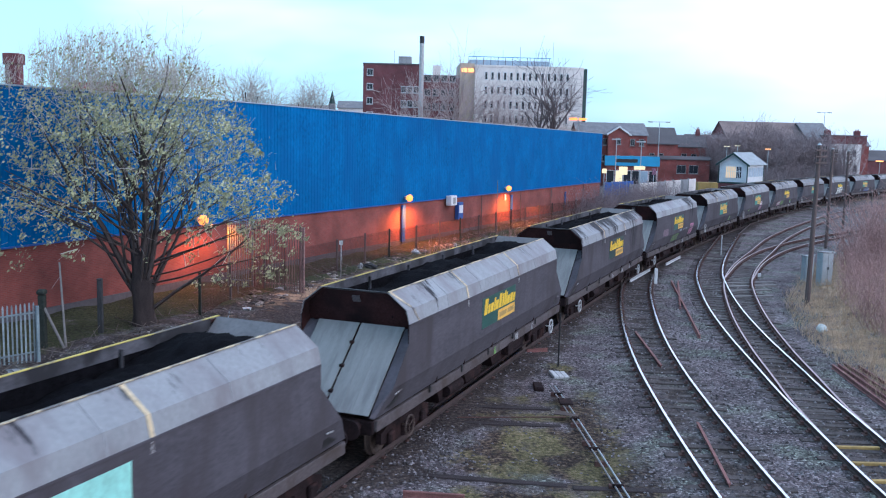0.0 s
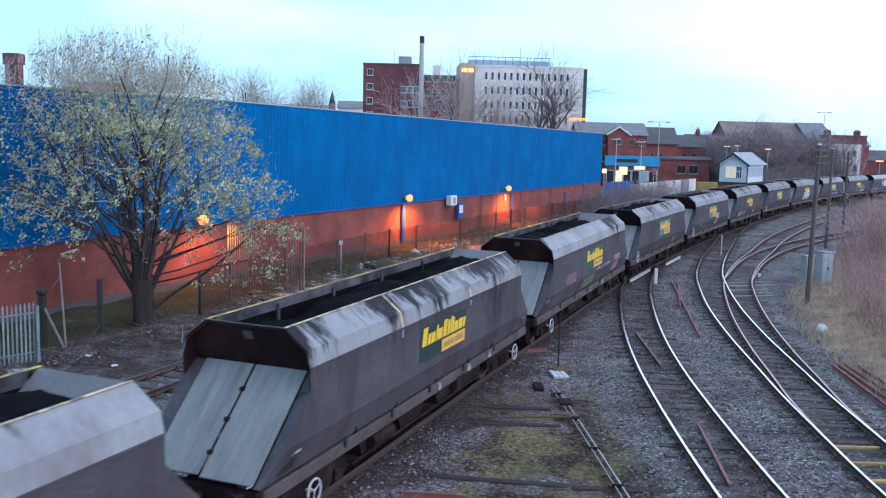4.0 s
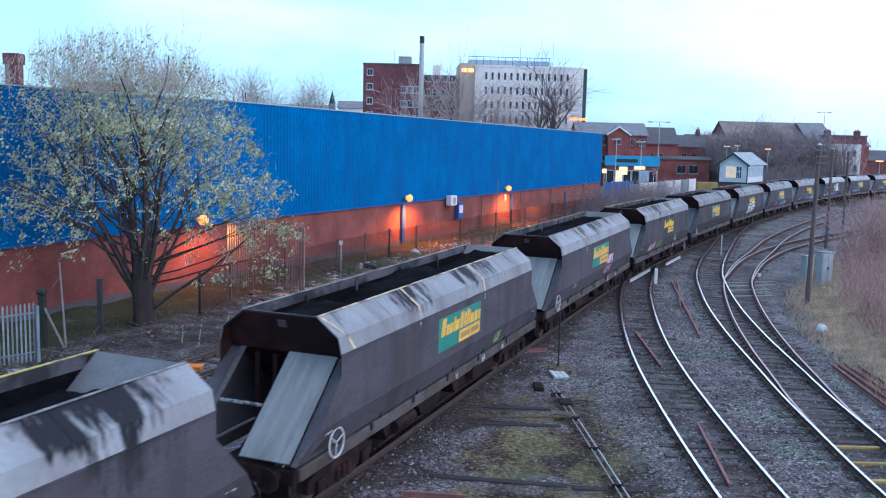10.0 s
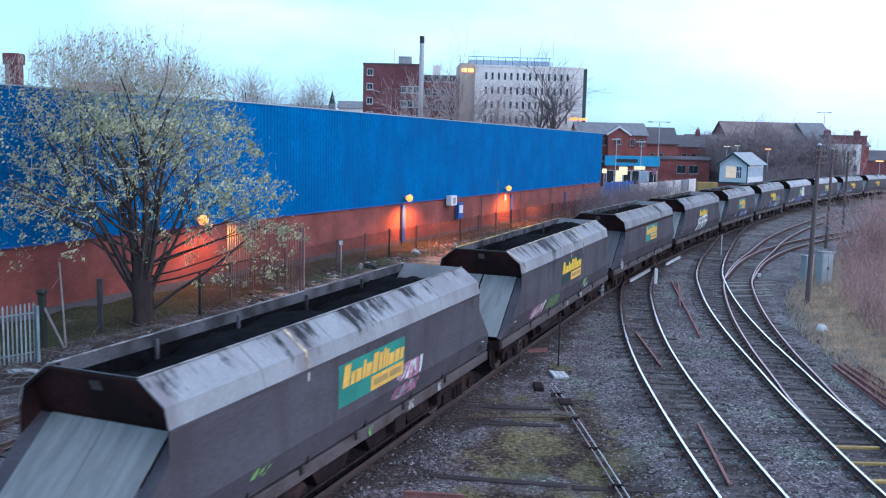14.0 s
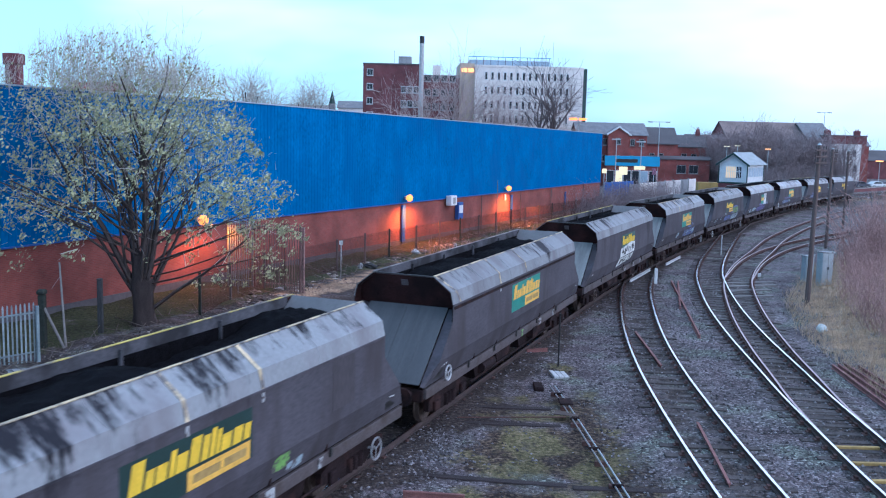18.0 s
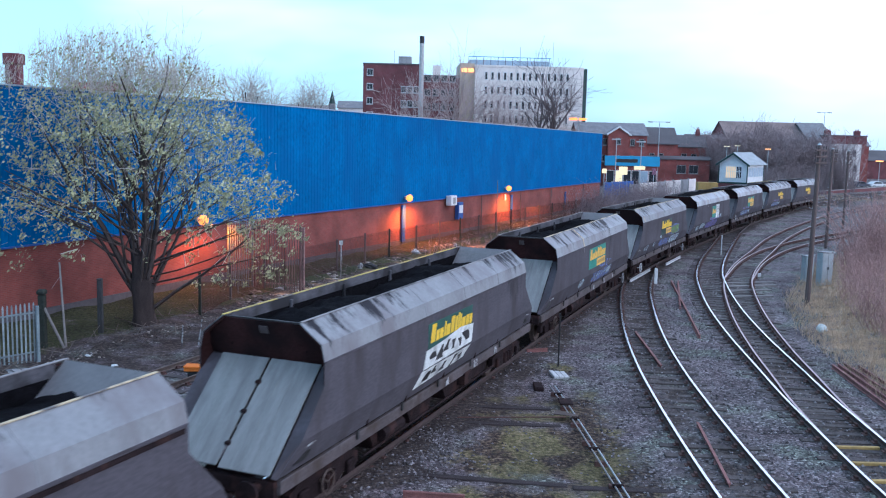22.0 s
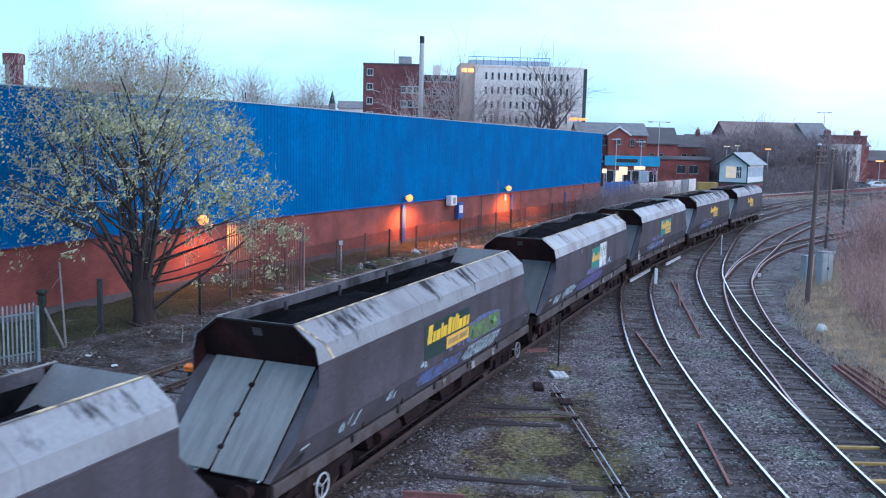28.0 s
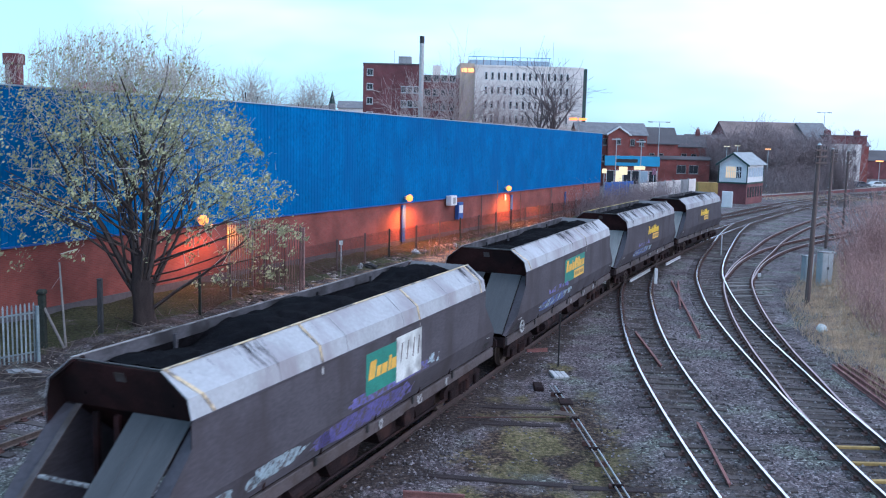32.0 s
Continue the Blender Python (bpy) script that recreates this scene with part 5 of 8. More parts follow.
    if k == 4:
        blob(w, 8.0, 9.6, 1.42, 1.83, M["pink"], 31, 0.003)
        blob(w, 8.2, 9.5, 1.88, 2.32, M["pink"], 34, 0.003)
        scribble(w, "spray", 8.1, 9.6, 1.88, 2.35, M["white"], 35, 6)
        scribble(w, "spray", 8.0, 9.3, 1.45, 1.84, M["skyblue"], 32, 4)
        scribble(w, "spray", 2.2, 2.8, 1.5, 1.84, M["lime"], 33, 3)
    if k == 2:
        blob(w, 11.3, 12.7, 1.88, 2.15, M["pink"], 41, 0.003)
        blob(w, 11.0, 12.6, 1.35, 1.83, M["pink"], 42, 0.003)
        blob(w, 2.0, 3.7, 1.90, 2.34, M["pink_faint"], 48, 0.003)
        blob(w, 5.2, 7.4, 1.30, 1.80, M["lime_dark"], 43, 0.003)
        scribble(w, "spray", 7.4, 10.0, 1.88, 2.0, M["skyblue"], 45, 5)
    if k == 3:
        blob(w, 10.2, 10.8, 1.3, 1.7, M["lime"], 47, 0.003)
    if k == 5:
        blob(w, 3.6, 5.4, 1.30, 1.82, M["lime_dark"], 51, 0.003)
        blob(w, 1.5, 3.3, 1.30, 1.82, M["pink"], 54, 0.003)
        scribble(w, "spray", 1.6, 3.2, 1.32, 1.84, M["white"], 55, 5)
        blob(w, 9.3, 9.9, 1.42, 1.80, M["lime"], 52, 0.003)
        blob(w, 9.9, 10.5, 1.26, 1.5, M["skyblue"], 53, 0.003)
    if k == 8:
        blob(w, 6.3, 10.4, 1.28, 1.82, M["blue_spray"], 62, 0.003)
        scribble(w, "spray", 6.6, 10.2, 1.34, 1.84, M["skyblue"], 63, 7)
        blob(w, 3.9, 4.7, 1.42, 1.80, M["skyblue"], 64, 0.003)
        scribble(w, "spray", 7.4, 9.6, 1.88, 2.2, M["blue_spray"], 65, 5)
    if k in (11, 12):
        blob(w, 2.0, 6.0, 1.4, 1.83, M["blue_spray"], 70 + k, 0.003)
        scribble(w, "spray", 2.0, 6.8, 1.45, 1.84, M["skyblue"], 90 + k, 6)
        scribble(w, "spray", 3.0, 6.0, 1.9, 2.2, M["violet"], 80 + k, 8)


FIRST = build_wagon()
WAGONS = {}
for k in range(-1, 14):
    WAGONS[k] = FIRST if k == -1 else copy_thing(FIRST, Matrix())
# where coal was spilt over each wagon's side (metres from its leading end)
SPILT = {1: 11.2, 2: 12.0, 5: 3.1, 7: 12.4, 8: 10.0, 4: 12.6, 11: 8.6}
for k in range(-1, 14):
    dress(WAGONS[k], k)
    # last value is slope tone; the tail wagons' is raised further to put highlight in
    shade = ((k * 0.37) % 1.0, 0.5 + {1: 0.085, 5: 0.03, 12: 0.06, 13: 0.04, 0: -0.03, -1: -0.04, 3: 0.03, 10: -0.05}.get(k, 0.0), SPILT.get(k, 42.0) / 14.0, {10: 1.45, 11: 1.55, 12: 1.4, 13: 1.35, 6: 0.85, 9: 1.02, 8: 1.08, 7: 0.9, 3: 0.97, 2: 1.08, 0: 1.05, 4: 1.05}.get(k, 1.0))
    for ob in WAGONS[k].children:
        ob.color = shade if ob.name.startswith(("upper_slope", "slope_seam")) else (*shade[:3], 1.0)

# metres that the train has gone, every two seconds
GONE = (0.0, 11.14, 22.67, 34.26, 45.88, 57.47, 69.13, 80.89, 92.94, 105.26, 117.72, 130.27, 142.65, 154.85, 166.55, 177.82, 188.51)
PITCH = 18.026


def travelled(t):
    """Metres that the train has gone since the start, gliding through the two-second marks."""
    i = min(len(GONE) - 2, int(t / 2))
    p = [GONE[max(0, min(len(GONE) - 1, i + j))] for j in (-1, 0, 1, 2)]
    if i == 0:
        p[0] = 2 * p[1] - p[2]
    if i == len(GONE) - 2:
        p[3] = 2 * p[2] - p[1]
    f = t / 2 - i
    a, b = (p[2] - p[0]) / 2, (p[3] - p[1]) / 2
    return (2 * f**3 - 3 * f**2 + 1) * p[1] + (f**3 - 2 * f**2 + f) * a + (3 * f**2 - 2 * f**3) * p[2] + (f**3 - f**2) * b


def wagon_pose(s):
    a, b = on_line(s + BOGIES[0]), on_line(s + BOGIES[1])
    u = (b - a).normalized()
    v = Vector((0, 0, 1)).cross(u).normalized()
    w = u.cross(v)
    o = a - u * BOGIES[0]
    return Matrix(((u.x, v.x, w.x, o.x), (u.y, v.y, w.y, o.y), (u.z, v.z, w.z, o.z), (0, 0, 0, 1)))


def motions():
    gone = [travelled(t) for t in np.arange(0, 32.01, 0.5)]
    fine = [travelled(t) for t in np.arange(0, 32.001, 0.1)]
    for k, w in WAGONS.items():
        walk(w, [(i * 0.5, wagon_pose(1.5255 + k * PITCH - g)) for i, g in enumerate(gone)])
        for bogie in w.children:
            if bogie.name.startswith("bogie"):
                for axle in bogie.children:
                    if axle.name.startswith("wheelset"):
                        at = axle.location.copy()
                        walk(axle, [(i * 0.1, Matrix.Translation(at) @ Matrix.Rotation(-g / 0.46, 4, "Y")) for i, g in enumerate(fine)])


# ---- plants ----
class Strands:
    """Collects many thin tapered three-sided strands into one mesh."""

    def __init__(self, thin=0.0):
        self.v, self.f, self.thin = [], [], thin

    def add(self, p0, p1, r0, r1):
        r0, r1 = max(r0, self.thin), max(r1, self.thin * 0.6)
        d = (p1 - p0)
        if d.length < 1e-5:
            return
        d.normalize()
        a = d.orthogonal().normalized()
        b = d.cross(a)
        i = len(self.v)
        for p, r in ((p0, r0), (p1, r1)):
            for k in (0, 2.094, 4.189):
                q = p + r * (math.cos(k) * a + math.sin(k) * b)
                self.v.append((q.x, q.y, q.z))
        self.f += [(i, i + 1, i + 4, i + 3), (i + 1, i + 2, i + 5, i + 4), (i + 2, i, i + 3, i + 5)]

    def mesh(self, name, mat):
        return raw_mesh(name, self.v, self.f, mat, True)


def leaf_mesh(points, size, rng, mat, name="leaves"):
    vs, fs = [], []
    for p in points:
        n = Vector((rng.gauss(0, 1), rng.gauss(0, 1), rng.gauss(0, 0.8))).normalized()
        a = n.orthogonal().normalized()
        b = n.cross(a)
        s = size * rng.uniform(0.5, 1.4)
        i = len(vs)
        for u, w in ((-1, 0), (-0.2, 0.55), (1, 0), (-0.2, -0.55)):
            q = p + a * u * s + b * w * s + n * 0.12 * s * abs(w)
            vs.append((q.x, q.y, q.z))
        fs.append((i, i + 1, i + 2, i + 3))
    return raw_mesh(name, vs, fs, mat)


def grow(wood, twigs, tips, rng, p, d, length, r, level, kids, top, lift=0.12, wob=0.16, room=None):
    """One limb and, along it, its side limbs."""
    seg = 4 if level < top else 3
    q, pts = p.copy(), [p.copy()]
    step = length / seg
    for i in range(seg):
        d = (d + Vector((rng.gauss(0, wob), rng.gauss(0, wob), rng.gauss(0, wob * 0.6) + lift))).normalized()
        n = q + d * step
        if room and level and room(n) > 1.0:
            n = q + d * step * 0.35
        r1 = r * (1 - 0.62 * (i + 1) / seg)
        r0 = r * (1 - 0.62 * i / seg)
        (wood if level < 2 else twigs).add(q, n, r0, r1 if level < 2 else r1 * 0.8)
        q = n
        pts.append(q.copy())
    if level >= top:
        tips += pts[1:]
        return
    for k in range(kids[level]):
        f = rng.uniform(0.25, 1.0) if level else rng.uniform(0.35, 1.0)
        i = min(seg - 1, int(f * seg))
        at = pts[i].lerp(pts[i + 1], f * seg - i)
        side = d.orthogonal().normalized()
        side.rotate(Matrix.Rotation(rng.uniform(0, 6.283), 3, d))
        nd = (d * rng.uniform(0.5, 0.95) + side * rng.uniform(0.5, 1.0)).normalized()
        grow(wood, twigs, tips, rng, at, nd, length * rng.uniform(0.5, 0.78), r * rng.uniform(0.38, 0.55) * (1 - 0.4 * f), level + 1, kids, top, lift, wob, room)


def build_bare_tree(x, y, height, spread, seed, label, mat="twig", thick=1.0, z=None, kids=(8, 8, 9, 4), name="bare_tree"):
    rng = random.Random(seed)
    tr = thing(name, label, "tree", Matrix.Translation((x, y, gz(x, y) if z is None else z)), group="bare trees")
    wood, twigs, tips = Strands(0.07), Strands(0.032 * thick), []
    height *= 1.22
    stem = height * 0.28
    wood.add(Vector((0, 0, -0.2)), Vector((0, 0, stem)), 0.03 * height * 0.7, 0.022 * height * 0.7)
    for k in range(kids[0]):
        t = 6.283 * k / kids[0] + rng.uniform(-0.4, 0.4)
        d = Vector((math.cos(t) * spread / height * rng.uniform(0.5, 1.3), math.sin(t) * spread / height * rng.uniform(0.5, 1.3), 1)).normalized()
        grow(wood, twigs, tips, rng, Vector((0, 0, stem * rng.uniform(0.75, 1.0))), d, height * rng.uniform(0.36, 0.46), 0.012 * height * thick, 1, kids, 3, 0.05, 0.18)
    part("trunk", wood.mesh("trunk", M["bark"] if mat == "twig" else M[mat]), None, tr)
    part("crown", twigs.mesh("crown", M[mat]), None, tr, "bare twigs")
    return tr


def build_willow():
    """The big tree by the fence: several stems from one foot, fine twigs, small yellow-green leaves."""
    rng = random.Random(11)
    tr = thing("tree", "many-stemmed tree with bare top twigs and small yellow-green spring leaves", "tree", Matrix.Translation((-12.1, 36.6, GROUND)))
    wood, twigs, tips = Strands(), Strands(0.006), []
    foot = bmesh.new()
    # stout foot that divides low down
    prev = None
    for z, r, ox in ((-0.3, 0.70, 0), (0.0, 0.54, 0), (0.3, 0.45, -0.02), (0.7, 0.41, -0.05), (1.2, 0.41, -0.10), (1.7, 0.43, -0.14), (2.1, 0.31, -0.18), (2.5, 0.20, -0.20), (2.9, 0.08, -0.20)):
        cur = [foot.verts.new((ox + r * (1 + 0.18 * math.sin(3 * t + z)) * math.cos(t), r * (1 + 0.15 * math.cos(4 * t + z)) * math.sin(t), z)) for t in (6.283 * i / 14 for i in range(14))]
        for v in cur:
            v.co *= 1 + 0.16 * noise.noise(Vector((v.co.x * 3, v.co.y * 3, v.co.z * 0.9)))
        if prev:
            for i in range(14):
                foot.faces.new((prev[i], prev[(i + 1) % 14], cur[(i + 1) % 14], cur[i]))
        prev = cur
    foot.faces.new(prev)
    for f in foot.faces:
        f.smooth = True
    part("trunk", foot, M["bark"], tr, "stout dark dividing trunk")
    stems = [(-0.55, -0.15, 1.0, 6.0, 0.19), (-0.25, 0.1, 1.0, 6.9, 0.21), (0.05, -0.1, 1.0, 7.2, 0.19), (0.30, 0.1, 1.0, 6.8, 0.19), (0.60, -0.1, 0.95, 6.2, 0.17),
             (-0.95, 0.1, 0.85, 5.6, 0.16), (0.95, 0.2, 0.8, 5.4, 0.16), (-0.1, 0.6, 1.0, 5.8, 0.15), (0.15, -0.6, 1.0, 5.6, 0.15), (0.45, -0.3, 1.0, 6.3, 0.15), (-0.4, 0.35, 1.0, 6.6, 0.15), (-0.7, -0.3, 1.0, 6.0, 0.14), (0.75, 0.3, 1.0, 5.9, 0.14)]
    def dome(p):
        return math.sqrt(((p.x + 0.3 + 0.12 * max(0.0, p.z - 4.0)) / 5.8) ** 2 + (p.y / 5.0) ** 2 + ((p.z - 5.7) / 6.2) ** 2)

    for dx, dy, dz, ln, r in stems:
        a = Vector((-0.12 + dx * 0.26, dy * 0.26, 1.0 + rng.uniform(0, 0.8)))
        grow(wood, twigs, tips, rng, a, Vector((dx * 0.46, dy * 0.6, dz)).normalized(), ln * 0.96, r * (0.92 if r > 0.16 else 0.62), 0, (7, 6, 6, 4), 3, 0.035, 0.085, dome)
    # low side limbs
    for a, d, ln, r in (((0.2, 0.1, 0.6), (0.9, 0.0, 0.5), 5.2, 0.10), ((-0.2, 0, 2.4), (-0.95, 0.0, 0.35), 5.0, 0.07), ((0, 0.2, 2.3), (0.75, 0.4, 0.5), 5.2, 0.07), ((-0.2, -0.1, 2.9), (-0.8, -0.4, 0.45), 5.0, 0.07), ((-0.3, 0.1, 3.4), (-0.9, 0.3, 0.6), 5.0, 0.07), ((0.3, 0.1, 3.2), (0.9, -0.2, 0.6), 5.0, 0.07), ((0.3, -0.1, 2.6), (0.9, -0.3, 0.3), 4.6, 0.06), ((0.2, 0.0, 1.7), (0.95, -0.1, 0.38), 6.2, 0.05), ((0.2, -0.1, 2.0), (0.95, -0.3, 0.22), 6.0, 0.045), ((0.3, 0.0, 2.4), (0.95, 0.1, 0.45), 6.0, 0.045)):
        grow(wood, twigs, tips, rng, Vector(a), Vector(d).normalized(), ln, r, 1, (5, 6, 5, 4), 3, 0.03, 0.13, dome)
    # the lower crown is open: about half of its twigs are gone
    n = len(twigs.v) // 6
    keep = [i for i in range(n) if twigs.v[6 * i][2] > 9.2 + rng.uniform(-0.5, 0.9) and rng.random() < 0.55 or rng.random() < 0.15]
    thin = Strands(0.005)
    for j, i in enumerate(keep):
        thin.v += twigs.v[6 * i:6 * i + 6]
        thin.f += [(6 * j, 6 * j + 1, 6 * j + 4, 6 * j + 3), (6 * j + 1, 6 * j + 2, 6 * j + 5, 6 * j + 4), (6 * j + 2, 6 * j, 6 * j + 3, 6 * j + 5)]
    twigs = thin
    # fine upright top twigs
    for p in [q for q in tips if q.z > 9.1 for _ in (0, 1)]:
        if rng.random() < 0.75:
            d = Vector((rng.gauss(0, 0.28) - 0.04 * p.x, rng.gauss(0, 0.28), 1)).normalized()
            e = p + d * rng.uniform(0.35, 1.0)
            if dome(e) < 1.04:
                twigs.add(p, e, 0.006, 0.004)
                twigs.add(p.lerp(e, 0.4), p.lerp(e, 0.4) + Vector((rng.gauss(0, 0.15), rng.gauss(0, 0.15), rng.uniform(0.2, 0.5))), 0.005, 0.004)
    part("limb_work", wood.mesh("limb_work", M["limb"]), None, tr, "dark upright limbs")
    part("twig_work", twigs.mesh("twig_work", M["twig"]), None, tr, kind="stuff")
    leaves = []
    for p in tips:
        keep = 0.86 * min(0.20, max(0.15, (11.0 - p.z) / 14.0)) * (2.2 if p.x > 3.3 and p.z < 6.2 else 1.0)
        if p.z > 2.0 and rng.random() < keep:
            for _ in range(rng.choice((5, 10, 18)) if p.z < 8.2 else 6):
                leaves.append(p + Vector((rng.gauss(0, 0.10), rng.gauss(0, 0.10), rng.gauss(0, 0.10))))
    leaves += [q + Vector((rng.gauss(0, 0.2), rng.gauss(0, 0.2), rng.uniform(0, 0.5))) for q in tips if q.z > 7.5 for _ in (0, 1) if rng.random() < 0.6]
    leaves = [q for q in leaves if dome(q) < 0.99 or q.z < 6.0]
    part("crown", leaf_mesh(leaves, 0.064, rng, M["leaf"]), None, tr, "small yellow-green leaves", kind="stuff")
    return tr


build_willow()

# bare trees round the yard and behind the shed
for a in ((20.0, 181, 22.0, 11.0, 3, "dark spreading bare tree before the white block", "twig_dark", 1.15),
          (1.5, 184, 22.5, 8.0, 5, "tall thin bare tree beside the brick chimney", "twig_far", 0.8),
          (8.5, 186, 20.0, 8.0, 6, "bare tree before the white block", "twig_far", 0.8),
          (-5.0, 178, 18.5, 8.0, 7, "bare tree before the dark brick block", "twig_far", 0.8),
          (14.0, 188, 17.0, 7.0, 17, "bare tree before the white block", "twig_far", 0.8),
          (24.0, 187, 13.0, 4.5, 18, "bare tree by the end of the white block", "twig", 0.9),
          (-64.0, 300, 28.0, 10.0, 8, "rounded bare tree behind the shed", "twig", 1.0),
          (-57.0, 305, 25.0, 8.0, 28, "rounded bare tree behind the shed", "twig", 1.0),
          (-45.0, 300, 25.5, 5.0, 9, "small bare tree behind the shed", "twig", 1.0),
          (64.0, 190, 10.5, 6.0, 12, "brown bare tree behind the signal box", "twig_brown", 1.0),
          (71.0, 205, 13.5, 7.0, 13, "brown bare tree behind the signal box", "twig_brown", 1.0),
          (60.0, 196, 9.5, 5.0, 14, "brown bare tree behind the signal box", "twig_brown", 1.0),
          (77.0, 200, 10.0, 6.0, 15, "brown bare tree before the dark hall", "twig_brown", 1.0),
          (74.0, 190, 9.0, 5.0, 20, "brown bare tree before the dark hall", "twig_brown", 1.0),
          (68.0, 183, 8.0, 5.0, 21, "brown bare tree beside the signal box", "twig_brown", 1.0)):
    build_bare_tree(a[0], a[1], a[2], a[3], a[4], a[5], a[6], a[7], kids=(7, 6, 7, 4) if a[1] < 190 and a[0] < 30 else (8, 8, 9, 4))


def thicket(name, label, region, count, hmin, hmax, mat, seed, r=0.012, lean=0.35, forks=3):
    """Stems of one thicket. region gives a random foot (x, y, z)."""
    rng = random.Random(seed)
    s = Strands()
    for _ in range(count):
        x, y, z = region(rng)
        h = rng.uniform(hmin, hmax)
        p = Vector((x, y, z - 0.05))
        d = Vector((rng.gauss(0, lean), rng.gauss(0, lean), 1)).normalized()
        m = p + d * h * 0.55
        e = m + (d + Vector((rng.gauss(0, 0.3), rng.gauss(0, 0.3), -0.1))).normalized() * h * 0.45
        s.add(p, m, r, r * 0.7)
        s.add(m, e, r * 0.7, r * 0.3)
        for _ in range(forks):
            f = rng.uniform(0.2, 1.0)
            a = p.lerp(m, f) if rng.random() < 0.5 else m.lerp(e, f)
            s.add(a, a + Vector((rng.gauss(0, 0.28), rng.gauss(0, 0.28), rng.uniform(0.0, 0.45))) * h * 0.5, r * 0.5, r * 0.2)
    ob = new(name, s.mesh(name, M[mat]))
    return tagged(ob, label, "bush" if "grass" not in name else "grass", kind="stuff")


def bank_z(x, y):
    edge = float(np.interp(y, [20, 30, 38, 46, 60, 80, 140], [13.6, 14.6, 15.6, 18.0, 25.0, 38.0, 95.0]))
    return gz(x, y) + (0.9 * min(1.0, max(0.0, (x - edge) / 6.0)) if y < 75 else 0.0), edge


def bank(lo, hi, y0, y1):
    def pick(rng):
        while True:
            y = y0 + (y1 - y0) * rng.random() ** 1.3
            _, e = bank_z(0, y)
            x = e + rng.uniform(lo, hi)
            if x < 0.62 * y + 4:
                return x, y, bank_z(x, y)[0]
    return pick


thicket("bramble_thicket", "reddish-brown bare bramble thicket on the bank", bank(2.2, 9.0, 26, 60), 4200, 0.7, 2.2, "twig_red", 31, 0.012)
thicket("bramble_thicket", "reddish-brown bare scrub behind the cabinets", bank(1.5, 16.0, 56, 98), 5600, 1.2, 5.0, "twig_red", 32, 0.022)
thicket("scrub", "dark bare scrub along the bank", bank(6.5, 14.0, 50, 100), 1300, 1.8, 4.6, "twig", 33, 0.018)
thicket("dead_grass", "pale straw-coloured dead grass along the siding", bank(-0.5, 6.0, 24, 80), 15000, 0.15, 0.75, "straw", 34, 0.008, 0.5, 1)
thicket("green_tufts", "dull green tufts at the edge of the ballast", bank(-0.8, 1.2, 40, 58), 500, 0.06, 0.22, "grass", 35, 0.008, 0.6, 1)


def strip(lo, hi, y0, y1):
    """Feet beside the shed: lo to hi metres from the line along the rubble."""
    def pick(rng):
        y = rng.uniform(y0, y1)
        x = -9.2 + 0.445 * (y - 38.5) - rng.uniform(lo, hi)
        return x, y, gz(x, y)
    return pick


thicket("rough_grass", "rough green grass strip along the shed", strip(1.2, 6.0, 24, 110), 9000, 0.05, 0.16, "grass", 36, 0.010, 0.6, 1)
thicket("dead_stalks", "dull dead stalks along the old fence", strip(-0.8, 2.2, 26, 115), 1700, 0.1, 0.5, "litter_brown", 37, 0.008, 0.45, 2)
thicket("brush", "bare brown saplings along the shed fence", strip(0.2, 2.6, 60, 118), 320, 0.5, 1.5, "twig_brown", 38, 0.012, 0.2, 3)
thicket("brush", "dense bare brown brush at the end of the shed", lambda g: ((lambda y: (-9.2 + 0.445 * (y - 38.5) - g.uniform(-1.5, 5.0), y, gz(0, y)))(g.uniform(100, 135))), 1700, 1.2, 3.8, "twig_brown", 39, 0.02, 0.25, 3)


def patch(rng):
    y = rng.uniform(15, 31)
    x = 2.1 + rng.gauss(0, 1.5)
    return x, y, GROUND


thicket("moss_tufts", "low yellow-green moss and grass tufts on the old trackbed", patch, 2600, 0.01, 0.045, "grass", 40, 0.010, 0.9, 1)
thicket("weeds", "low weeds along the disused track", lambda g: ((lambda i: (TRACKS["weedy"][i][0] + g.gauss(0, 1.1), TRACKS["weedy"][i][1], GROUND))(g.randrange(40, 110))), 3000, 0.03, 0.12, "litter_brown", 41, 0.009, 0.8, 1)


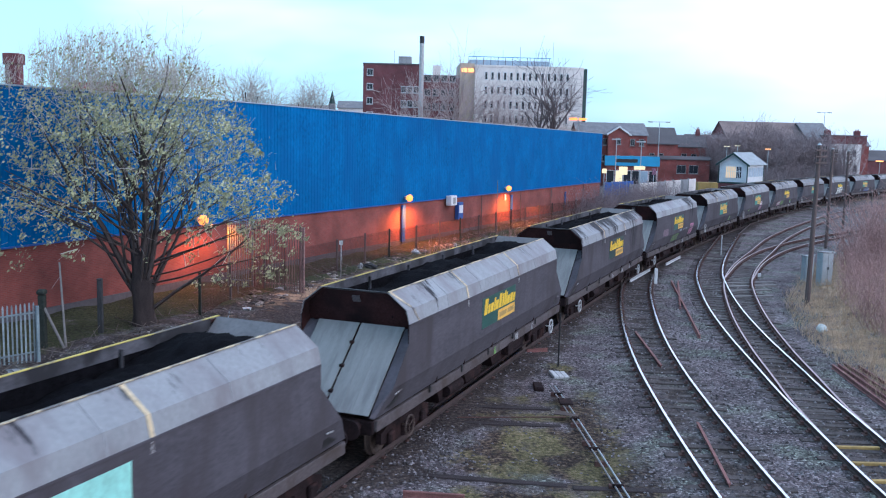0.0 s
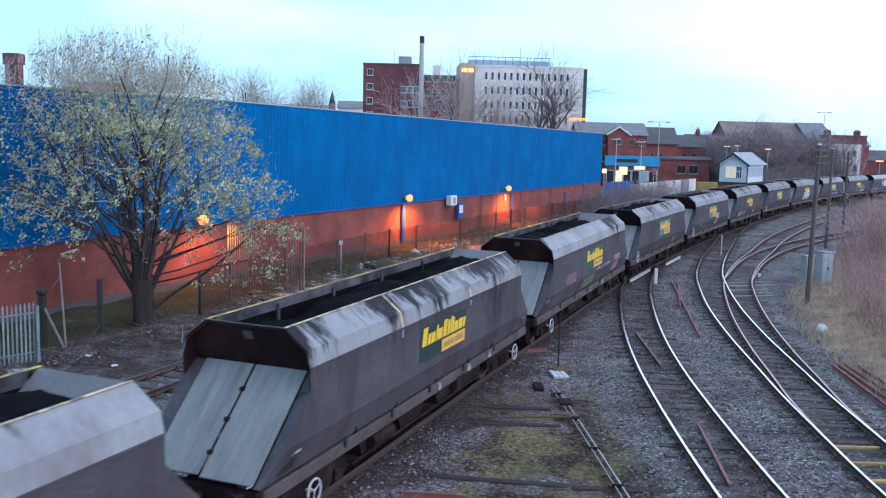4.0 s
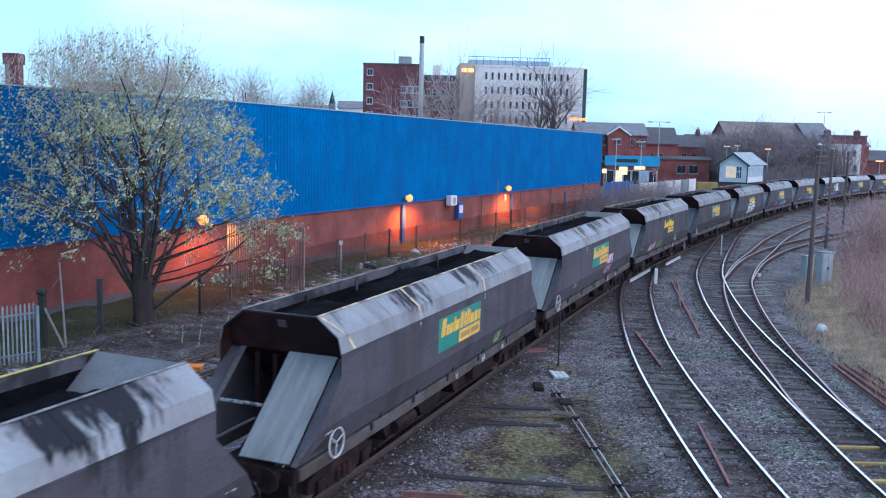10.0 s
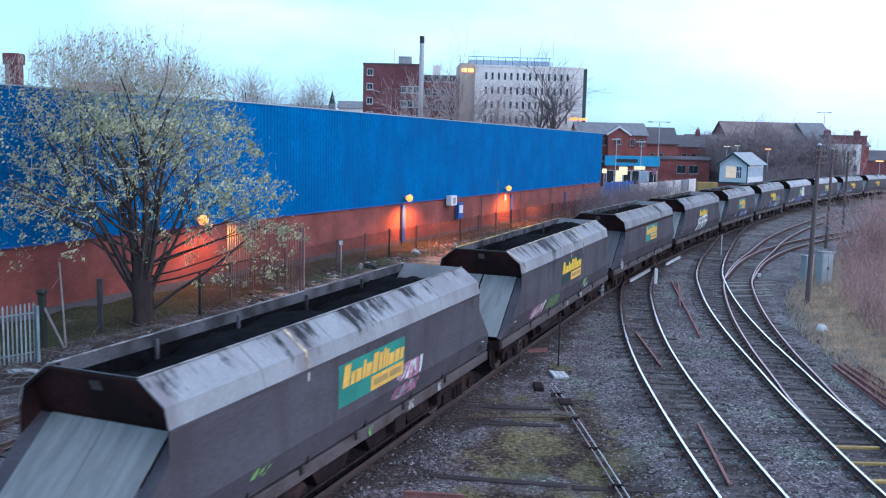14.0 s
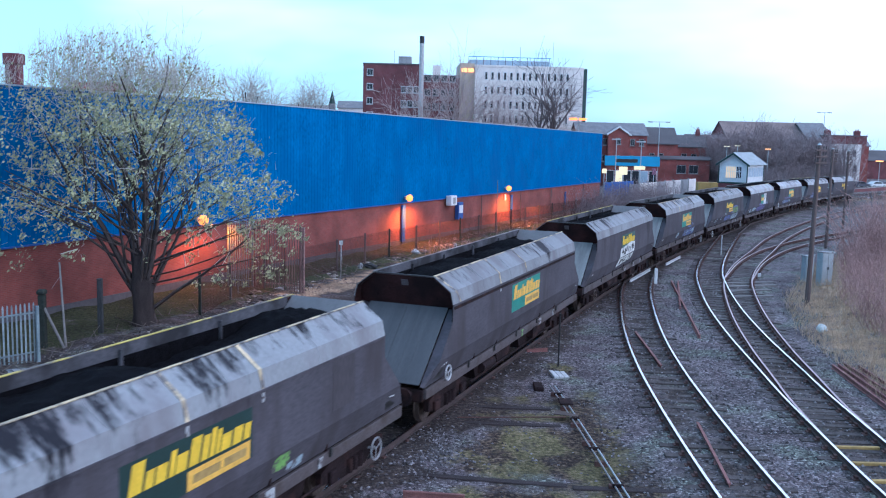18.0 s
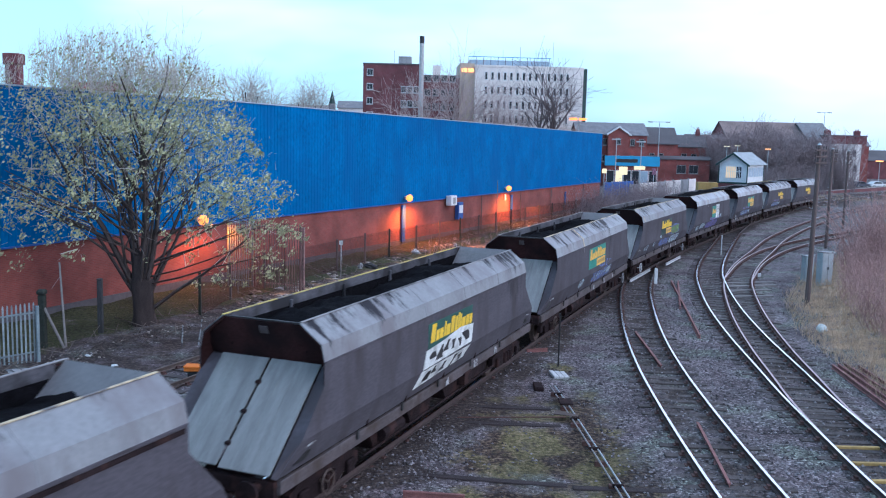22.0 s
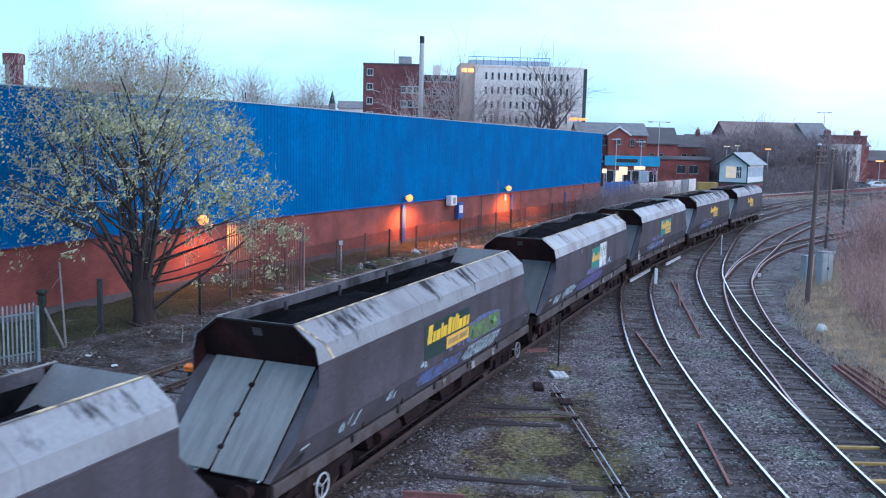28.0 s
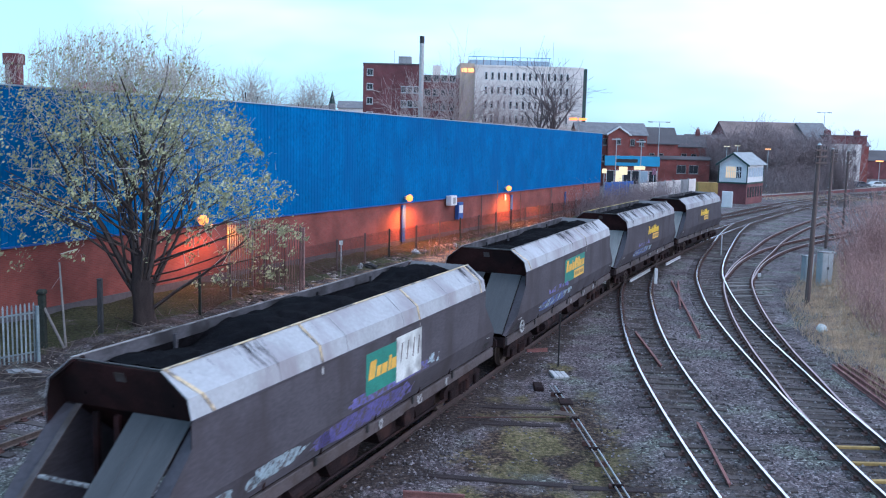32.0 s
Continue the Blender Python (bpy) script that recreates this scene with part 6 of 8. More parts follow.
# ---- loose ballast stones ----
def build_stones():
    rng = np.random.default_rng(7)
    n = 20000
    y = 16 + 40 * rng.random(n) ** 1.5
    x = rng.uniform(-3, 16, n) + (y - 20) * 0.12
    keep = np.ones(n, bool)
    dm = np.minimum(dist_to(MAIN, x, y), np.minimum(dist_to(TRACKS["loop"], x, y), dist_to(TRACKS["goods"], x, y)))
    inside = x - (2.2 - 0.03 * (y - 20))
    keep &= ~((np.abs(inside) < 2.2) & (y < 28) & (rng.random(n) < 0.85))
    keep &= dist_to(MAIN, x, y) > 0.9
    x, y, dm = x[keep], y[keep], dm[keep]
    # a low spread of paler stone beside the train's line
    hx, hy = rng.normal(-0.3, 0.55, 1500), rng.normal(23.1, 1.1, 1500)
    x, y, dm = np.concatenate([x, hx]), np.concatenate([y, hy]), np.concatenate([dm, np.full(1500, 3.0)])
    n = len(x)
    base = np.array([(-1, -1, 0), (1, -1, 0), (1, 1, 0), (-1, 1, 0), (0, 0, 1.0), (0, 0, -0.6)], float)
    tri = np.array([(0, 1, 4), (1, 2, 4), (2, 3, 4), (3, 0, 4), (1, 0, 5), (2, 1, 5), (3, 2, 5), (0, 3, 5)])
    V = base[None] * rng.uniform(0.6, 1.3, (n, 6, 3)) * rng.uniform(0.018, 0.042, (n, 1, 1))
    a = rng.uniform(0, 6.283, n)
    c, s = np.cos(a)[:, None], np.sin(a)[:, None]
    V = np.stack([V[..., 0] * c - V[..., 1] * s, V[..., 0] * s + V[..., 1] * c, V[..., 2]], -1)
    lift = 0.045 * np.clip((2.2 - dm) / 0.8, 0, 1)
    V += np.stack([x, y, GROUND - 0.0095 * np.maximum(0, y - 45) + lift + 0.015], -1)[:, None]
    F = (tri[None] + 6 * np.arange(n)[:, None, None]).reshape(-1, 3)
    me = bpy.data.meshes.new("ballast")
    me.from_pydata(V.reshape(-1, 3).tolist(), [], F.tolist())
    me.materials.append(STONE_MIX)
    tagged(new("ballast", me), "loose grey ballast stones between the tracks", "ballast", kind="stuff")


def stone_mix(name, low, mid_tone, high):
    """Each stone takes its own tone."""
    m = material(name, mid_tone, 0.9, 0.0, 0.2, 6, 40, 0.2)
    t = m.node_tree
    geo = t.nodes.new("ShaderNodeNewGeometry")
    r = t.nodes.new("ShaderNodeValToRGB")
    r.color_ramp.elements[0].color, r.color_ramp.elements[1].color = (*low, 1), (*high, 1)
    r.color_ramp.elements[1].position = 1.0
    mid = r.color_ramp.elements.new(0.65)
    mid.color = (*mid_tone, 1)
    t.links.new(geo.outputs["Random Per Island"], r.inputs["Fac"])
    t.links.new(r.outputs["Color"], t.nodes["Principled BSDF"].inputs["Base Color"])
    return m


STONE_MIX = stone_mix("loose_stone", (0.035, 0.028, 0.03), (0.12, 0.108, 0.114), (0.30, 0.28, 0.295))
RUBBLE_MIX = stone_mix("brown_rubble", (0.028, 0.022, 0.022), (0.13, 0.105, 0.095), (0.40, 0.35, 0.31))
build_stones()


def wood_patch(x0, x1, y0, y1):
    def pick(rng):
        x, y = rng.uniform(x0, x1), rng.uniform(y0, y1)
        return x, y, gz(x, y)
    return pick


thicket("bare_wood", "brown bare wood in front of the dark hall", wood_patch(58, 84, 186, 222), 4200, 5.0, 12.8, "twig_brown", 51, 0.06, 0.22, 5)
thicket("bare_wood", "brown bare wood beside the far sidings", wood_patch(60, 72, 168, 190), 450, 2.0, 6.0, "twig_brown", 52, 0.05, 0.25, 5)
thicket("bare_wood", "veil of bare saplings before the office block", wood_patch(-9, 27, 176, 192), 130, 11.0, 16.5, "twig_far", 53, 0.028, 0.14, 7)
thicket("dead_grass", "pale dead grass beside the signal box", wood_patch(50, 74, 148, 190), 2500, 0.15, 0.6, "straw", 54, 0.02, 0.5, 1)


# ---- fences, poles and yard furniture ----
def along(a, b, z=0.0):
    """A pose at a, with x towards b."""
    t = math.atan2(b[1] - a[1], b[0] - a[0])
    return Matrix.Translation((a[0], a[1], z)) @ Matrix.Rotation(t, 4, "Z")


def pale_mesh(h, w, mat):
    pts = [(-w, 0), (w, 0), (w, h - 0.10), (0.018, h - 0.02), (0, h), (-0.018, h - 0.02), (-w, h - 0.10)]
    return link_mesh("pale", prism(bmesh.new(), pts, "y", -0.006, 0.006), mat)


def palisade(a, b, h, z, label, pitch=0.15, group="palisade fences", mat="galv_dull"):
    """A steel palisade from a to b: posts, two rails, pointed pales."""
    fence = thing("palisade_fence", label, "fence", along(a, b, z), group)
    n = math.hypot(b[0] - a[0], b[1] - a[1])
    pale = pale_mesh(h, 0.026 if h > 3 else 0.030, M[mat])
    for zz in (0.35, h - 0.35):
        part("rail", boxm(0, n, 0.008, 0.05, zz - 0.025, zz + 0.025), M[mat], fence)
    for i in range(int(n / 2.75) + 2):
        part("post", boxm(min(i * 2.75, n) - 0.05, min(i * 2.75, n) + 0.05, 0.052, 0.15, 0, h - 0.12, 0.008), M[mat], fence)
    k = int(n / pitch)
    for i in range(k):
        part("pale", pale, None, fence, m=Matrix.Translation((0.07 + i * pitch, 0, 0)))
    return fence


palisade((-13.72, 30.35), (-17.5, 25.4), 2.05, GROUND, "grey steel palisade fence beside the disused track")
palisade((-11.1, 46.65), (-9.75, 46.2), 3.65, GROUND, "tall steel palisade gate lit orange by the lamp", 0.13)
palisade((-9.63, 46.1), (-6.96, 44.9), 3.42, GROUND, "tall steel palisade fence tinted for orange lamp light across the strip beside the shed", 0.15, mat="lamplit_pale")

# stout end post with its brace
p = thing("fence_post", "mossy concrete end post with a diagonal brace", "post", Matrix.Translation((-14.40, 32.4, GROUND)))
b = boxm(-0.12, 0.12, -0.12, 0.12, -0.1, 1.92, 0.03)
part("post", b, M["moss_post"], p)
part("cap", boxm(-0.16, 0.16, -0.16, 0.16, 1.921, 2.12, 0.06), M["moss_post"], p, "ivy-covered top")
part("brace", tube(bmesh.new(), (0.1, -0.05, 1.45), (0.85, -0.2, 0.0), 0.05, seg=6), M["timber_pale"], p)
p = thing("fence_post", "weathered grey timber post beside the tree", "post", Matrix.Translation((-13.1, 34.5, GROUND)))
part("post", boxm(-0.10, 0.10, -0.08, 0.08, -0.1, 2.15, 0.025), M["grey_post"], p)
part("cap", boxm(-0.11, 0.11, -0.09, 0.09, 2.151, 2.22, 0.03), M["grey_post"], p)
solo("pole", tube(bmesh.new(), (-13.95, 32.9, 2.8), (-13.58, 32.4, GROUND - 0.05), 0.035, 0.045, 7), M["timber_pale"], "thin pale leaning timber stake", "stake")


def mesh_fence(points, h):
    """Concrete posts with line wires and a wire net between them."""
    fence = thing("wire_fence", "old wire fence on concrete posts along the shed", "fence")
    net = Strands()
    for i, (x, y) in enumerate(points):
        z = gz(x, y)
        part("post", boxm(-0.055, 0.055, -0.055, 0.055, -0.1, h, 0.01), M["pole"] if i % 3 else M["moss_post"], fence, m=Matrix.Translation((x, y, z)) @ Matrix.Rotation(0.06 * math.sin(i * 2.1), 4, "X"))
        if i + 1 < len(points):
            x2, y2 = points[i + 1]
            z2 = gz(x2, y2)
            A, B = Vector((x, y, z)), Vector((x2, y2, z2))
            for k in range(15):
                zz = Vector((0, 0, 0.1 + k * (h - 0.2) / 14))
                net.add(A + zz, B + zz, 0.007, 0.007)
            for k in range(1, 52):
                f = k / 52
                q = A.lerp(B, f)
                net.add(q + Vector((0, 0, 0.05)), q + Vector((0, 0, h - 0.1)), 0.007, 0.007)
    part("wire_net", net.mesh("wire_net", M["rail_rust"]), None, fence, kind="stuff")


mesh_fence([(-10.4, 38.7), (-9.9, 42.2), (-9.0, 45.6), (-7.6, 49.3), (-6.2, 53.1), (-4.9, 56.9), (-3.6, 60.6), (-1.9, 64.1), (-0.3, 67.8), (1.3, 71.5), (2.9, 75.2), (4.5, 78.9), (6.1, 82.6), (7.7, 86.3), (9.4, 90.0), (11.1, 93.7), (12.8, 97.4), (14.6, 101.1), (16.4, 104.8), (18.2, 108.5), (20, 112)], 1.9)
for x, y, h, lean in ((-10.05, 44.4, 1.6, 0.0), (4.6, 79.5, 4.6, 0.02), (-5.6, 49.5, 1.3, 0.1), (-9.55, 33.0, 0.8, 0.05), (-9.05, 33.4, 0.95, 0.15), (-8.4, 34.6, 1.1, 0.25)):
    solo("stake", tube(bmesh.new(), (x, y, gz(x, y) - 0.05), (x + lean, y, gz(x, y) + h), 0.035, 0.025, 6), M["dull_plate"] if y < 35 else M["timber_pale"], "thin weathered timber stake by the fence", "stake", group="stakes along the fence")


def build_sign(x, y, z, w, h, mat, label):
    s = thing("notice", label, "sign", Matrix.Translation((x, y, gz(x, y))))
    part("post", tube(bmesh.new(), (0, 0.03, -0.05), (0, 0.03, z + h / 2), 0.03), M["galv"], s)
    part("plate", boxm(-w / 2, w / 2, -0.012, 0, z - h / 2, z + h / 2, 0.004), M[mat], s)


build_sign(-5.95, 52.9, 1.72, 0.22, 0.24, "white", "small white notice on a fence post")


def telegraph_pole(x, y, h, arms, label, lean=0.0):
    p = thing("telegraph_pole", label, "telegraph pole", Matrix.Translation((x, y, gz(x, y))) @ Matrix.Rotation(lean, 4, "Y"), group="telegraph poles")
    part("pole", tube(bmesh.new(), (0, 0, -0.1), (0, 0, h), 0.13, 0.095, 10), M["pole"], p)
    part("cap", tube(bmesh.new(), (0, 0, h), (0, 0, h + 0.12), 0.11, 0.02, 10), M["galv"], p)
    for z in arms:
        arm = part("cross_arm", boxm(-0.34, 0.34, -0.19, -0.10, z - 0.04, z + 0.04, 0.01), M["pole"], p, m=Matrix.Rotation(0.35, 4, "Z"))
        for i in (-0.29, -0.14, 0.14, 0.29):
            b = tube(bmesh.new(), (i, -0.145, z + 0.05), (i, -0.145, z + 0.11), 0.015, seg=6)
            tube(b, (i, -0.145, z + 0.11), (i, -0.145, z + 0.22), 0.045, 0.03, 8)
            part("insulator", b, M["sill"], arm)
    for k in range(8):
        z = 2.2 + k * 0.45
        part("step", tube(bmesh.new(), (0, 0, z), (0.24 if k % 2 else -0.24, 0, z), 0.014, seg=5), M["galv"], p)
    return p


telegraph_pole(17.96, 44.3, 7.95, (7.7, 7.4, 7.1), "dark creosoted telegraph pole with cross-arms on the bank", 0.006)
telegraph_pole(30.8, 73.1, 7.95, (7.7, 7.35, 7.0), "dark telegraph pole with insulators beside the siding")
telegraph_pole(41.0, 93.5, 7.9, (7.6, 7.1, 6.6), "dark telegraph pole with insulators beside the far tracks")


def cabinet(x, y, w, d, h, label, rot=0.25):
    c = thing("relay_cabinet", label, "cabinet", Matrix.Translation((x, y, bank_z(x, y)[0])) @ Matrix.Rotation(rot, 4, "Z"), group="lineside cabinets")
    part("body", boxm(-w / 2, w / 2, -d / 2, d / 2, -0.3, h, 0.02), M["galv"], c)
    part("lid", boxm(-w / 2 - 0.05, w / 2 + 0.05, -d / 2 - 0.05, d / 2 + 0.05, h + 0.001, h + 0.07, 0.02), M["dull_plate"], c, "pale lid")
    for s in (-1, 1):
        dr = part("door", boxm(min(0.01 * s, s * (w / 2 - 0.03)), max(0.01 * s, s * (w / 2 - 0.03)), -d / 2 - 0.02, -d / 2 - 0.001, 0.08, h - 0.06, 0.005), M["galv"], c)
        part("handle", boxm(s * 0.05 - 0.012, s * 0.05 + 0.012, -d / 2 - 0.05, -d / 2 - 0.021, h * 0.5, h * 0.5 + 0.16), M["black"], dr)


cabinet(21.6, 53.6, 0.55, 0.45, 1.5, "grey lineside relay cabinet with a pale lid")
cabinet(21.6, 51.2, 0.72, 0.5, 1.85, "larger grey relay cabinet with a pale lid")
b = bmesh.new()
bmesh.ops.create_icosphere(b, subdivisions=2, radius=0.21)
for v in b.verts:
    v.co = Vector((v.co.x * 1.1, v.co.y * 0.8, v.co.z * 1.15)) * (1 + 0.22 * noise.noise(v.co * 4))
solo("rubbish_bag", b, M["white"], "crumpled white rubbish bag on the ballast edge", "rubbish bag", Matrix.Translation((16.15, 38.1, gz(16, 38) + 0.20)))


def loose_rail(a, b, label="rusty rail lying on the ballast", lift=0.0):
    za, zb = gz(*a) + 0.17 + lift, gz(*b) + 0.17 + lift
    d = Vector((b[0] - a[0], b[1] - a[1], 0))
    t = math.atan2(d.y, d.x)
    bm = bmesh.new()
    v0 = [bm.verts.new((a[0] + o * math.sin(t), a[1] - o * math.cos(t), za + z)) for o, z in RAIL]
    v1 = [bm.verts.new((b[0] + o * math.sin(t), b[1] - o * math.cos(t), zb + z)) for o, z in RAIL]
    n = len(RAIL)
    for i in range(n):
        bm.faces.new((v0[i], v0[(i + 1) % n], v1[(i + 1) % n], v1[i]))
    bm.faces.new(v0)
    bm.faces.new(list(reversed(v1)))
    bmesh.ops.recalc_face_normals(bm, faces=bm.faces[:])
    return solo("loose_rail", bm, M["rail_scrap"], label, "rail", group="loose rails")


for a, b in (((8.0, 36.9), (7.74, 31.3)), ((13.06, 51.5), (10.53, 36.5)), ((13.45, 51.5), (11.4, 43.0)), ((7.24, 24.8), (6.72, 20.2)), ((14.05, 32.0), (13.55, 26.5)), ((14.6, 32.3), (14.35, 27.6)), ((14.3, 32.1), (13.95, 27.0)), ((14.95, 31.9), (14.75, 26.8)), ((-0.75, 19.3), (0.6, 19.15)), ((3.2, 33.2), (4.0, 33.5))):
    loose_rail(a, b)

# yellow painted boards between the rails, timbers of the lifted track
for y, x0, x1 in ((23.15, 10.35, 11.55), (21.95, 10.3, 11.5), (20.75, 10.25, 11.45), (19.6, 10.2, 11.4)):
    solo("yellow_board", boxm(x0, x1, y - 0.055, y + 0.055, gz(0, y) + 0.05, gz(0, y) + 0.13, 0.01), M["ochre"], "worn yellow painted board between the rails", "board", group="yellow boards")
for x0, y0, x1, y1, mat in ((0.2, 24.75, 3.4, 24.6, "rotten"), (-0.9, 20.75, 3.0, 20.2, "rotten"), (0.6, 26.3, 3.3, 26.2, "rotten"), (3.1, 20.1, 6.0, 20.0, "rotten")):
    n = math.hypot(x1 - x0, y1 - y0)
    solo("old_sleeper", boxm(0, n, -0.12, 0.12, -0.10, 0.03, 0.02), M[mat], "rotten timber sleeper sunk in moss", "sleeper", along((x0, y0), (x1, y1), GROUND), "sleepers of the lifted track")
for x0, y0, x1, y1 in ((15.4, 50.2, 18.9, 51.2), (15.9, 51.6, 19.2, 52.4), (14.9, 48.6, 18.0, 49.4), (14.2, 46.6, 17.3, 47.2)):
    n = math.hypot(x1 - x0, y1 - y0)
    solo("crossing_timber", boxm(0, n, -0.13, 0.13, -0.12, 0.10, 0.015), M["timber_pale"], "long pale crossing timber under the rails", "sleeper", along((x0, y0), (x1, y1), gz(0, y0)), "crossing timbers")

# point rodding with its stools and cranks
rod = thing("point_rodding", "twin steel point rods on stools running along the yard", "point rods")
PATH_R = [(3.50, 28.3), (3.62, 26.8), (3.78, 24.3), (3.93, 21.8), (4.06, 19.4), (4.2, 15.0), (4.3, 10.0)]
for off in (0.0, 0.16):
    b = bmesh.new()
    for (xa, ya), (xb, yb) in zip(PATH_R, PATH_R[1:]):
        tube(b, (xa + off, ya, GROUND + 0.14), (xb + off, yb, GROUND + 0.14), 0.022, seg=6)
    part("rod", b, M["galv"] if off else M["iron_grey"], rod)
for i in range(9):
    y = 27.6 - i * 1.5
    x = float(np.interp(-y, [-28.3, -26.8, -24.3, -21.8, -19.4, -15], [3.5, 3.62, 3.78, 3.93, 4.06, 4.2]))
    part("stool", boxm(x - 0.10, x + 0.26, y - 0.06, y + 0.06, GROUND - 0.02, GROUND + 0.115, 0.01), M["rail_rust"], rod)
for i in range(22):
    y = 28.0 - i * 0.62
    x = float(np.interp(-y, [-28.3, -26.8, -24.3, -21.8, -19.4, -15], [3.5, 3.62, 3.78, 3.93, 4.06, 4.2]))
    if i % 4 == 1:
        part("roller", boxm(x - 0.05, x + 0.21, y - 0.035, y + 0.035, GROUND + 0.10, GROUND + 0.185, 0.012), M["grime"] if i % 2 else M["iron_grey"], rod)
part("crank", prism(bmesh.new(), [(3.25, 25.2), (3.9, 25.0), (3.95, 25.15), (3.4, 25.6)], "z", GROUND + 0.16, GROUND + 0.18), M["wheel"], rod, "worn steel crank")
part("cross_rod", tube(bmesh.new(), (0.5, 24.9, GROUND + 0.10), (3.6, 25.05, GROUND + 0.14), 0.02, seg=6), M["rail_rust"], rod)
part("coupling_box", boxm(3.55, 3.95, 26.1, 26.7, GROUND + 0.165, GROUND + 0.22, 0.02), M["grime"], rod)
solo("point_machine", boxm(3.0, 3.3, 28.1, 28.8, GROUND - 0.02, GROUND + 0.13, 0.03), M["grime"], "dark cast-iron point machine on the ballast", "point machine")
pl = thing("cover_plate", "small slatted pale concrete cover on the ballast", "cover plate", Matrix.Translation((4.0, 30.0, GROUND + 0.03)) @ Euler((0.10, 0.06, 0.22)).to_matrix().to_4x4())
for i in range(3):
    part("slat", boxm(-0.27 + i * 0.185, -0.10 + i * 0.185, -0.3, 0.3 - 0.03 * i, -0.01, 0.08, 0.012), M["plate_pale"], pl)
for x, y, h, lab in ((11.95, 50.6, 0.95, "short white marker post beside the points"), (9.05, 50.4, 0.85, "short pale marker post beside the main track"), (20.3, 66.2, 1.5, "thin pale marker post between the tracks"), (4.15, 31.4, 1.9, "thin dark post on the ballast"), (19.2, 54.8, 0.25, "pale stone by the crossing")):
    solo("marker_post", boxm(x - 0.09 if h < 1.2 else x - 0.024, x + 0.09 if h < 1.2 else x + 0.024, y - 0.06, y + 0.06, gz(x, y) - 0.02, gz(x, y) + h, 0.015), M["black"] if "dark" in lab else M["win_white"], lab, "marker post")


# ---- rubble and litter along the left of the line ----
def rubble_line(y):
    """Where the strip of rubble lies beside the line."""
    return float(np.interp(y, (28, 38.6, 44.6, 53, 61, 70, 82.7, 100.6, 115), (-14.0, -10.5, -8.5, -6.1, -3.2, 0.25, 4.9, 12.1, 18.0)))


def build_rubble():
    rng = random.Random(77)
    spots = []
    for i in range(150):
        y = 27 + 80 * rng.random() ** 1.2
        x = rubble_line(y) + rng.gauss(0.2, 0.7)
        spots.append((x, y))
    s = Strands()
    for x, y in spots:
        z = gz(x, y) + 0.06
        for _ in range(rng.choice((1, 2, 4))):
            t = rng.uniform(0, 6.283)
            ln = rng.uniform(0.3, 1.3)
            a = Vector((x + rng.gauss(0, 0.3), y + rng.gauss(0, 0.3), z + rng.uniform(0, 0.08)))
            s.add(a, a + Vector((math.cos(t) * ln, math.sin(t) * ln, rng.uniform(0.0, 0.35))), 0.02, 0.012)
    tagged(new("brushwood", s.mesh("brushwood", M["stick"])), "broken sticks and brushwood along the line", "brushwood", kind="stuff")
    base = bmesh.new()
    bmesh.ops.create_icosphere(base, subdivisions=1, radius=1.0)
    cv, cf = [v.co.copy() for v in base.verts], [[v.index for v in f.verts] for f in base.faces]
    base.free()
    vs, fs = [], []
    for _ in range(2600):
        y = 30 + 80 * rng.random() ** 1.2
        x = rubble_line(y) + rng.gauss(0.4, 0.55)
        r = rng.uniform(0.02, 0.05) if y < 40 else rng.choice((0.04, 0.06, 0.09, 0.15)) * rng.uniform(0.7, 1.1)
        i = len(vs)
        for c in cv:
            k = r * rng.uniform(0.7, 1.2)
            vs.append((x + c.x * k * 1.2, y + c.y * k, gz(x, y) + 0.03 + c.z * k * 0.6))
        fs += [[i + q for q in f] for f in cf]
    tagged(new("rubble", raw_mesh("rubble", vs, fs, RUBBLE_MIX)), "grey broken rubble heaped along the line", "rubble", kind="stuff")
    # larger pieces
    for x, y, w, d, h, mat, lab in ((-4.35, 54.6, 0.9, 0.5, 0.45, "black", "torn dark sheet of rubbish on the rubble"), (-4.9, 53.9, 0.35, 0.3, 0.55, "dull_plate", "crumpled pale rubbish on the rubble"), (-1.9, 62.2, 0.6, 0.4, 0.5, "galv", "bent grey sheet on the rubble"), (0.9, 66.5, 0.4, 0.35, 0.55, "dull_plate", "pale rubbish caught in the brush"), (1.9, 68.8, 0.4, 0.3, 0.5, "dull_plate", "pale rubbish caught in the brush"), (-8.2, 45.4, 0.7, 0.4, 0.28, "concrete", "grey rubbish beside the line"), (-8.7, 40.2, 0.5, 0.3, 0.2, "galv", "grey rubbish beside the line"), (-13.5, 28.9, 1.6, 0.7, 0.16, "concrete", "flat concrete slab lying by the fence"), (-12.35, 31.4, 0.3, 0.2, 0.15, "dull_plate", "white litter on the grass")):
        b = bmesh.new()
        bmesh.ops.create_icosphere(b, subdivisions=2, radius=0.38)
        for v in b.verts:
            n = 1 + 0.9 * noise.noise(v.co * 5 + Vector((x, y, 0)))
            v.co = Vector((v.co.x * w * n, v.co.y * d * n, v.co.z * h * n))
        solo("rubbish" if "slab" not in lab else "concrete_slab", b, M[mat], lab, "rubbish" if "slab" not in lab else "slab", Matrix.Translation((x, y, gz(x, y) + h * 0.35)))
    # fallen kerb line by the second fence
    solo("fallen_beam", boxm(0, 4.6, -0.07, 0.07, -0.02, 0.12, 0.02), M["timber_pale"], "long pale timber lying by the fence", "timber", along((5.2, 83.5), (7.6, 87.4), gz(0, 84)))


build_rubble()

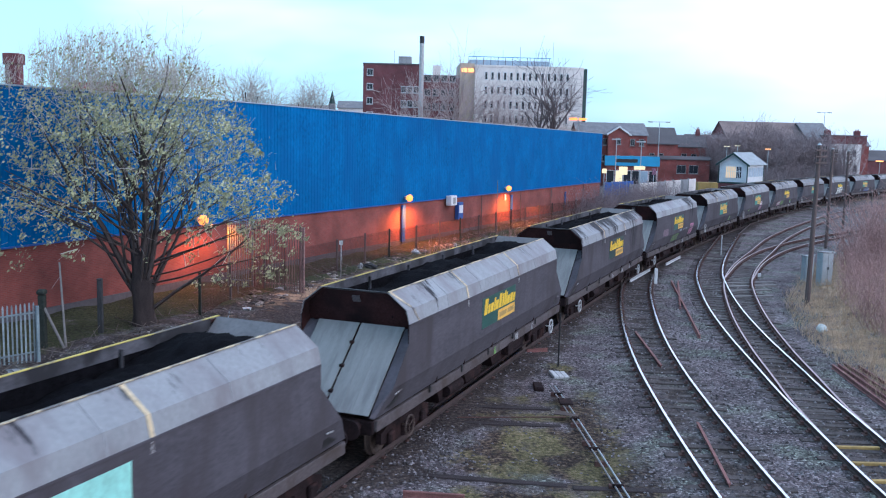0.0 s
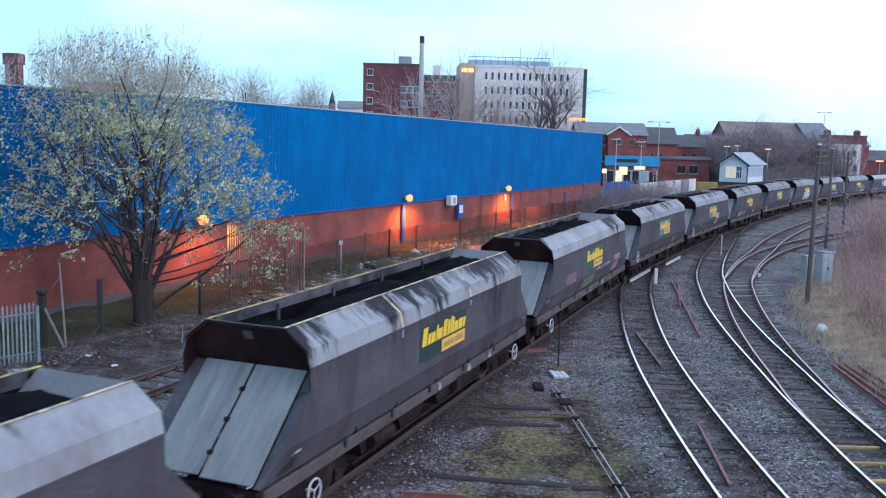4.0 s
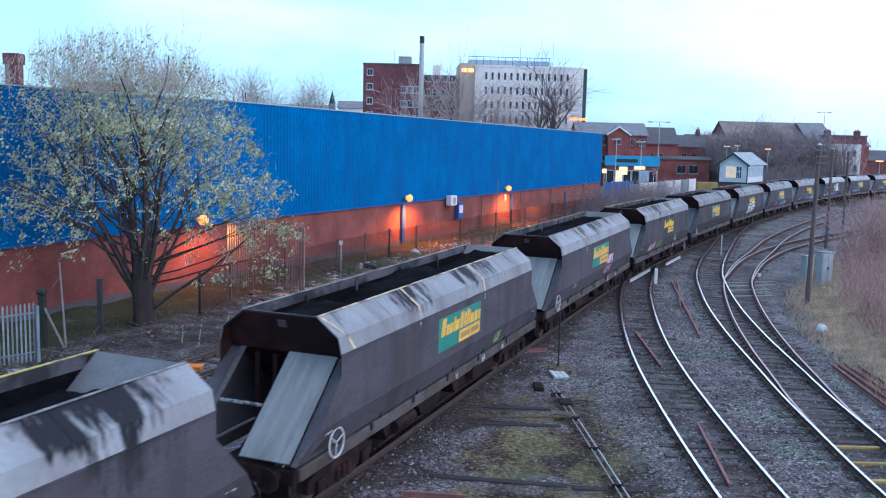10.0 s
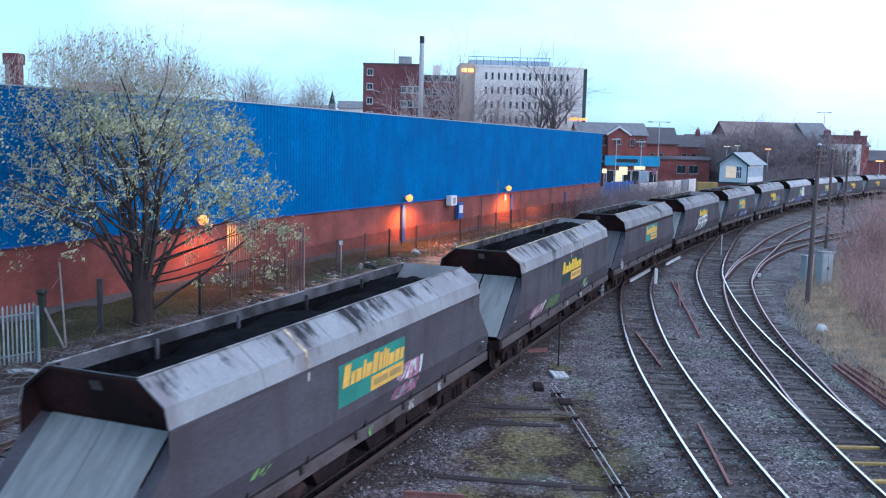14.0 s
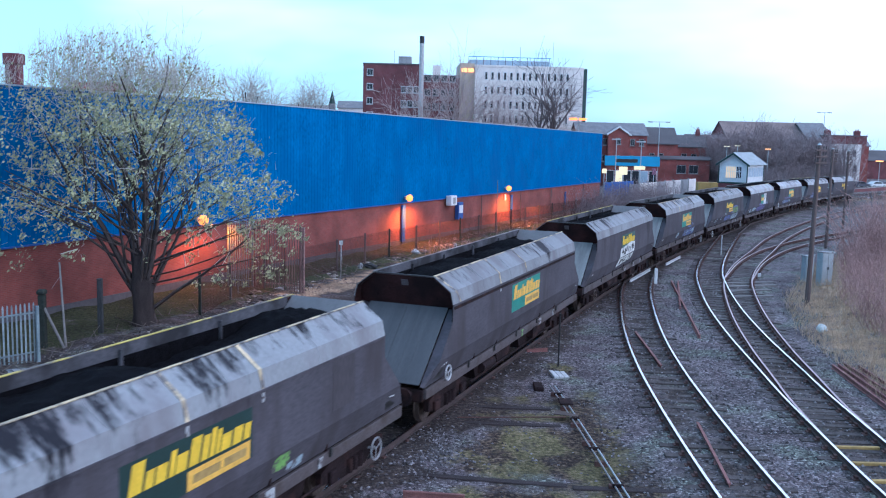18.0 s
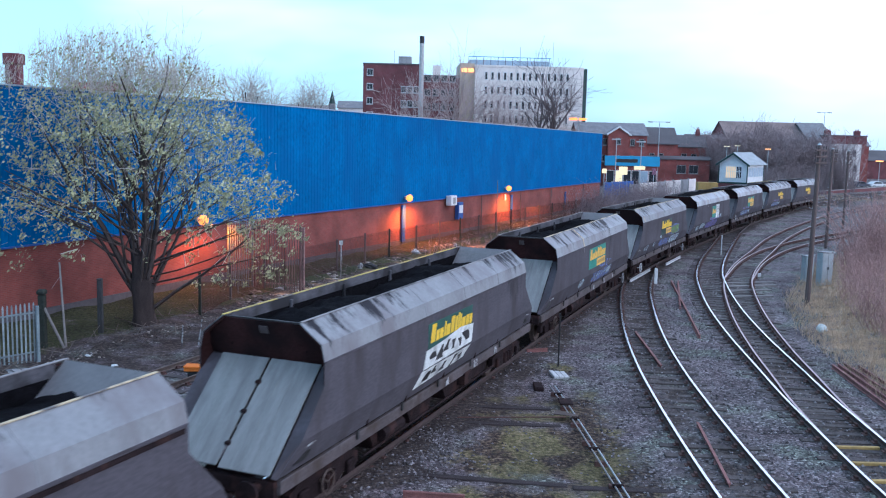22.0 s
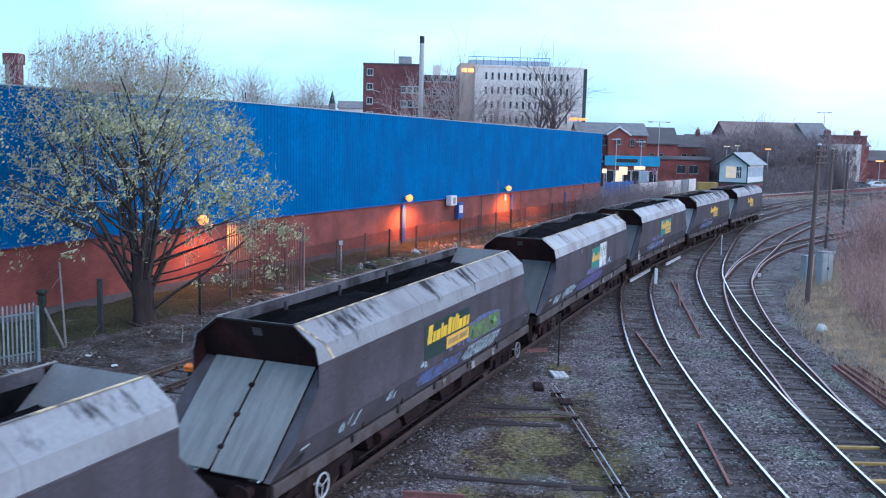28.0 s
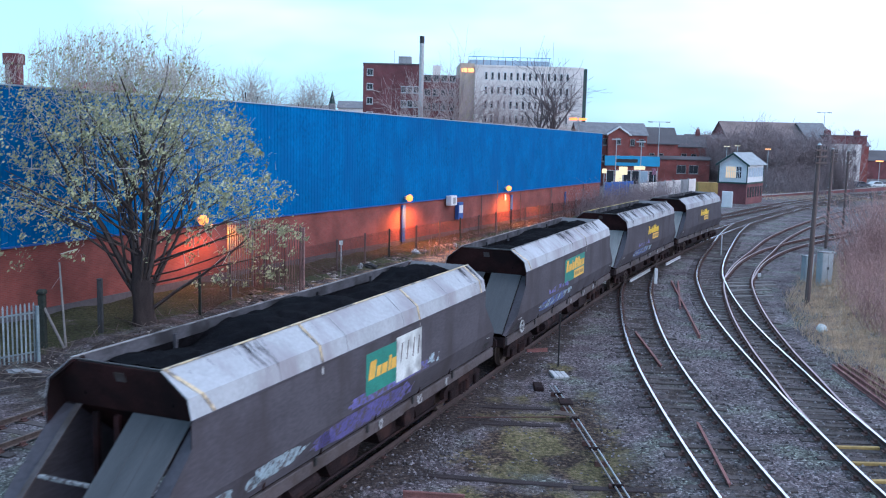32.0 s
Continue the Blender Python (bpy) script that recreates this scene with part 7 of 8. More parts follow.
# small bright litter beside the disused track
k = thing("grit_bin", "orange plastic box on a dark stand beside the disused track", "box", Matrix.Translation((-7.95, 28.75, GROUND)))
part("stand", boxm(-0.16, 0.16, -0.14, 0.14, -0.02, 0.24, 0.01), M["black"], k)
part("box", boxm(-0.27, 0.27, -0.2, 0.2, 0.241, 0.36, 0.02), M["orange"], k)
part("lid", boxm(-0.29, 0.29, -0.22, 0.22, 0.361, 0.42, 0.02), M["orange"], k)
for x, y in ((-10.15, 25.2), (-9.9, 26.6), (-12.3, 31.2), (-8.9, 24.0), (-10.9, 29.9)):
    b = bmesh.new()
    bmesh.ops.create_icosphere(b, subdivisions=1, radius=0.11)
    for v in b.verts:
        v.co = Vector((v.co.x * 1.4, v.co.y, v.co.z * 0.5)) * (1 + 0.5 * noise.noise(v.co * 9 + Vector((x, y, 0))))
    solo("litter", b, M["win_white"], "scrap of white litter among the weeds", "litter", Matrix.Translation((x, y, GROUND + 0.03)), "litter by the disused track")


# ---- signal box ----
def build_signal_box():
    """Local x runs from the near gable along the box, y to its left."""
    sb = thing("signal_box", "white boarded signal box on a brick base with a slate roof", "signal box", Matrix.Translation((44.0, 133.4, -1.15)) @ Matrix.Rotation(radians(56), 4, "Z"))
    L, W, F, E, R = 8.6, 4.15, 3.0, 5.85, 7.45
    part("brick_base", boxm(0, L, 0, W, -0.3, F), M["brick_dark"], sb, "dark red brick base")
    part("floor_band", boxm(-0.12, L + 0.12, -0.12, W + 0.12, F, F + 0.22, 0.02), M["box_trim"], sb, "dark green band")
    # boarded upper storey, board by board on the two sides that show
    part("upper_wall", prism(bmesh.new(), [(0.04, F + 0.22), (W - 0.04, F + 0.22), (W - 0.04, E), (W / 2, R - 0.12), (0.04, E)], "x", 0.04, L - 0.04), M["win_white"], sb, "white painted boarding")
    board = link_mesh("board", boxm(0.0, L, -0.03, 0.0, 0.0, 0.17, 0.008), M["win_white"])
    for i in range(14):
        part("board", board, None, sb, m=Matrix.Translation((0, 0.036, F + 0.26 + i * 0.185)))
    for i in range(16):
        z = F + 0.26 + i * 0.185
        y0 = 0.06 if z < E else 0.06 + (z - E) / (R - E) * W / 2
        if y0 < W / 2 - 0.2:
            part("board", boxm(0.004, 0.036, y0, W - y0, z, z + 0.17, 0.006), M["win_white"], sb)
    # slate roof with overhang, barge boards, corner posts
    for s in (-1, 1):
        pts = [(W / 2, R), (W / 2 + s * (W / 2 + 0.4), E - 0.15), (W / 2 + s * (W / 2 + 0.4), E - 0.03), (W / 2, R + 0.13)]
        part("roof_slope", prism(bmesh.new(), pts, "x", -0.45, L + 0.45), M["slate_pale"], sb, "pale grey slate roof")
        pts = [(W / 2, R - 0.2), (W / 2 + s * (W / 2 + 0.42), E - 0.36), (W / 2 + s * (W / 2 + 0.42), E - 0.08), (W / 2, R + 0.08)]
        part("barge_board", prism(bmesh.new(), pts, "x", -0.50, -0.452), M["box_trim"], sb, "dark green barge board")
    for x, y in ((0, 0), (0, W), (L, 0)):
        part("corner_post", boxm(x - 0.07, x + 0.07, y - 0.07, y + 0.07, F + 0.22, E, 0.01), M["box_trim"], sb)
    # lit window in the gable
    wn = part("window", boxm(-0.05, 0.002, 0.75, 3.25, F + 0.75, F + 2.6, 0.01), M["win_white"], sb, "lit gable window with white bars")
    for i in range(3):
        y = 0.87 + i * 0.78
        part("pane", boxm(-0.062, -0.051, y, y + 0.68, F + 0.85, F + 2.5), M["warm"] if i else M["glass"], wn)
        for q in (0.20, 0.43):
            part("bar", boxm(-0.075, -0.063, y + q, y + q + 0.06, F + 0.85, F + 2.5), M["win_white"], wn)
        part("bar", boxm(-0.078, -0.064, y, y + 0.68, F + 1.78, F + 1.84), M["win_white"], wn)
    # side windows, with pale blue-grey panes
    for i in range(6):
        x = 0.5 + i * 1.32
        wn = part("window", boxm(x, x + 1.2, -0.05, -0.002, F + 0.95, F + 2.45, 0.01), M["win_white"], sb)
        for j in range(3):
            part("pane", boxm(x + 0.06 + j * 0.38, x + 0.38 + j * 0.38, -0.062, -0.051, F + 1.03, F + 2.37), M["trim"], wn)
    # dark locking-room windows and piers in the base
    for i in range(6):
        x = 0.55 + i * 1.35
        wn = part("base_window", boxm(x, x + 0.78, -0.04, -0.002, 1.0, 2.55, 0.01), M["black"], sb)
        part("pane", boxm(x + 0.06, x + 0.72, -0.052, -0.041, 1.06, 2.49), M["glass"], wn)


build_signal_box()
c = thing("equipment_case", "white metal equipment case beside the signal box", "cabinet", Matrix.Translation((38.9, 125.6, gz(38, 125))) @ Matrix.Rotation(radians(-20), 4, "Z"))
part("body", boxm(-0.7, 0.7, -0.4, 0.4, -0.1, 2.15, 0.03), M["win_white"], c)
part("door", boxm(-0.6, -0.02, -0.425, -0.401, 0.1, 2.0, 0.01), M["win_white"], c)
part("door", boxm(0.02, 0.6, -0.425, -0.401, 0.1, 2.0, 0.01), M["win_white"], c)

# ---- pale concrete panel wall ----
w = thing("panel_wall", "pale concrete panel wall at the edge of the yard", "wall", along((26.2, 129.2), (40.5, 147.5), -1.1))
for i in range(8):
    part("panel", boxm(i * 2.9 + 0.06, i * 2.9 + 2.84, 0.0, 0.12, -0.2, 2.75 + 0.045 * i, 0.015), M["concrete_white"] if i % 3 else M["concrete"], w)
    part("pillar", boxm(i * 2.9 - 0.07, i * 2.9 + 0.07, -0.04, 0.16, -0.2, 2.9 + 0.045 * i, 0.015), M["concrete"], w)
w = thing("panel_fence", "dull blue panel fence beside the end of the shed", "fence", along((21.4, 122.6), (27.0, 130.5), -1.0))
for i in range(4):
    part("panel", boxm(i * 2.4 + 0.03, i * 2.4 + 2.37, 0, 0.06, -0.2, 3.1, 0.01), M["blue_dark"], w)
    part("post", boxm(i * 2.4 - 0.05, i * 2.4 + 0.02, -0.05, 0.1, -0.2, 3.2), M["galv"], w)
w = thing("boundary_wall", "low brick boundary wall beyond the signal box", "wall", along((50.5, 152), (100, 205), -2.2))
part("brickwork", boxm(0, 72, 0, 0.3, -0.3, 1.2), M["brick_dark"], w)
part("coping", boxm(-0.05, 72.05, -0.05, 0.35, 1.201, 1.3, 0.02), M["concrete"], w)


# ---- buildings ----
def window(parent, x0, x1, z0, z1, y, frame_mat="win_white", pane_mat="glass", bars=1, sill=True):
    """A window in a wall that faces -y: a frame with panes behind bars."""
    wn = part("window", boxm(x0, x1, y - 0.10, y - 0.004, z0, z1), M[frame_mat], parent)
    n = bars + 1
    d = (x1 - x0 - 0.16) / n
    for i in range(n):
        part("pane", boxm(x0 + 0.10 + i * d, x0 + 0.06 + (i + 1) * d, y - 0.115, y - 0.102, z0 + 0.12, z1 - 0.12), M[pane_mat], wn)
    if sill:
        part("sill", boxm(x0 - 0.1, x1 + 0.1, y - 0.2, y - 0.004, z0 - 0.12, z0 - 0.004), M["concrete"], wn)
    return wn


def build_white_block():
    """Six-storey white office block."""
    b = thing("office_block", "white concrete office block with rows of narrow windows", "office block", Matrix.Translation((6.0, 200, -1.8)) @ Matrix.Rotation(radians(3), 4, "Z"))
    W, D, H = 23.6, 14.0, 24.6
    part("wall", boxm(0, W, 0, D, -0.5, H, 0.05), M["concrete_white"], b)
    part("parapet", boxm(-0.1, W + 0.1, -0.1, D, H + 0.001, H + 0.45, 0.03), M["concrete_white"], b)
    part("stair_tower", boxm(W + 0.002, W + 0.9, 0.5, 4, -0.5, H + 0.2, 0.05), M["box_trim"], b, "dark green corner strip")
    part("lit_wing", boxm(-3.2, -0.01, 1.0, D, -0.5, H + 0.8, 0.05), M["lamplit_wall"], b)
    for i in range(2):
        part("strip_light", boxm(-2.9 + i * 1.45, -1.7 + i * 1.45, 0.8, 0.99, H - 1.1, H - 0.3), M["amber_glow"], b, "lit amber strip light")
    part("plant_room", boxm(-1.0, 16.5, 2.5, 10, H + 0.46, H + 1.7, 0.05), M["trim"], b, "pale rooftop plant room")
    part("rail", boxm(-1.3, 16.8, 2.2, 2.3, H + 2.3, H + 2.42), M["shop_blue"], b)
    for i in range(12):
        part("rail_post", boxm(-1.3 + i * 1.6, -1.2 + i * 1.6, 2.2, 2.3, H + 0.46, H + 2.3), M["roof_grey"], b)
    for x in (0.0, 6.4, 10.2, 16.0, 17.5):
        part("aerial", tube(bmesh.new(), (x, 4, H + 0.46), (x, 4, H + 3.6 + (x % 3)), 0.05, seg=5), M["galv"], b)
    for r in range(6):
        for i in range(14):
            x = 2.1 + i * 1.36
            z = H - 2.75 - r * 3.05
            window(b, x, x + 0.66, z, z + 1.75, 0.0, "win_white", "glass", 0, False)
        part("string_course", boxm(0.02, W - 0.02, -0.06, -0.004, H - 3.2 - r * 3.05, H - 3.05 - r * 3.05), M["concrete_white"], b)
    return b


build_white_block()


def build_brick_block():
    b = thing("brick_block", "dark red brick flats with white windows", "flats", Matrix.Translation((-18.1, 200, -1.8)))
    H = 24.6
    part("wall", boxm(0, 12.6, 0, 12, -0.5, H, 0.05), M["brick_dark"], b)
    part("parapet", boxm(-0.1, 12.7, -0.1, 12.1, H + 0.001, H + 0.3), M["roof_grey"], b)
    part("wing", boxm(12.61, 20.8, 1.5, 12, -0.5, H - 2.4, 0.05), M["brick_dark"], b)
    part("wing_roof", boxm(12.61, 20.9, 1.4, 12.1, H - 2.39, H - 1.9), M["concrete"], b)
    part("roof_hut", boxm(15.0, 16.6, 1.6, 4, H - 1.88, H + 0.2), M["concrete_white"], b)
    part("tank_room", boxm(7.4, 10.2, 3, 6, H + 0.31, H + 2.1, 0.05), M["concrete"], b, "grey rooftop tank room")
    part("aerial", tube(bmesh.new(), (6.5, 3, H + 0.3), (6.5, 3, H + 3.4), 0.05, seg=5), M["galv"], b)
    for r in range(6):
        z = H - 2.4 - r * 3.05
        window(b, 0.8, 2.15, z, z + 1.45, 0.0)
        if r:
            for i in range(3):
                window(b, 8.2 + i * 1.35, 9.4 + i * 1.35, z - 0.5, z + 0.95, 0.0)
        for i in range(4):
            window(b, 13.2 + i * 1.8, 14.6 + i * 1.8, z - 0.9, z + 0.55, 1.5, "concrete")
    st = thing("chimney_stack", "tall grey boiler chimney with a black top", "chimney", Matrix.Translation((-5.5, 197.5, -1.8)))
    part("shaft", tube(bmesh.new(), (0, 0, -0.3), (0, 0, 29.0), 0.58, 0.48, 16), M["plate_pale"], st)
    part("cap", tube(bmesh.new(), (0, 0, 29.0), (0, 0, 30.5), 0.52, 0.50, 16), M["black"], st, "black top")


build_brick_block()


def gable_house(name, x, y, w, d, eaves, ridge, label, wall="brick_red", roof="slate", rot=0.0, wins=(), axis="x", z=None, chimneys=()):
    """A house whose front faces -y. The ridge runs along x or y."""
    h = thing(name, label, "house", Matrix.Translation((x, y, gz(x, y) if z is None else z)) @ Matrix.Rotation(radians(rot), 4, "Z"), group="buildings round the yard")
    if axis == "x":
        part("wall", prism(bmesh.new(), [(0, -0.5), (d, -0.5), (d, eaves), (d / 2, ridge - 0.1), (0, eaves)], "x", 0, w), M[wall], h)
        for s in (-1, 1):
            part("roof", prism(bmesh.new(), [(d / 2, ridge), (d / 2 + s * (d / 2 + 0.35), eaves - 0.15), (d / 2 + s * (d / 2 + 0.35), eaves + 0.02), (d / 2, ridge + 0.17)], "x", -0.3, w + 0.3), M[roof], h)
    else:
        part("wall", prism(bmesh.new(), [(0, -0.5), (w, -0.5), (w, eaves), (w / 2, ridge - 0.1), (0, eaves)], "y", 0, d), M[wall], h)
        for s in (-1, 1):
            part("roof", prism(bmesh.new(), [(w / 2, ridge), (w / 2 + s * (w / 2 + 0.35), eaves - 0.15), (w / 2 + s * (w / 2 + 0.35), eaves + 0.02), (w / 2, ridge + 0.17)], "y", -0.3, d + 0.3), M[roof], h)
    for x0, x1, z0, z1 in wins:
        window(h, x0, x1, z0, z1, 0.0, "dull_plate")
    for cx, cy, ch in chimneys:
        c = part("chimney", boxm(cx - 0.45, cx + 0.45, cy - 0.35, cy + 0.35, eaves, ch, 0.03), M["brick_dark"], h)
        for k in (-0.2, 0.2):
            part("pot", tube(bmesh.new(), (cx + k, cy, ch), (cx + k, cy, ch + 0.5), 0.12, 0.10, 8), M["brick_red"], c)
    return h


gable_house("red_building", 27.5, 192, 14.5, 10, 10.6, 13.0, "red brick building with a grey pitched roof", wins=[(5.3 + i * 1.9, 6.3 + i * 1.9, 8.4, 9.8) for i in range(5)] + [(5.3 + i * 1.9, 6.3 + i * 1.9, 5.0, 6.4) for i in range(4)])
bay = gable_house("gabled_bay", 33.6, 190, 4.2, 6, 10.7, 12.1, "red brick gabled bay with white barge boards and a small window", axis="y", wins=[(1.6, 2.6, 8.6, 9.9), (1.6, 2.6, 5.2, 6.4)])
for s_ in (-1, 1):
    part("barge_board", prism(bmesh.new(), [(2.1, 12.0), (2.1 + s_ * 2.55, 10.35), (2.1 + s_ * 2.55, 10.7), (2.1, 12.42)], "y", -0.42, -0.32), M["win_white"], bay, "white barge board")
gable_house("red_building", 41.0, 198, 9.0, 10, 9.0, 12.4, "long red building with a dark roof", roof="roof_grey", wins=[(1 + i * 2, 2 + i * 2, 5.5, 7.0) for i in range(3)])
gable_house("red_building", 47.5, 206, 11.0, 9, 8.5, 11.0, "red brick building behind the car park", wins=[(1 + i * 2.2, 2.2 + i * 2.2, 5.5, 7.0) for i in range(4)], roof="roof_grey", chimneys=((10.0, 4.5, 12.0),))
gable_house("red_building", 43.5, 196, 13.0, 3.5, 5.8, 6.3, "low red brick range behind the car park", roof="roof_grey", wins=[(6 + i * 2.6, 8 + i * 2.6, 2.8, 4.6) for i in range(2)])
gable_house("hall", 73.5, 240, 21.0, 16, 11.0, 15.6, "large dark hall with a brown pitched roof behind trees", wall="brick_dark", roof="roof_brown", rot=0)
gable_house("hall", 93.5, 237, 6.5, 18, 11.0, 15.6, "grey gabled wing of the dark hall", wall="roof_grey", roof="slate", axis="x")
wh = thing("white_house", "white rendered building under a red brick parapet storey", "house", Matrix.Translation((96.6, 234, gz(96, 234))), group="buildings round the yard")
part("wall", boxm(0, 9.2, 0, 9, -0.5, 10.3, 0.03), M["concrete_white"], wh, "white rendered wall")
part("brick_storey", boxm(0.6, 10.4, -0.05, 9.05, 10.301, 12.3, 0.03), M["brick_dark"], wh, "dark red brick top storey")
part("coping", boxm(0.5, 10.5, -0.15, 9.15, 12.301, 12.55, 0.02), M["roof_grey"], wh)
part("brick_return", boxm(9.201, 10.4, 0.0, 9, -0.5, 10.3), M["brick_red"], wh, "red brick side wall")
for x in (1.3, 8.9):
    ch = part("chimney", boxm(x - 0.7, x + 0.7, 2.0, 3.2, 12.551, 13.7, 0.03), M["brick_dark"], wh)
    for k in (-0.35, 0.0, 0.35):
        part("pot", tube(bmesh.new(), (x + k, 2.6, 13.7), (x + k, 2.6, 14.1), 0.13, 0.11, 8), M["brick_red"], ch)
for x, z in ((1.4, 7.2), (4.3, 7.2), (7.0, 7.2), (5.2, 3.4), (7.4, 3.4)):
    window(wh, x, x + 0.9, z, z + 1.7, 0.0, "concrete")
gable_house("brick_house", 107.5, 240, 3.0, 9, 10.0, 12.4, "narrow red brick house end", wall="brick_red", roof="slate", axis="x")
gable_house("brick_house", 60.0, 226, 9.0, 9, 8.5, 11.6, "brown house among bare trees", wall="brick_dark", roof="roof_grey", chimneys=((3, 4.5, 13.0),))
gable_house("terrace", 118, 300, 40, 9, 6.0, 9.0, "distant terrace of dark houses", wall="brick_dark", roof="roof_grey")
gable_house("terrace", -124.5, 302, 20, 10, 22.0, 24.8, "brick building whose roof shows above the shed", wall="brick_red", roof="brick_red", z=-2.0)
gable_house("terrace", -62, 310, 22, 10, 17.8, 19.2, "distant grey roof above the shed", wall="brick_dark", roof="slate", z=-2.0)
gable_house("terrace", -36, 306, 10, 8, 18.4, 20.6, "distant pale gable above the shed", wall="concrete_white", roof="slate", z=-2.0)
t = thing("brick_tower", "brick chimney tower rising behind the tree", "tower", Matrix.Translation((-140, 300, -2)))
part("shaft", boxm(-2.2, 2.0, -2, 2, -0.5, 29.5, 0.1), M["brick_dark"], t)
part("cap", boxm(-2.7, 2.5, -2.5, 2.5, 29.51, 33.0, 0.2), M["brick_dark"], t)
t = thing("spire", "small dark church spire above the shed", "church spire", Matrix.Translation((-37.1, 300, -2)))
part("tower", boxm(-1.0, 1.0, -1, 1, -0.5, 19.5), M["slate"], t)
part("cone", tube(bmesh.new(), (0, 0, 19.5), (0, 0, 23.6), 1.1, 0.05, 8), M["box_trim"], t)

# shop with a blue fascia and lit windows
s = thing("shop", "single-storey shop with a bright blue fascia and lit windows", "shop", Matrix.Translation((32.5, 186, -1.6)))
part("wall", boxm(0, 10.6, 0, 7, -0.3, 4.6), M["brick_red"], s)
part("fascia", boxm(-0.2, 10.9, -0.5, -0.01, 4.3, 6.3, 0.04), M["shop_blue"], s, "bright blue fascia")
part("sign_bars", boxm(2.0, 6.4, -0.56, -0.502, 5.0, 5.7), M["black"], s, "plain dark bar")
part("roof", boxm(-0.2, 10.9, 0.0, 7.2, 4.61, 4.9), M["roof_grey"], s)
for i, mat in enumerate(("glass", "warm_white", "glass", "glass", "trim", "glass")):
    wn = part("shop_window", boxm(0.25 + i * 1.72, 1.85 + i * 1.72, -0.08, -0.004, 0.5, 3.4), M["win_white"], s)
    part("pane", boxm(0.35 + i * 1.72, 1.75 + i * 1.72, -0.10, -0.082, 0.6, 3.3), M[mat], wn)
for x, y, z, w_, h_, mat, lab in ((30.6, 176, 1.9, 0.9, 0.9, "warm_white", "round lit shop sign on a post"), (35.0, 180, 1.9, 1.7, 1.6, "warm_white", "large lit pale sign by the shop"), (38.4, 181, 2.5, 2.2, 0.7, "warm_white", "lit canopy sign by the shop"), (41.5, 182, 1.8, 0.8, 1.3, "pink", "small pinkish lit sign by the shop")):
    g = thing("lit_sign", lab, "sign", Matrix.Translation((x, y, gz(x, y))), "lit signs")
    part("post", tube(bmesh.new(), (0, 0.1, -0.1), (0, 0.1, z - gz(x, y)), 0.08, seg=8), M["galv"], g)
    part("panel", boxm(-w_ / 2, w_ / 2, -0.12, 0.0, z - gz(x, y) - h_ / 2, z - gz(x, y) + h_ / 2, 0.08), M[mat], g)


def street_lamp(x, y, h, head, label, glow_mat=None):
    l = thing("street_lamp", label, "street lamp", Matrix.Translation((x, y, gz(x, y))), "street lamps")
    part("column", tube(bmesh.new(), (0, 0, -0.1), (0, 0, h), 0.12, 0.07, 8), M["galv"], l)
    part("arm", boxm(-head, head, -0.05, 0.05, h - 0.06, h + 0.04), M["galv"], l)
    for sx in (-head, head):
        # the sodium lantern is enlarged to stand in for its glow
        k_ = 1.7 if glow_mat == "sodium" else 0.5 if head < 0.35 else 1.0
        part("lantern", boxm(sx - 0.55 * k_, sx + 0.35 * k_, -0.16, 0.16, h - 0.16 * k_, h + 0.10 * k_, 0.04), M[glow_mat] if glow_mat else M["galv"], l)


street_lamp(25.9, 180, 13.3, 0.9, "lit sodium street lamp behind the shed", "sodium")
street_lamp(44.0, 190, 13.4, 1.8, "tall twin-arm street lamp by the car park")
street_lamp(98.3, 240, 18.4, 1.4, "tall twin-arm street lamp by the white house")
street_lamp(39.2, 184, 9.2, 0.5, "street lamp before the shop")
street_lamp(34.2, 184, 9.6, 0.4, "street lamp before the shop")
street_lamp(55.7, 182, 8.7, 0.3, "lamp before the trees, lit pale", "warm_white")
street_lamp(57.8, 182, 8.85, 0.3, "lamp before the trees, lit pale", "warm_white")
street_lamp(63.9, 182, 8.35, 0.3, "lit amber lamp before the trees", "amber_glow")
street_lamp(108.5, 240, 6.0, 0.3, "lit amber lamp by the road", "amber_glow")
street_lamp(110.5, 246, 7.5, 0.6, "lit pale lamp by the road", "warm_white")
street_lamp(113.6, 240, 6.2, 0.5, "lit amber lamp by the road", "amber_glow")


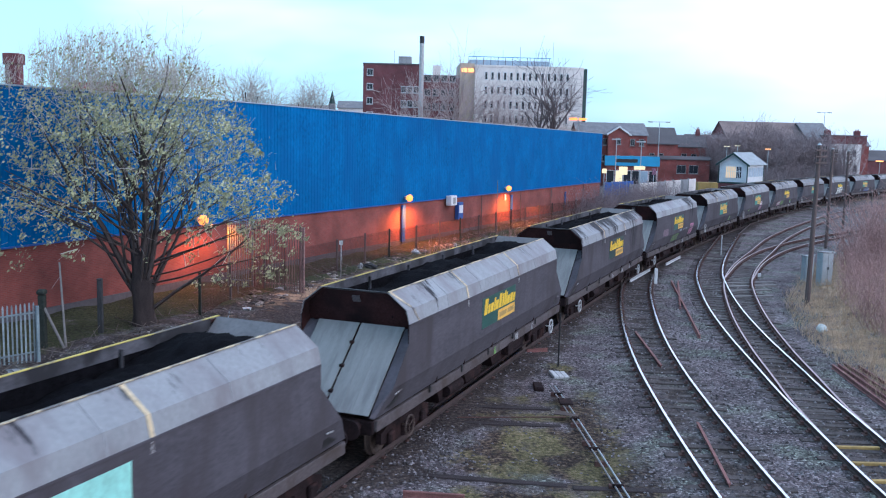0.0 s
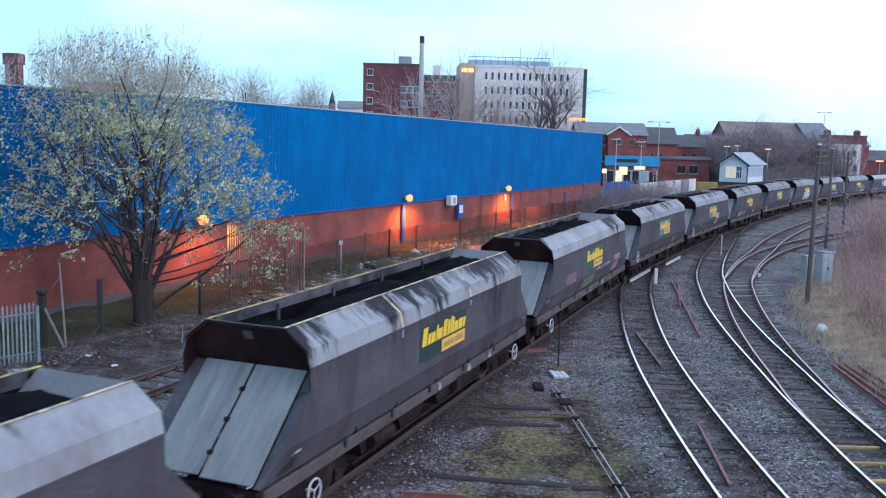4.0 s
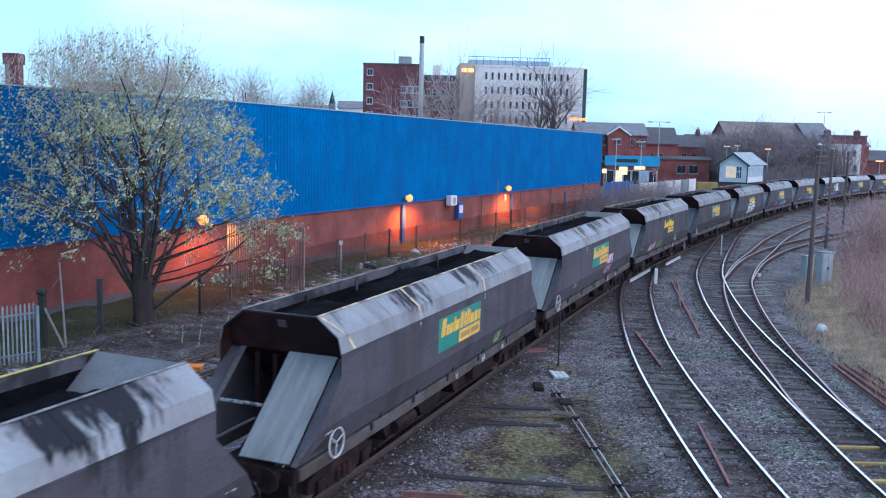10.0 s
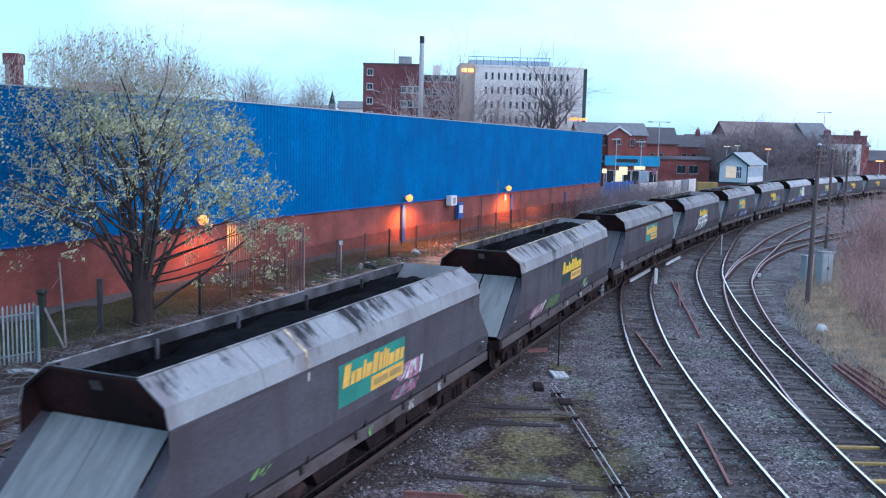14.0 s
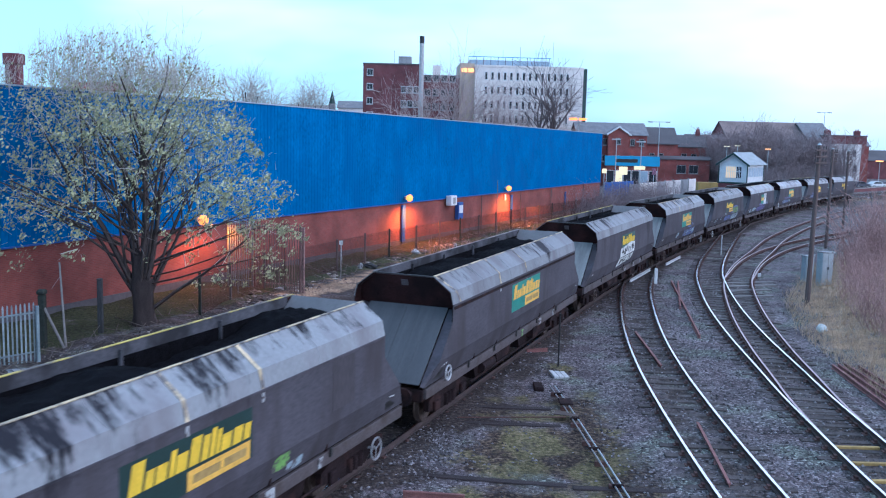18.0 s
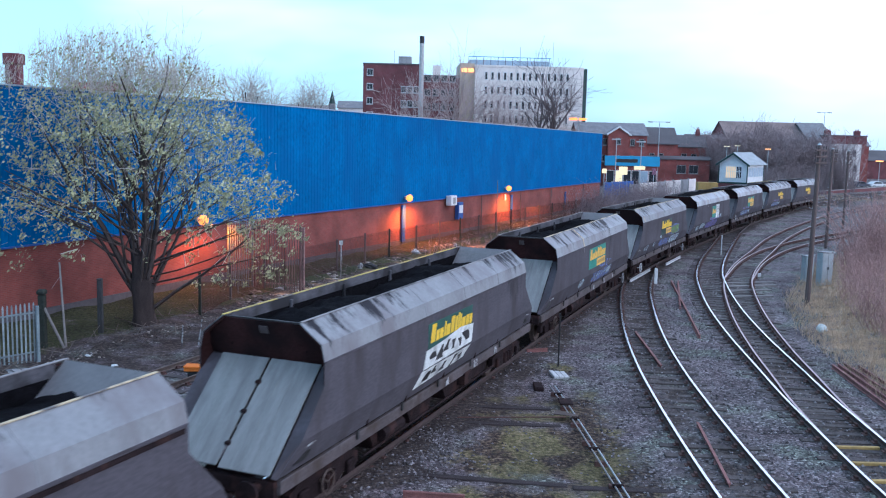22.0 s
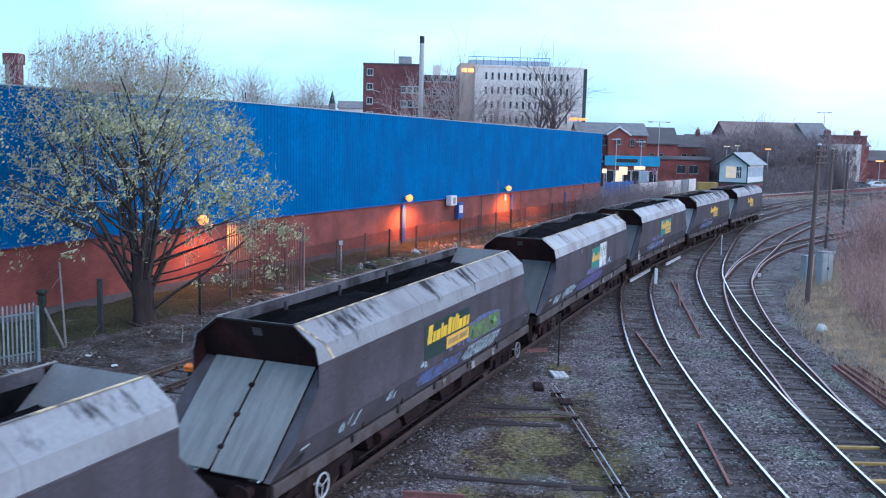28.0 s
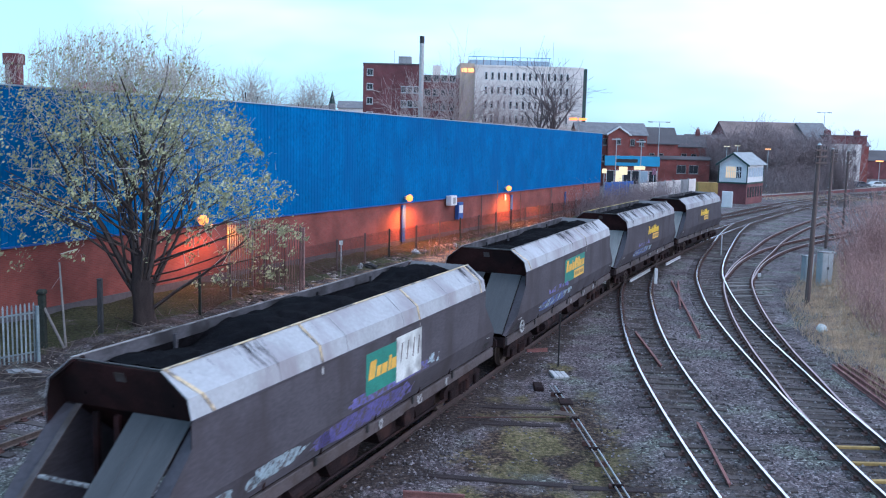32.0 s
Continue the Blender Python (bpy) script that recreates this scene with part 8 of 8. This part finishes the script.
def car(x, y, mat, label, rot=0.0, van=False):
    c = thing("car", label, "car", Matrix.Translation((x, y, gz(x, y))) @ Matrix.Rotation(radians(rot), 4, "Z"), "parked cars")
    h = 2.0 if van else 1.45
    body = [(-2.1, 0.35), (2.1, 0.35), (2.1, 0.8), (1.9, 0.92), (1.0 if not van else 1.6, 0.98), (0.55 if not van else 1.2, h), (-1.3 if not van else -2.0, h), (-1.9 if not van else -2.1, 0.98), (-2.1, 0.9)]
    part("body", prism(bmesh.new(), body, "y", -0.85, 0.85), M[mat], c)
    part("side_glass", prism(bmesh.new(), [(-1.55, 1.0), (0.75, 1.0), (0.42, h - 0.1), (-1.2, h - 0.1)], "y", -0.87, -0.852), M["glass"], c)
    for wx in (-1.3, 1.3):
        for s_ in (-1, 1):
            wl_ = part("wheel", tube(bmesh.new(), (wx, s_ * 0.70, 0.32), (wx, s_ * 0.88, 0.32), 0.32, seg=12), M["black"], c)
            part("hub", tube(bmesh.new(), (wx, s_ * 0.881, 0.32), (wx, s_ * 0.89, 0.32), 0.19, seg=10), M["galv"], wl_)


for a in ((50.5, 183, "car_white", "white car parked behind the yard wall", 10), (52.5, 205, "car_white", "white car parked by the red range", 5), (47.5, 190, "car_red", "red car parked behind the yard wall", 0), (45.0, 178, "car_dark", "dark car parked behind the yard wall", 8),
          (98, 216, "car_dark", "dark car parked by the white house", 20), (103, 218, "car_white", "silver car parked by the white house", 10), (107, 222, "car_dark", "dark car parked by the road", 30), (113, 228, "car_white", "white van parked by the road", 20, True), (92, 214, "car_white", "pale car parked by the white house", 15), (118, 226, "car_red", "red car parked by the road", 15)):
    car(*a)
for x, y, w_, h_, mat, lab in ((45.5, 158, 3.6, 2.3, "ochre", "ochre yellow skip container beside the signal box"), (49.8, 160, 2.0, 1.9, "ochre", "ochre yellow machine beside the signal box")):
    k = thing("container", lab, "container", Matrix.Translation((x, y, gz(x, y))))
    part("body", prism(bmesh.new(), [(-w_ / 2, 0.1), (w_ / 2, 0.1), (w_ / 2 + 0.2, h_), (-w_ / 2 - 0.2, h_)], "y", -0.9, 0.9), M[mat], k)
    for i in range(4):
        part("rib", boxm(-w_ / 2 + 0.3 + i * w_ / 4, -w_ / 2 + 0.42 + i * w_ / 4, -0.96, -0.902, 0.2, h_ - 0.15), M[mat], k)

motions()
